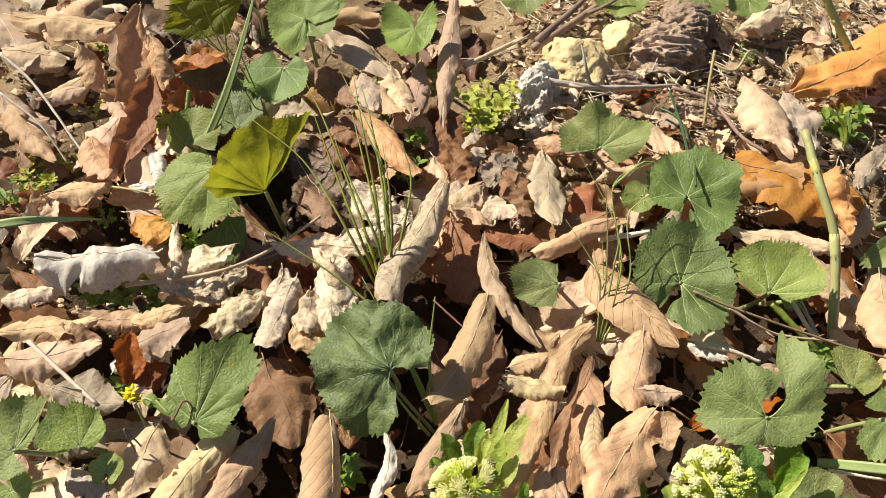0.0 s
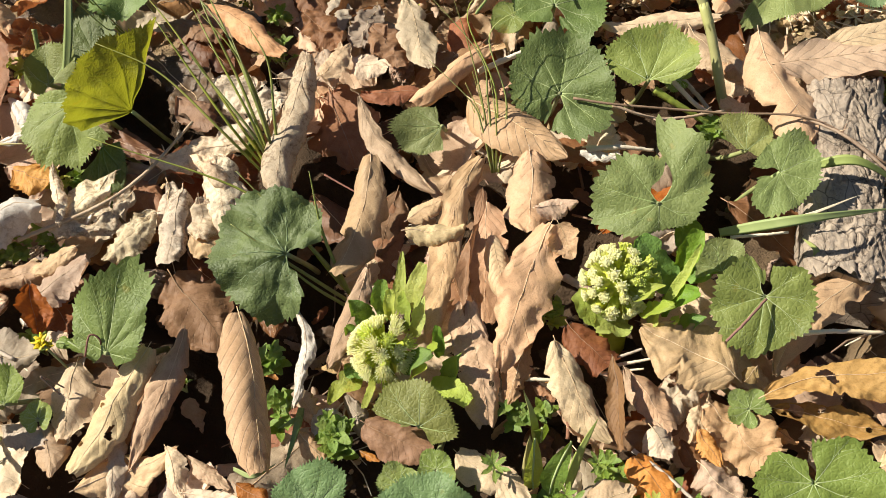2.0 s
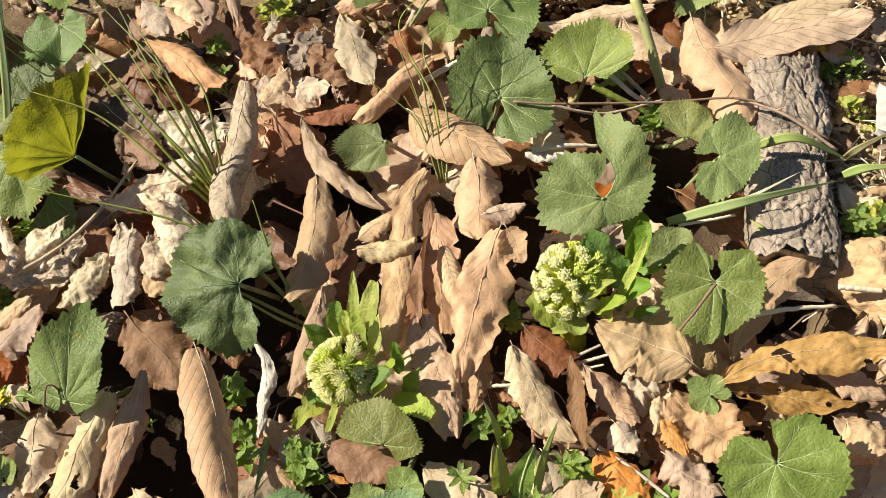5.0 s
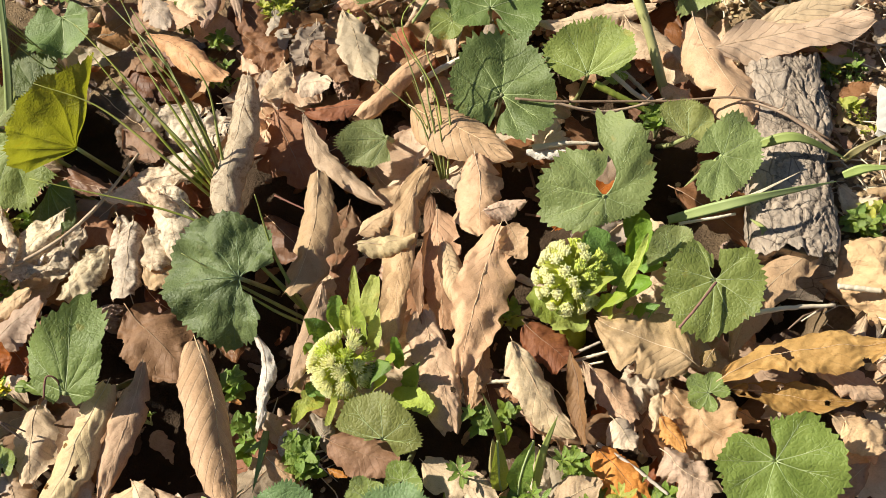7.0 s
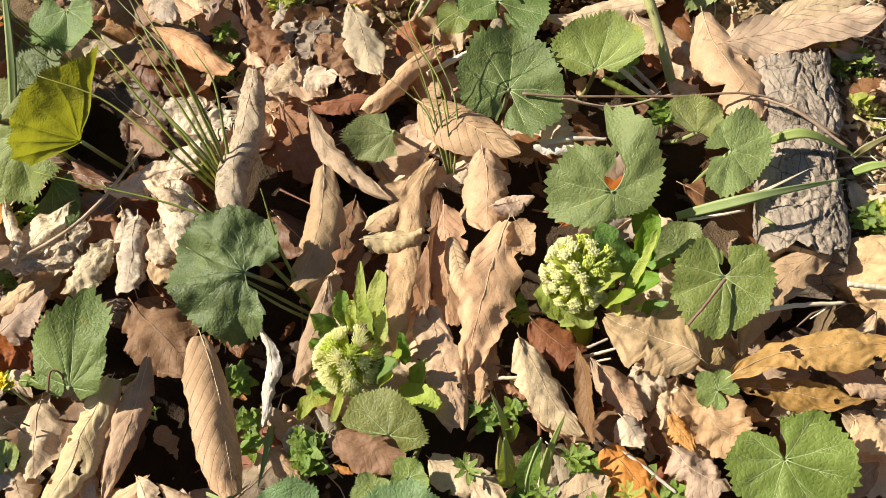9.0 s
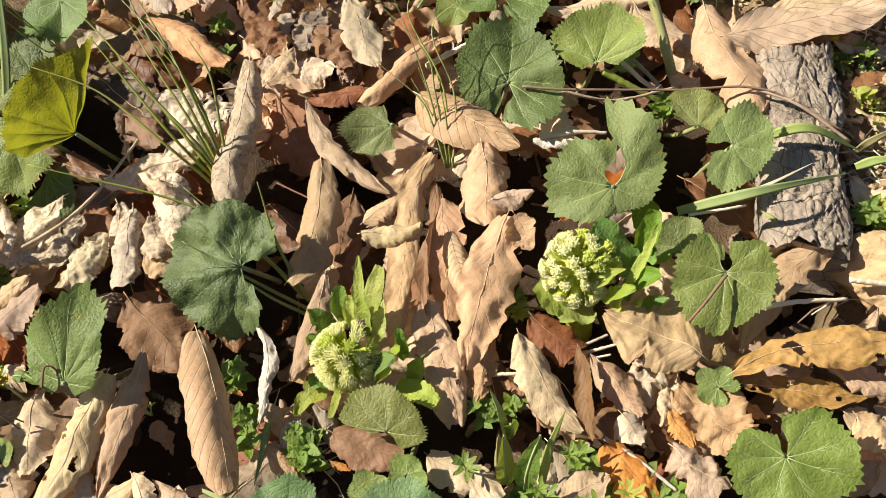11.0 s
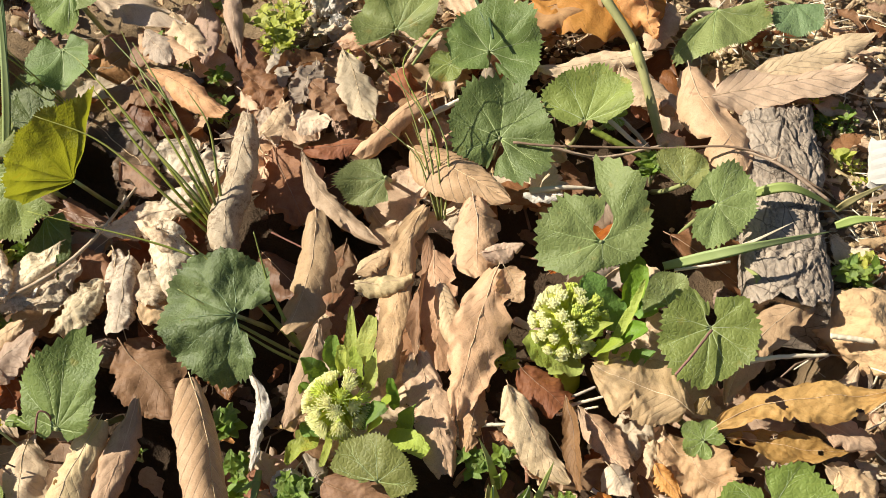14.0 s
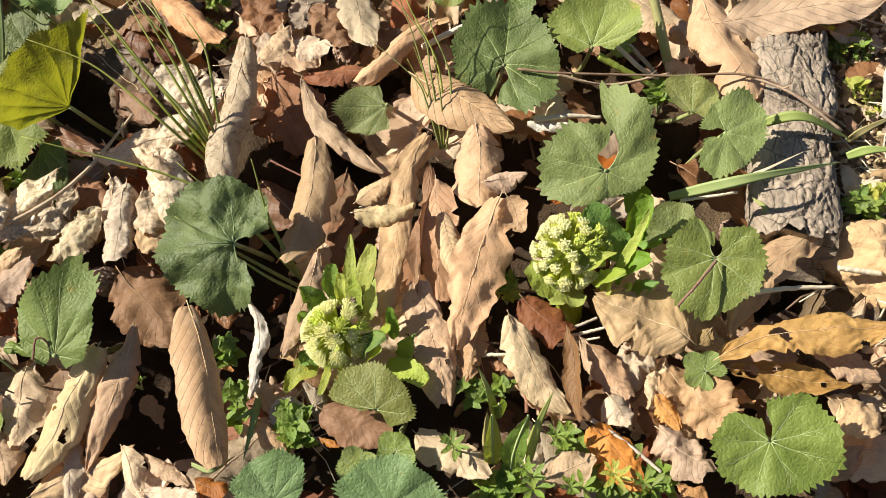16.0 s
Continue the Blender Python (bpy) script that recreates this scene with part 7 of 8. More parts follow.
weed((0.1418, 0.3170, -0.0180), 0.0060, 0.012, 2, WEED, 296, 'low green weed with small oval leaves', 5, 0.0050)
weed((0.0794, 0.2790, -0.0180), 0.0085, 0.022, 2, WEED, 297, 'low green weed with small oval leaves', 5, 0.0100)
weed((0.1566, 0.2708, -0.0180), 0.0098, 0.022, 2, WEED, 298, 'low green weed with small oval leaves', 5, 0.0110)
weed((0.1786, 0.2446, -0.0180), 0.0150, 0.024, 3, WEED, 299, 'low green weed with small oval leaves', 6, 0.0160)
weed((0.1084, 0.2507, -0.0180), 0.0124, 0.020, 3, WEED, 300, 'low green weed with small oval leaves', 5, 0.0150)
weed((-0.0539, 0.3300, -0.0180), 0.0082, 0.016, 1, WEED, 301, 'low green weed with small oval leaves', 4, 0.0120)
weed((0.2013, 0.2380, -0.0180), 0.0096, 0.020, 2, WEED, 302, 'low green weed with small oval leaves', 5, 0.0140)
weed((-0.0165, 0.3082, -0.0180), 0.0088, 0.020, 2, WEED, 303, 'low green weed with small oval leaves', 5, 0.0120)

dead_leaf((-0.1277, 0.5256, 0.0220), (-0.1353, 0.4598, 0.0140), 0.0357, 2.6, 'mottled', crumple=0.08, shape='oblong', wild=0.75, seed=600)
dead_leaf((-0.1043, 0.5507, 0.0220), (-0.0912, 0.4810, 0.0160), 0.0365, 2.2, 'mottled', crumple=0.09, shape='oblong', wild=0.75, seed=601)
dead_leaf((-0.1474, 0.5063, 0.0180), (-0.1835, 0.4711, 0.0140), 0.0333, 1.6, 'mottled', crumple=0.10, hole=0.03, wild=0.75, seed=602)
dead_leaf((-0.1824, 0.5463, 0.0200), (-0.2236, 0.5035, 0.0180), 0.0335, 1.8, 'mottled', crumple=0.08, wild=0.75, seed=603)
dead_leaf((-0.0696, 0.5818, 0.0200), (-0.1025, 0.5681, 0.0180), 0.0288, 1.6, 'mottled', crumple=0.10, wild=0.75, seed=604)
dead_leaf((-0.1207, 0.4830, 0.0120), (-0.0912, 0.4620, 0.0100), 0.0240, 1.4, 'tan', crumple=0.08, wild=0.75, seed=605)
dead_leaf((-0.2036, 0.4783, 0.0180), (-0.2369, 0.4625, 0.0160), 0.0282, 1.6, 'tan', crumple=0.06, wild=0.75, seed=606)
dead_leaf((0.3145, 0.3037, 0.0140), (0.3482, 0.2735, 0.0120), 0.0271, 1.2, 'tan', crumple=0.06, wild=0.75, seed=607)
dead_leaf((0.3212, 0.2649, 0.0100), (0.3342, 0.2401, 0.0100), 0.0311, 1.2, 'tan', crumple=0.06, wild=0.75, seed=608)
dead_leaf((0.1797, 0.3293, 0.0140), (0.1989, 0.2909, 0.0100), 0.0227, 1.3, 'pink', crumple=0.05, wild=0.75, seed=609)
dead_leaf((0.1847, 0.2922, 0.0140), (0.1935, 0.2722, 0.0120), 0.0267, 2.4, 'pale', crumple=0.03, shape='ovate', wild=0.75, seed=610)
dead_leaf((0.0668, 0.4547, 0.0100), (0.0569, 0.4284, 0.0080), 0.0225, 1.4, 'pink', crumple=0.06, wild=0.75, seed=611)
dead_leaf((-0.0204, 0.6216, 0.0240), (0.0050, 0.6568, 0.0220), 0.0274, 1.6, 'tan', crumple=0.06, shape='ovate', wild=0.75, seed=612)
dead_leaf((-0.0354, 0.7175, 0.0100), (-0.0070, 0.6728, 0.0100), 0.0356, 1.0, 'brown', crumple=0.14, wild=0.75, seed=613)
dead_leaf((0.0248, 0.6903, 0.0120), (0.0447, 0.6353, 0.0120), 0.0343, 1.0, 'brown', crumple=0.16, wild=0.75, seed=614)
dead_leaf((-0.3751, 0.7314, 0.0500), (-0.3451, 0.7061, 0.0200), 0.0339, 1.8, 'pink', crumple=0.03, wild=0.75, seed=615)
dead_leaf((-0.4681, 0.7857, 0.0300), (-0.3687, 0.7956, 0.0300), 0.0482, 2.4, 'tan', crumple=0.02, shape='oblong', wild=0.75, seed=616)
dead_leaf((-0.4582, 0.7458, 0.0200), (-0.4026, 0.7499, 0.0200), 0.0498, 1.4, 'tan', crumple=0.02, shape='oblong', wild=0.75, seed=617)
dead_leaf((-0.3642, 0.7145, 0.0200), (-0.4057, 0.6879, 0.0200), 0.0294, 2.0, 'tan', crumple=0.03, wild=0.75, seed=618)
dead_leaf((-0.3447, 0.7921, 0.0550), (-0.3166, 0.6790, 0.0300), 0.0390, -1.2, 'pink', tilt=8, crumple=0.02, label='pinkish brown dry leaf leaning up, curled', wild=0.75, seed=619)
dead_leaf((-0.2971, 0.7023, 0.0500), (-0.2993, 0.6041, 0.0200), 0.0339, -1.8, 'rust', tilt=-12, crumple=0.02, bend=0.04, label='rust-red dry leaf standing on edge, curled', wild=0.75, seed=621)
dead_leaf((-0.2980, 0.7426, 0.0300), (-0.2542, 0.7758, 0.0300), 0.0288, -1.2, 'orange', crumple=0.06, wave=0.1, wild=0.75, seed=622)
dead_leaf((-0.3347, 0.6420, 0.0250), (-0.3035, 0.5962, 0.0200), 0.0377, 1.6, 'pink', crumple=0.03, wild=0.75, seed=623)
dead_leaf((-0.2678, 0.5633, 0.0200), (-0.2339, 0.5447, 0.0200), 0.0331, 1.2, 'orange', crumple=0.06, wild=0.75, seed=620)
dead_leaf((-0.1764, 0.7621, 0.0000), (-0.1316, 0.7927, 0.0000), 0.0418, 1.2, 'brown', crumple=0.05, wild=0.75, seed=624)
dead_leaf((-0.1653, 0.7354, 0.0040), (-0.1096, 0.7069, 0.0040), 0.0340, 1.4, 'brown', crumple=0.06, wild=0.75, seed=625)
dead_leaf((-0.1362, 0.8026, 0.0100), (-0.0922, 0.7494, 0.0100), 0.0389, 1.6, 'tan', crumple=0.05, wild=0.75, seed=626)
dead_leaf((-0.0407, 0.7687, 0.0040), (-0.0164, 0.7186, 0.0040), 0.0381, 1.2, 'brown', crumple=0.08, wild=0.75, seed=627)
dead_leaf((-0.1744, 0.8079, 0.0040), (-0.1141, 0.7580, 0.0040), 0.0404, 1.4, 'brown', crumple=0.06, wild=0.75, seed=628)
dead_leaf((-0.1526, 0.7329, 0.0000), (-0.1041, 0.6752, 0.0000), 0.0430, 1.2, 'damp_red', crumple=0.06, wild=0.75, seed=629)
dead_leaf((-0.1010, 0.8086, 0.0160), (-0.0726, 0.7335, 0.0140), 0.0336, 1.6, 'tan', crumple=0.04, wild=0.75, seed=630)
dead_leaf((-0.1259, 0.7906, 0.0180), (-0.1032, 0.7410, 0.0160), 0.0288, 1.4, 'grey', crumple=0.04, wild=0.75, seed=631)
dead_leaf((-0.4043, 0.6416, 0.0060), (-0.3529, 0.6153, 0.0060), 0.0385, 1.4, 'brown', crumple=0.06, wild=0.75, seed=632)
dead_leaf((-0.4340, 0.6814, 0.0200), (-0.3670, 0.6332, 0.0200), 0.0402, 2.0, 'tan', crumple=0.04, wild=0.75, seed=633)
dead_leaf((-0.2965, 0.4323, 0.0120), (-0.2513, 0.4444, 0.0140), 0.0303, 1.0, 'brown', crumple=0.05, tilt=25, wild=0.75, seed=634)
dead_leaf((-0.2268, 0.4417, 0.0300), (-0.2215, 0.4060, 0.0200), 0.0265, -1.8, 'rust', crumple=0.04, tilt=-25, wild=0.75, seed=635)
weed((-0.0620, 0.7336, -0.0180), 0.0120, 0.024, 2, WEED, 640, 'low green weed with small oval leaves', 5, 0.0110)
weed((-0.0671, 0.6876, -0.0180), 0.0120, 0.024, 2, WEED, 641, 'low green weed with small oval leaves', 5, 0.0120)
weed((-0.0049, 0.7560, -0.0180), 0.0160, 0.024, 2, WEED_LIME, 642, 'low yellow-green weed with small oval leaves', 7, 0.0090)
weed((-0.2375, 0.5066, -0.0180), 0.0120, 0.024, 2, WEED, 643, 'low green weed with small oval leaves', 5, 0.0100)
weed((-0.2375, 0.5605, -0.0180), 0.0100, 0.024, 2, WEED_LIME, 644, 'low yellow-green weed with small oval leaves', 5, 0.0090)
weed((0.4362, 0.5865, -0.0180), 0.0100, 0.024, 1, WEED_LIME, 645, 'low yellow-green weed with small oval leaves', 4, 0.0130)
weed((0.4294, 0.5576, -0.0180), 0.0120, 0.024, 2, WEED_LIME, 646, 'low yellow-green weed with small oval leaves', 5, 0.0120)
weed((0.4480, 0.5511, -0.0180), 0.0080, 0.024, 1, WEED, 647, 'low green weed with small oval leaves', 4, 0.0100)
weed((0.4013, 0.4118, -0.0180), 0.0120, 0.024, 2, WEED_LIME, 648, 'low yellow-green weed with small oval leaves', 6, 0.0100)
weed((0.4272, 0.5096, -0.0180), 0.0090, 0.024, 1, WEED_LIME, 649, 'low yellow-green weed with small oval leaves', 4, 0.0120)
weed((-0.3716, 0.6035, -0.0180), 0.0220, 0.024, 3, WEED_LIME, 650, 'low yellow-green weed with small oval leaves', 9, 0.0090)
weed((-0.3820, 0.5768, -0.0180), 0.0160, 0.024, 2, WEED, 651, 'low green weed with small oval leaves', 7, 0.0080)
weed((-0.3630, 0.6309, -0.0180), 0.0140, 0.024, 2, WEED_LIME, 652, 'low yellow-green weed with small oval leaves', 6, 0.0080)
weed((0.3611, 0.8510, -0.0180), 0.0160, 0.024, 2, WEED_LIME, 653, 'low yellow-green weed with small oval leaves', 6, 0.0140)
weed((-0.0564, 0.8260, -0.0180), 0.0080, 0.024, 1, WEED, 654, 'low green weed with small oval leaves', 4, 0.0100)
weed((0.0589, 0.7212, -0.0180), 0.0060, 0.024, 1, WEED_LIME, 655, 'low yellow-green weed with small oval leaves', 3, 0.0080)
weed((-0.0843, 0.5867, -0.0180), 0.0120, 0.024, 2, WEED, 656, 'low green weed with small oval leaves', 5, 0.0110)
weed((0.1370, 0.3921, -0.0180), 0.0080, 0.024, 1, WEED, 657, 'low green weed with small oval leaves', 4, 0.0100)
weed((-0.0575, 0.3761, -0.0180), 0.0100, 0.024, 2, WEED, 658, 'low green weed with small oval leaves', 5, 0.0120)
weed((-0.0152, 0.3206, -0.0180), 0.0100, 0.024, 2, WEED, 659, 'low green weed with small oval leaves', 6, 0.0100)

def whorl_weed(foot, top, whorls, material, seed):
    """A thin square stem with rings of six narrow leaves."""
    rnd = random.Random(seed)
    foot, top = Vector(foot), Vector(top)
    ob = thing("whorled_weed", foot, "young green weed with rings of narrow leaves up its stem", "weed", "low weeds")
    line = arc_points([foot, foot.lerp(top, 0.5) + Vector((0.003, 0, 0.004)), top], 9)
    stem = part("stem", tube(line, [0.0008] * 9, 4), PETIOLE, ob)
    v, f, _, _, _ = leaf_blade((0, 0, 0), (0.012, 0, 0.001), 0.0034, -0.5, 0.05, 5, 0, "obovate", 0.03, 0, 0, seed, 0, 0, 8, 4, 0.2)
    mesh = link_mesh("leaf", v, f, material)
    for k in range(whorls):
        p = line[8 - 3 * k] - foot
        size = 0.7 + 0.25 * k
        for j in range(6):
            piece = new("leaf", mesh)
            piece.parent = stem
            piece.matrix_basis = Matrix.LocRotScale(p, Euler((0, rnd.uniform(-0.7, -0.1), j * 1.047 + k * 0.5 + rnd.uniform(-0.15, 0.15))), (size, size, size))
    return ob


whorl_weed((0.0783, 0.2829, -0.0200), (0.0850, 0.2716, 0.0340), 3, WEED, 670)
whorl_weed((0.1541, 0.2740, -0.0200), (0.1466, 0.2673, 0.0300), 2, WEED, 671)
whorl_weed((0.1271, 0.2489, -0.0200), (0.1246, 0.2489, 0.0340), 3, WEED, 672)
whorl_weed((0.1633, 0.2427, -0.0200), (0.1481, 0.2354, 0.0300), 2, WEED, 673)
whorl_weed((0.1778, 0.2437, -0.0200), (0.1730, 0.2377, 0.0340), 3, WEED_LIME, 674)
whorl_weed((0.1986, 0.2347, -0.0200), (0.1894, 0.2305, 0.0300), 2, WEED, 675)


def broad_weed_leaf(base, tip, width, material, seed):
    ob = thing("broadleaf_weed", base, "single upright green weed leaf with a pale midrib", "weed", "low weeds")
    v, f, _, mid, _ = leaf_blade(base, tip, width, -0.9, 0.08, 15, 0.04, "ovate", 0.05, 0.0, 20, seed, 0, 0.0, 22, 8, 0.3)
    part("blade", (v, f), material, ob)
    part("midrib", tube(mid[::3], [0.0007] * len(mid[::3]), 5), VEIN, ob)
    return ob


broad_weed_leaf((0.1178, 0.2628, 0.0000), (0.1320, 0.2785, 0.0400), 0.0153, WEED, 304)
broad_weed_leaf((0.1079, 0.2667, 0.0000), (0.1102, 0.2825, 0.0400), 0.0119, WEED_LIME, 305)
broad_weed_leaf((0.1166, 0.2960, 0.0000), (0.1160, 0.2887, 0.0400), 0.0108, WEED, 306)
broad_weed_leaf((0.3493, 0.8056, 0.0000), (0.3257, 0.8077, 0.0400), 0.0144, WEED_LIME, 307)
broad_weed_leaf((0.3493, 0.8056, 0.0000), (0.3397, 0.8108, 0.0400), 0.0133, WEED, 308)
broad_weed_leaf((-0.1990, 0.3917, 0.0300), (-0.1860, 0.3873, 0.0300), 0.0091, WEED, 309)
broad_weed_leaf((-0.1785, 0.3819, 0.0300), (-0.1936, 0.3927, 0.0300), 0.0104, WEED, 310)
broad_weed_leaf((-0.1808, 0.4086, 0.0200), (-0.1743, 0.4170, 0.0300), 0.0085, WEED, 311)
stone((0.0903, 0.8972, -0.0102), (0.0549, 0.0477, 0.0360), 5, STONE, 'rough ochre-yellow stone lying in soil')
stone((0.1299, 0.9423, -0.0124), (0.0308, 0.0308, 0.0320), 8, STONE, 'small ochre-yellow stone on soil')
stone((0.0675, 0.8863, -0.0190), (0.0178, 0.0155, 0.0200), 11, STONE, 'small ochre-yellow stone on soil')
stone((0.4041, 1.0723, -0.0234), (0.0134, 0.0107, 0.0120), 15, STONE, 'small pale stone on soil')
stone((0.3897, 0.3646, -0.0135), (0.0327, 0.0423, 0.0300), 21, STONE_DULL, 'smooth tan stone beside the bark')
stone((0.4545, 0.5360, -0.0245), (0.0063, 0.0049, 0.0100), 16, STONE, 'small pale stone on soil')
stone((0.3583, 0.3236, -0.0245), (0.0052, 0.0041, 0.0100), 17, STONE, 'small pale stone on soil')
crumpled((0.0488, 0.8323, -0.0080), (0.0251, 0.0285, 0.0400), 1, WOOL, 'white felted ball of withered leaf', amount=0.50, turn=0.00)
crumpled((0.0511, 0.7873, -0.0190), (0.0132, 0.0143, 0.0200), 2, WOOL, 'white felted scrap of withered leaf', amount=0.50, turn=0.00)
crumpled((0.1818, 0.9307, -0.0080), (0.0512, 0.0439, 0.0400), 3, HUMUS, 'grey shrivelled clump of withered leaves', amount=0.50, turn=0.00)
crumpled((0.2059, 0.9780, -0.0052), (0.0377, 0.0566, 0.0450), 4, HUMUS, 'grey shrivelled clump of withered leaves', amount=0.50, turn=0.00)
crumpled((0.1353, 0.8717, -0.0168), (0.0351, 0.0211, 0.0240), 5, HUMUS, 'grey shrivelled clump of withered leaves', amount=0.50, turn=0.00)
crumpled((0.2123, 0.8372, -0.0179), (0.0365, 0.0251, 0.0220), 6, HUMUS, 'dark shrivelled clump of withered leaves', amount=0.50, turn=0.00)
crumpled((0.0297, 0.7000, -0.0201), (0.0227, 0.0248, 0.0180), 7, HUMUS, 'grey wrinkled withered leaf on soil', amount=0.50, turn=0.00)
crumpled((-0.0344, 0.7340, -0.0212), (0.0212, 0.0244, 0.0160), 8, HUMUS, 'brown wrinkled withered leaf', amount=0.50, turn=0.00)
crumpled((0.1092, 0.8138, -0.0190), (0.0281, 0.0169, 0.0200), 10, HUMUS, 'brown shrivelled clump on soil', amount=0.50, turn=0.00)
crumpled((0.0447, 0.6692, -0.0201), (0.0131, 0.0302, 0.0180), 13, HUMUS, 'grey wrinkled withered leaf on soil', amount=0.50, turn=0.00)
crumpled((-0.0227, 0.3309, -0.0190), (0.0135, 0.0135, 0.0200), 11, WOOL, 'pale tangled scrap of dry plant', amount=0.50, turn=0.00)
crumpled((0.0379, 0.3799, 0.0300), (0.0078, 0.0070, 0.0140), 15, HUMUS, 'rust-brown withered scrap beside a flower', amount=0.50, turn=0.00)
crumpled((-0.1543, 0.4636, -0.0190), (0.0152, 0.0093, 0.0200), 12, HUMUS, 'dark withered scrap on litter', amount=0.50, turn=0.00)
crumpled((0.3071, 0.4152, -0.0223), (0.0097, 0.0121, 0.0140), 14, HUMUS, 'rust-brown withered scrap on litter', amount=0.50, turn=0.00)
litter_bits("straw_nest", 46, 21, STRAW, (0.014, 0.032), (0.0004, 0.0009), (-0.047, -0.013, 0.318, 0.350), "pale tangled dry straw in the litter", 0.022)


def bark_piece(head, foot, width):
    """A thick slab of grey bark: plates between deep cracks, broken edges."""
    a, b = Vector(head), Vector(foot)
    axis, length = (b - a).normalized(), (b - a).length
    side = Vector((0, 0, 1)).cross(axis).normalized()
    rows, cols = 150, 72
    verts = []
    for i in range(rows):
        s = i / (rows - 1)
        for j in range(cols):
            q = math.pi * (j / (cols - 1))
            u = -math.cos(q)
            edge = 1 + 0.20 * rough((s * 3, u * 0.5, 0), 1.6, 4) + 0.07 * rough((s * 3, u, 0), 9, 5)
            end = 0.07 * rough((u, 0, s), 1.8, 7) + 0.02 * rough((u, 0, s), 9, 8)
            h = 0.024 * math.sin(q) ** 0.32
            p = (s * length * 60, u * width * 42, 0)
            d, _ = noise.voronoi(Vector((p[0] * 0.45 + 0.5 * rough(p, 0.8, 3), p[1] * 0.9 + 0.5 * rough(p, 0.8, 6), 1.7)))
            crack = min(1.0, (d[1] - d[0]) / 0.07)
            d, _ = noise.voronoi(Vector((p[0] * 1.6 + 0.6 * rough(p, 1.5, 3), p[1] * 3.0 + 0.6 * rough(p, 1.5, 6), 5.2)))
            split = min(1.0, (d[1] - d[0]) / 0.15)
            right = max(0.0, min(1.0, u * 0.5 + 0.55))
            h -= math.sin(q) * ((1 - crack) * 0.0030 * (0.5 + right) + (1 - split) * 0.0026 * right ** 3)
            h += math.sin(q) * (0.0022 * rough(p, 0.7, 9) + 0.0011 * rough(p, 3.5, 10))
            verts.append(a + axis * (length * (s + end)) + side * (u * width / 2 * edge) + Vector((0, 0, h - 0.014)))
    base = len(verts)
    faces = grid_faces(rows, cols)
    for i in range(rows):
        for j in (0, cols - 1):
            v = verts[i * cols + j]
            verts.append(Vector((v.x, v.y, -0.036)))
    for i in range(rows - 1):
        k = base + 2 * i
        faces.append((i * cols, (i + 1) * cols, k + 2, k))
        faces.append((i * cols + cols - 1, k + 1, k + 3, (i + 1) * cols + cols - 1))
    faces.append(tuple(range(cols)) + (base + 1, base))
    faces.append(tuple(range((rows - 1) * cols, rows * cols))[::-1] + (base + 2 * rows - 2, base + 2 * rows - 1))
    ob = thing("bark_piece", a.lerp(b, 0.5), "grey cracked piece of bark lying on the soil", "bark")
    part("slab", (verts, faces), BARK, ob)
    rnd = random.Random(12)
    for k in range(12):
        s, u = rnd.uniform(0.06, 0.95), rnd.uniform(0.45, 0.95)
        c = a + axis * (length * s) + side * (u * width / 2) + Vector((0, 0, 0.004 - 0.01 * (u > 0.8)))
        d = (axis + side * rnd.uniform(-0.3, 0.3)) * rnd.uniform(0.008, 0.018)
        v, f, _, _, _ = leaf_blade(c - d, c + d, rnd.uniform(0.006, 0.011), 1.2, 0.05, 20, 0, "oblong", 0.05, 0.1, rnd.uniform(-30, 10), k + 3, 0, 0, 12, 6)
        part("flake", (v, f), BARK, ob)
    return ob


bark_piece((0.3927, 0.5607, 0.0120), (0.3348, 0.3816, 0.0120), 0.0591)


def white_chip(head, foot, width):
    """A flat, weathered piece of white wood with chipped ends."""
    a, b = Vector(head), Vector(foot)
    axis, length = (b - a).normalized(), (b - a).length
    side = Vector((0, 0, 1)).cross(axis).normalized()
    up = axis.cross(side)
    verts, ring = [], ((-1, -1), (-0.6, -1), (0, -1), (0.6, -1), (1, -1), (1, 1), (0.6, 1), (0, 1), (-0.6, 1), (-1, 1))
    rows = 14
    for i in range(rows):
        for k, (u, h) in enumerate(ring):
            s = i / (rows - 1) + (0.05 * math.sin(9 * u) if i in (0, rows - 1) else 0)
            verts.append(a + axis * (length * s) + side * (u * width / 2 * (1 + 0.03 * math.sin(i * 1.7 + u))) + up * (h * 0.0035 + 0.0006 * math.sin(i * 2.1 + 3 * u)))
    faces = grid_faces(rows, len(ring), True) + [tuple(range(10))[::-1], tuple(range((rows - 1) * 10, rows * 10))]
    return tagged(new("white_chip", link_mesh("white_chip", verts, faces, WHITE, None, False)), "flat chip of white weathered wood on the soil", "wood chip")


white_chip((0.4622, 0.5118, 0.0080), (0.4432, 0.4702, 0.0080), 0.0221)


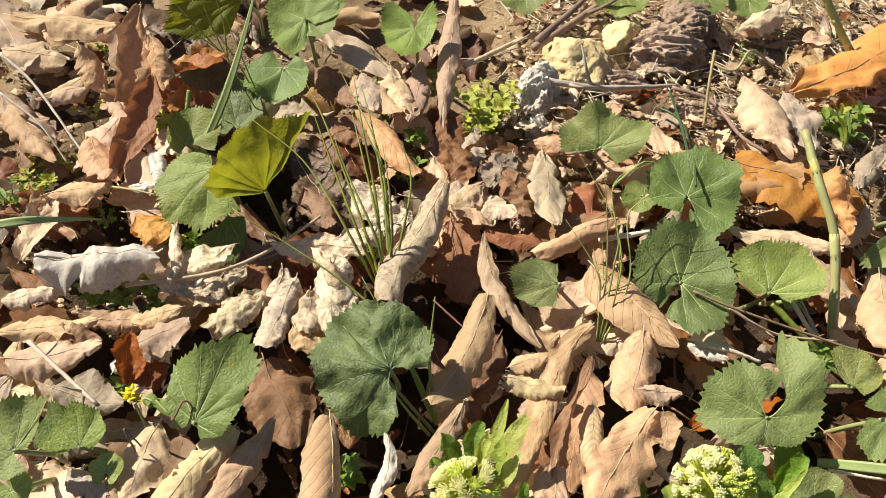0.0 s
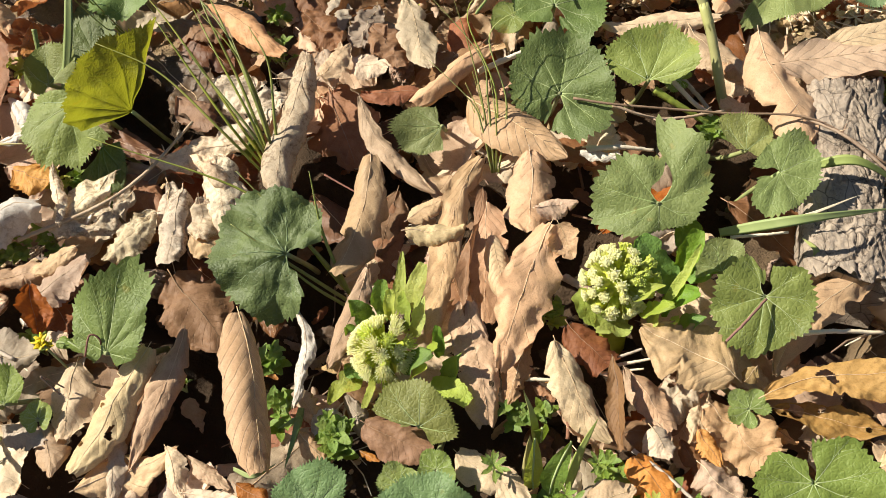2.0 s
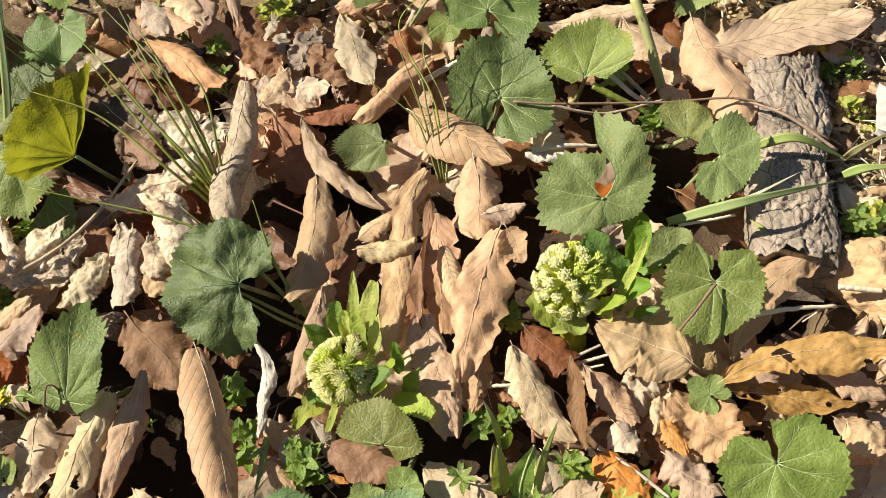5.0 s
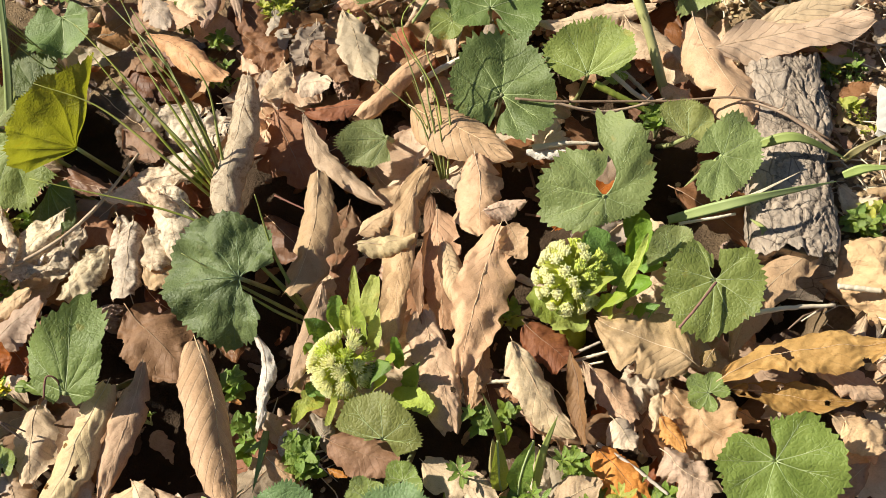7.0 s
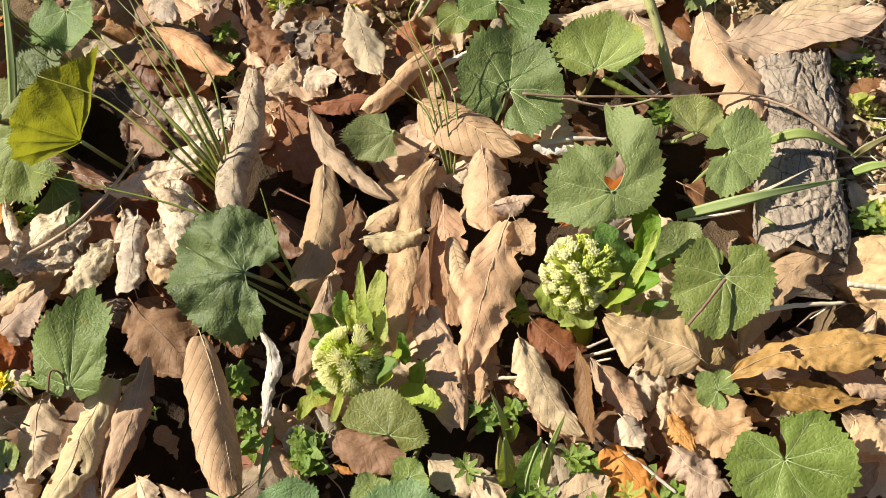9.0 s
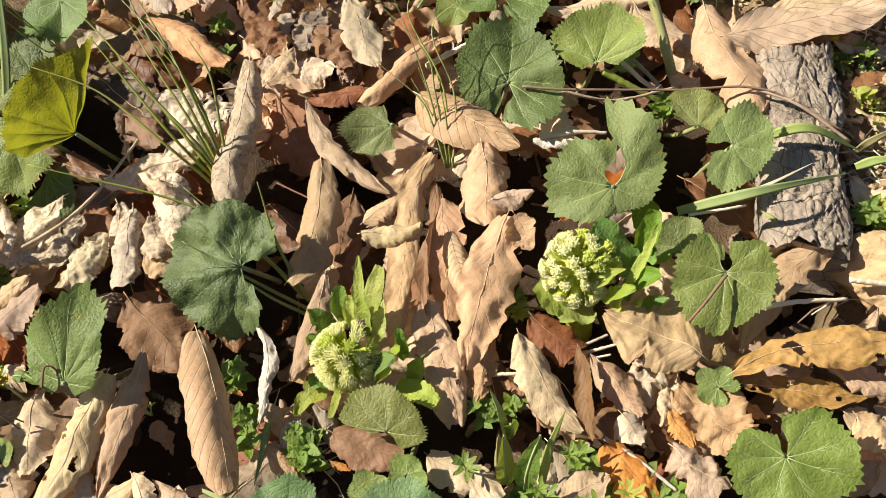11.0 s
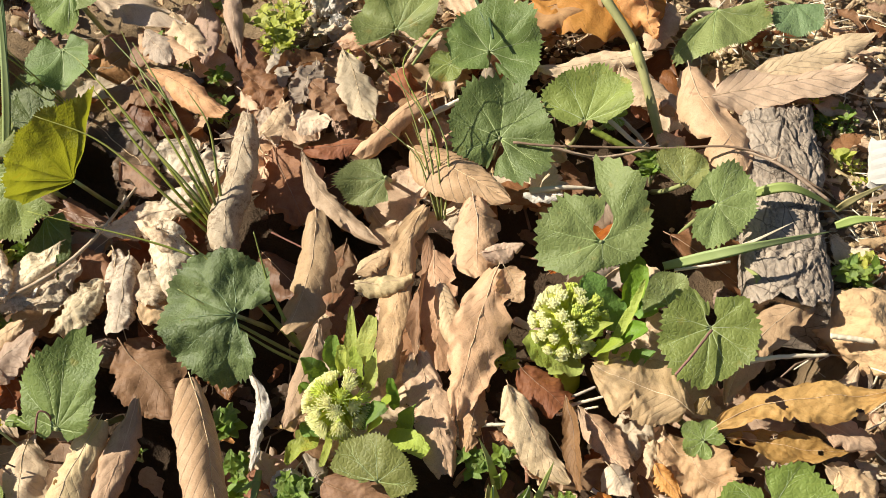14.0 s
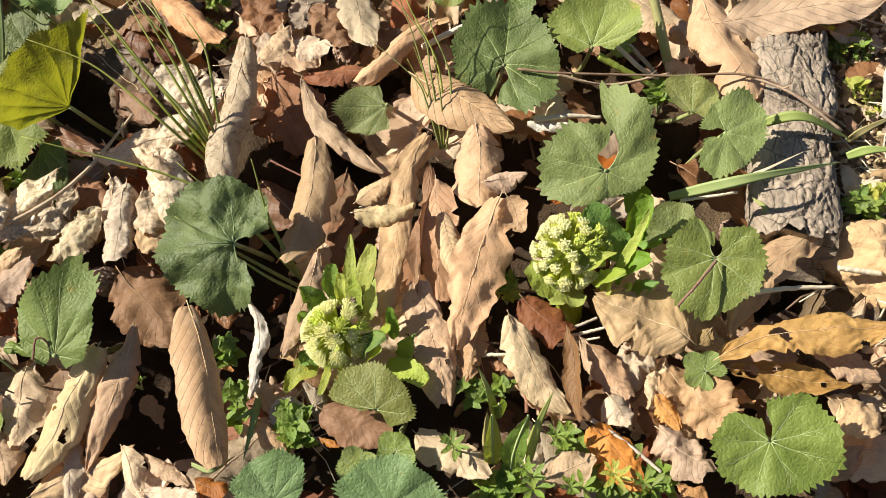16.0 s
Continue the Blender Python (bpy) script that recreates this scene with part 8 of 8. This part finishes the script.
def yellow_flower(place):
    """A tiny cluster of yellow blossoms on a thin stalk."""
    c = Vector(place)
    foot = Vector((c.x + 0.015, c.y - 0.01, -0.03))
    ob = thing("yellow_flower", foot, "tiny yellow blossoms on a thin green stalk", "flower")
    part("stalk", tube(arc_points([foot, foot.lerp(c, 0.6), c], 8), [0.0009] * 8, 5), PETIOLE, ob)
    rnd = random.Random(3)
    for k in range(4):
        d = Vector((rnd.uniform(-1, 1), rnd.uniform(-1, 1), rnd.uniform(-0.5, 1))) * 0.0055
        petals = []
        for j in range(5):
            a = j * 1.2566 + k
            petals.append(tube([c + d, c + d + Vector((math.cos(a), math.sin(a), 0.3)) * 0.002, c + d + Vector((math.cos(a), math.sin(a), 0.5)) * 0.0045], [0.0005, 0.0015, 0.0006], 6, 0.4))
        part("blossom", merge(petals), PETAL, ob)


yellow_flower((-0.2013, 0.3833, 0.0400))
dead_leaf((0.3173, 0.7229, 0.0450), (0.3233, 0.6570, 0.0200), 0.0481, 3.60, 'orange', twist=160, crumple=0.1, label='twisted orange dry leaf wrapped round a plant stem', wave=0.06, seed=312)


def filling_leaves(count, seed):
    """Smaller curled leaves that fill the pile between the large ones."""
    rnd = random.Random(seed)
    made = 0
    while made < count:
        x, y = rnd.uniform(-0.36, 0.33), rnd.uniform(0.20, 0.80)
        if min(math.hypot(x - px, y - py) for px, py in HOLLOWS) < 0.045:
            continue
        a, reach = rnd.uniform(0, 6.283), rnd.uniform(0.018, 0.046)
        z = rnd.uniform(-0.028, 0.0)
        d = Vector((math.cos(a) * reach, math.sin(a) * reach, rnd.uniform(-0.012, 0.012)))
        c = Vector((x, y, z))
        dead_leaf(c - d, c + d, reach * rnd.uniform(0.8, 1.4), rnd.choice((-1.8, -1.0, 1.2, 1.8, 2.6)), rnd.choice(("tan", "tan", "pink", "pale", "grey", "brown", "rust")),
                  shape=rnd.choice(("lance", "ovate", "oblong")), crumple=rnd.choice((0.02, 0.05, 0.12)), wave=0.08, tilt=rnd.uniform(-25, 25), seed=seed + made)
        made += 1


filling_leaves(150, 400)

dead_leaf((0.1175, 0.3356, 0.0000), (0.1306, 0.3252, 0.0000), 0.0078, 2.52, 'orange', crumple=0.22, wave=0.2, label='small shrivelled orange scrap of dry leaf', seed=700)
dead_leaf((0.1244, 0.3394, 0.0000), (0.1336, 0.3321, 0.0000), 0.0055, 2.52, 'orange', crumple=0.22, wave=0.2, label='small shrivelled orange scrap of dry leaf', seed=701)
dead_leaf((0.0006, 0.3039, 0.0000), (0.0131, 0.2952, 0.0000), 0.0068, 2.52, 'orange', crumple=0.22, wave=0.2, label='small shrivelled orange scrap of dry leaf', seed=704)
dead_leaf((0.2622, 0.2890, 0.0000), (0.2756, 0.2777, 0.0000), 0.0089, 2.52, 'orange', crumple=0.22, wave=0.2, label='small shrivelled orange scrap of dry leaf', seed=705)
dead_leaf((0.2557, 0.2977, 0.0000), (0.2670, 0.2881, 0.0000), 0.0075, 2.52, 'orange', crumple=0.22, wave=0.2, label='small shrivelled orange scrap of dry leaf', seed=706)
dead_leaf((-0.0655, 0.3696, 0.0000), (-0.0546, 0.3618, 0.0000), 0.0056, 2.52, 'orange', crumple=0.22, wave=0.2, label='small shrivelled orange scrap of dry leaf', seed=707)
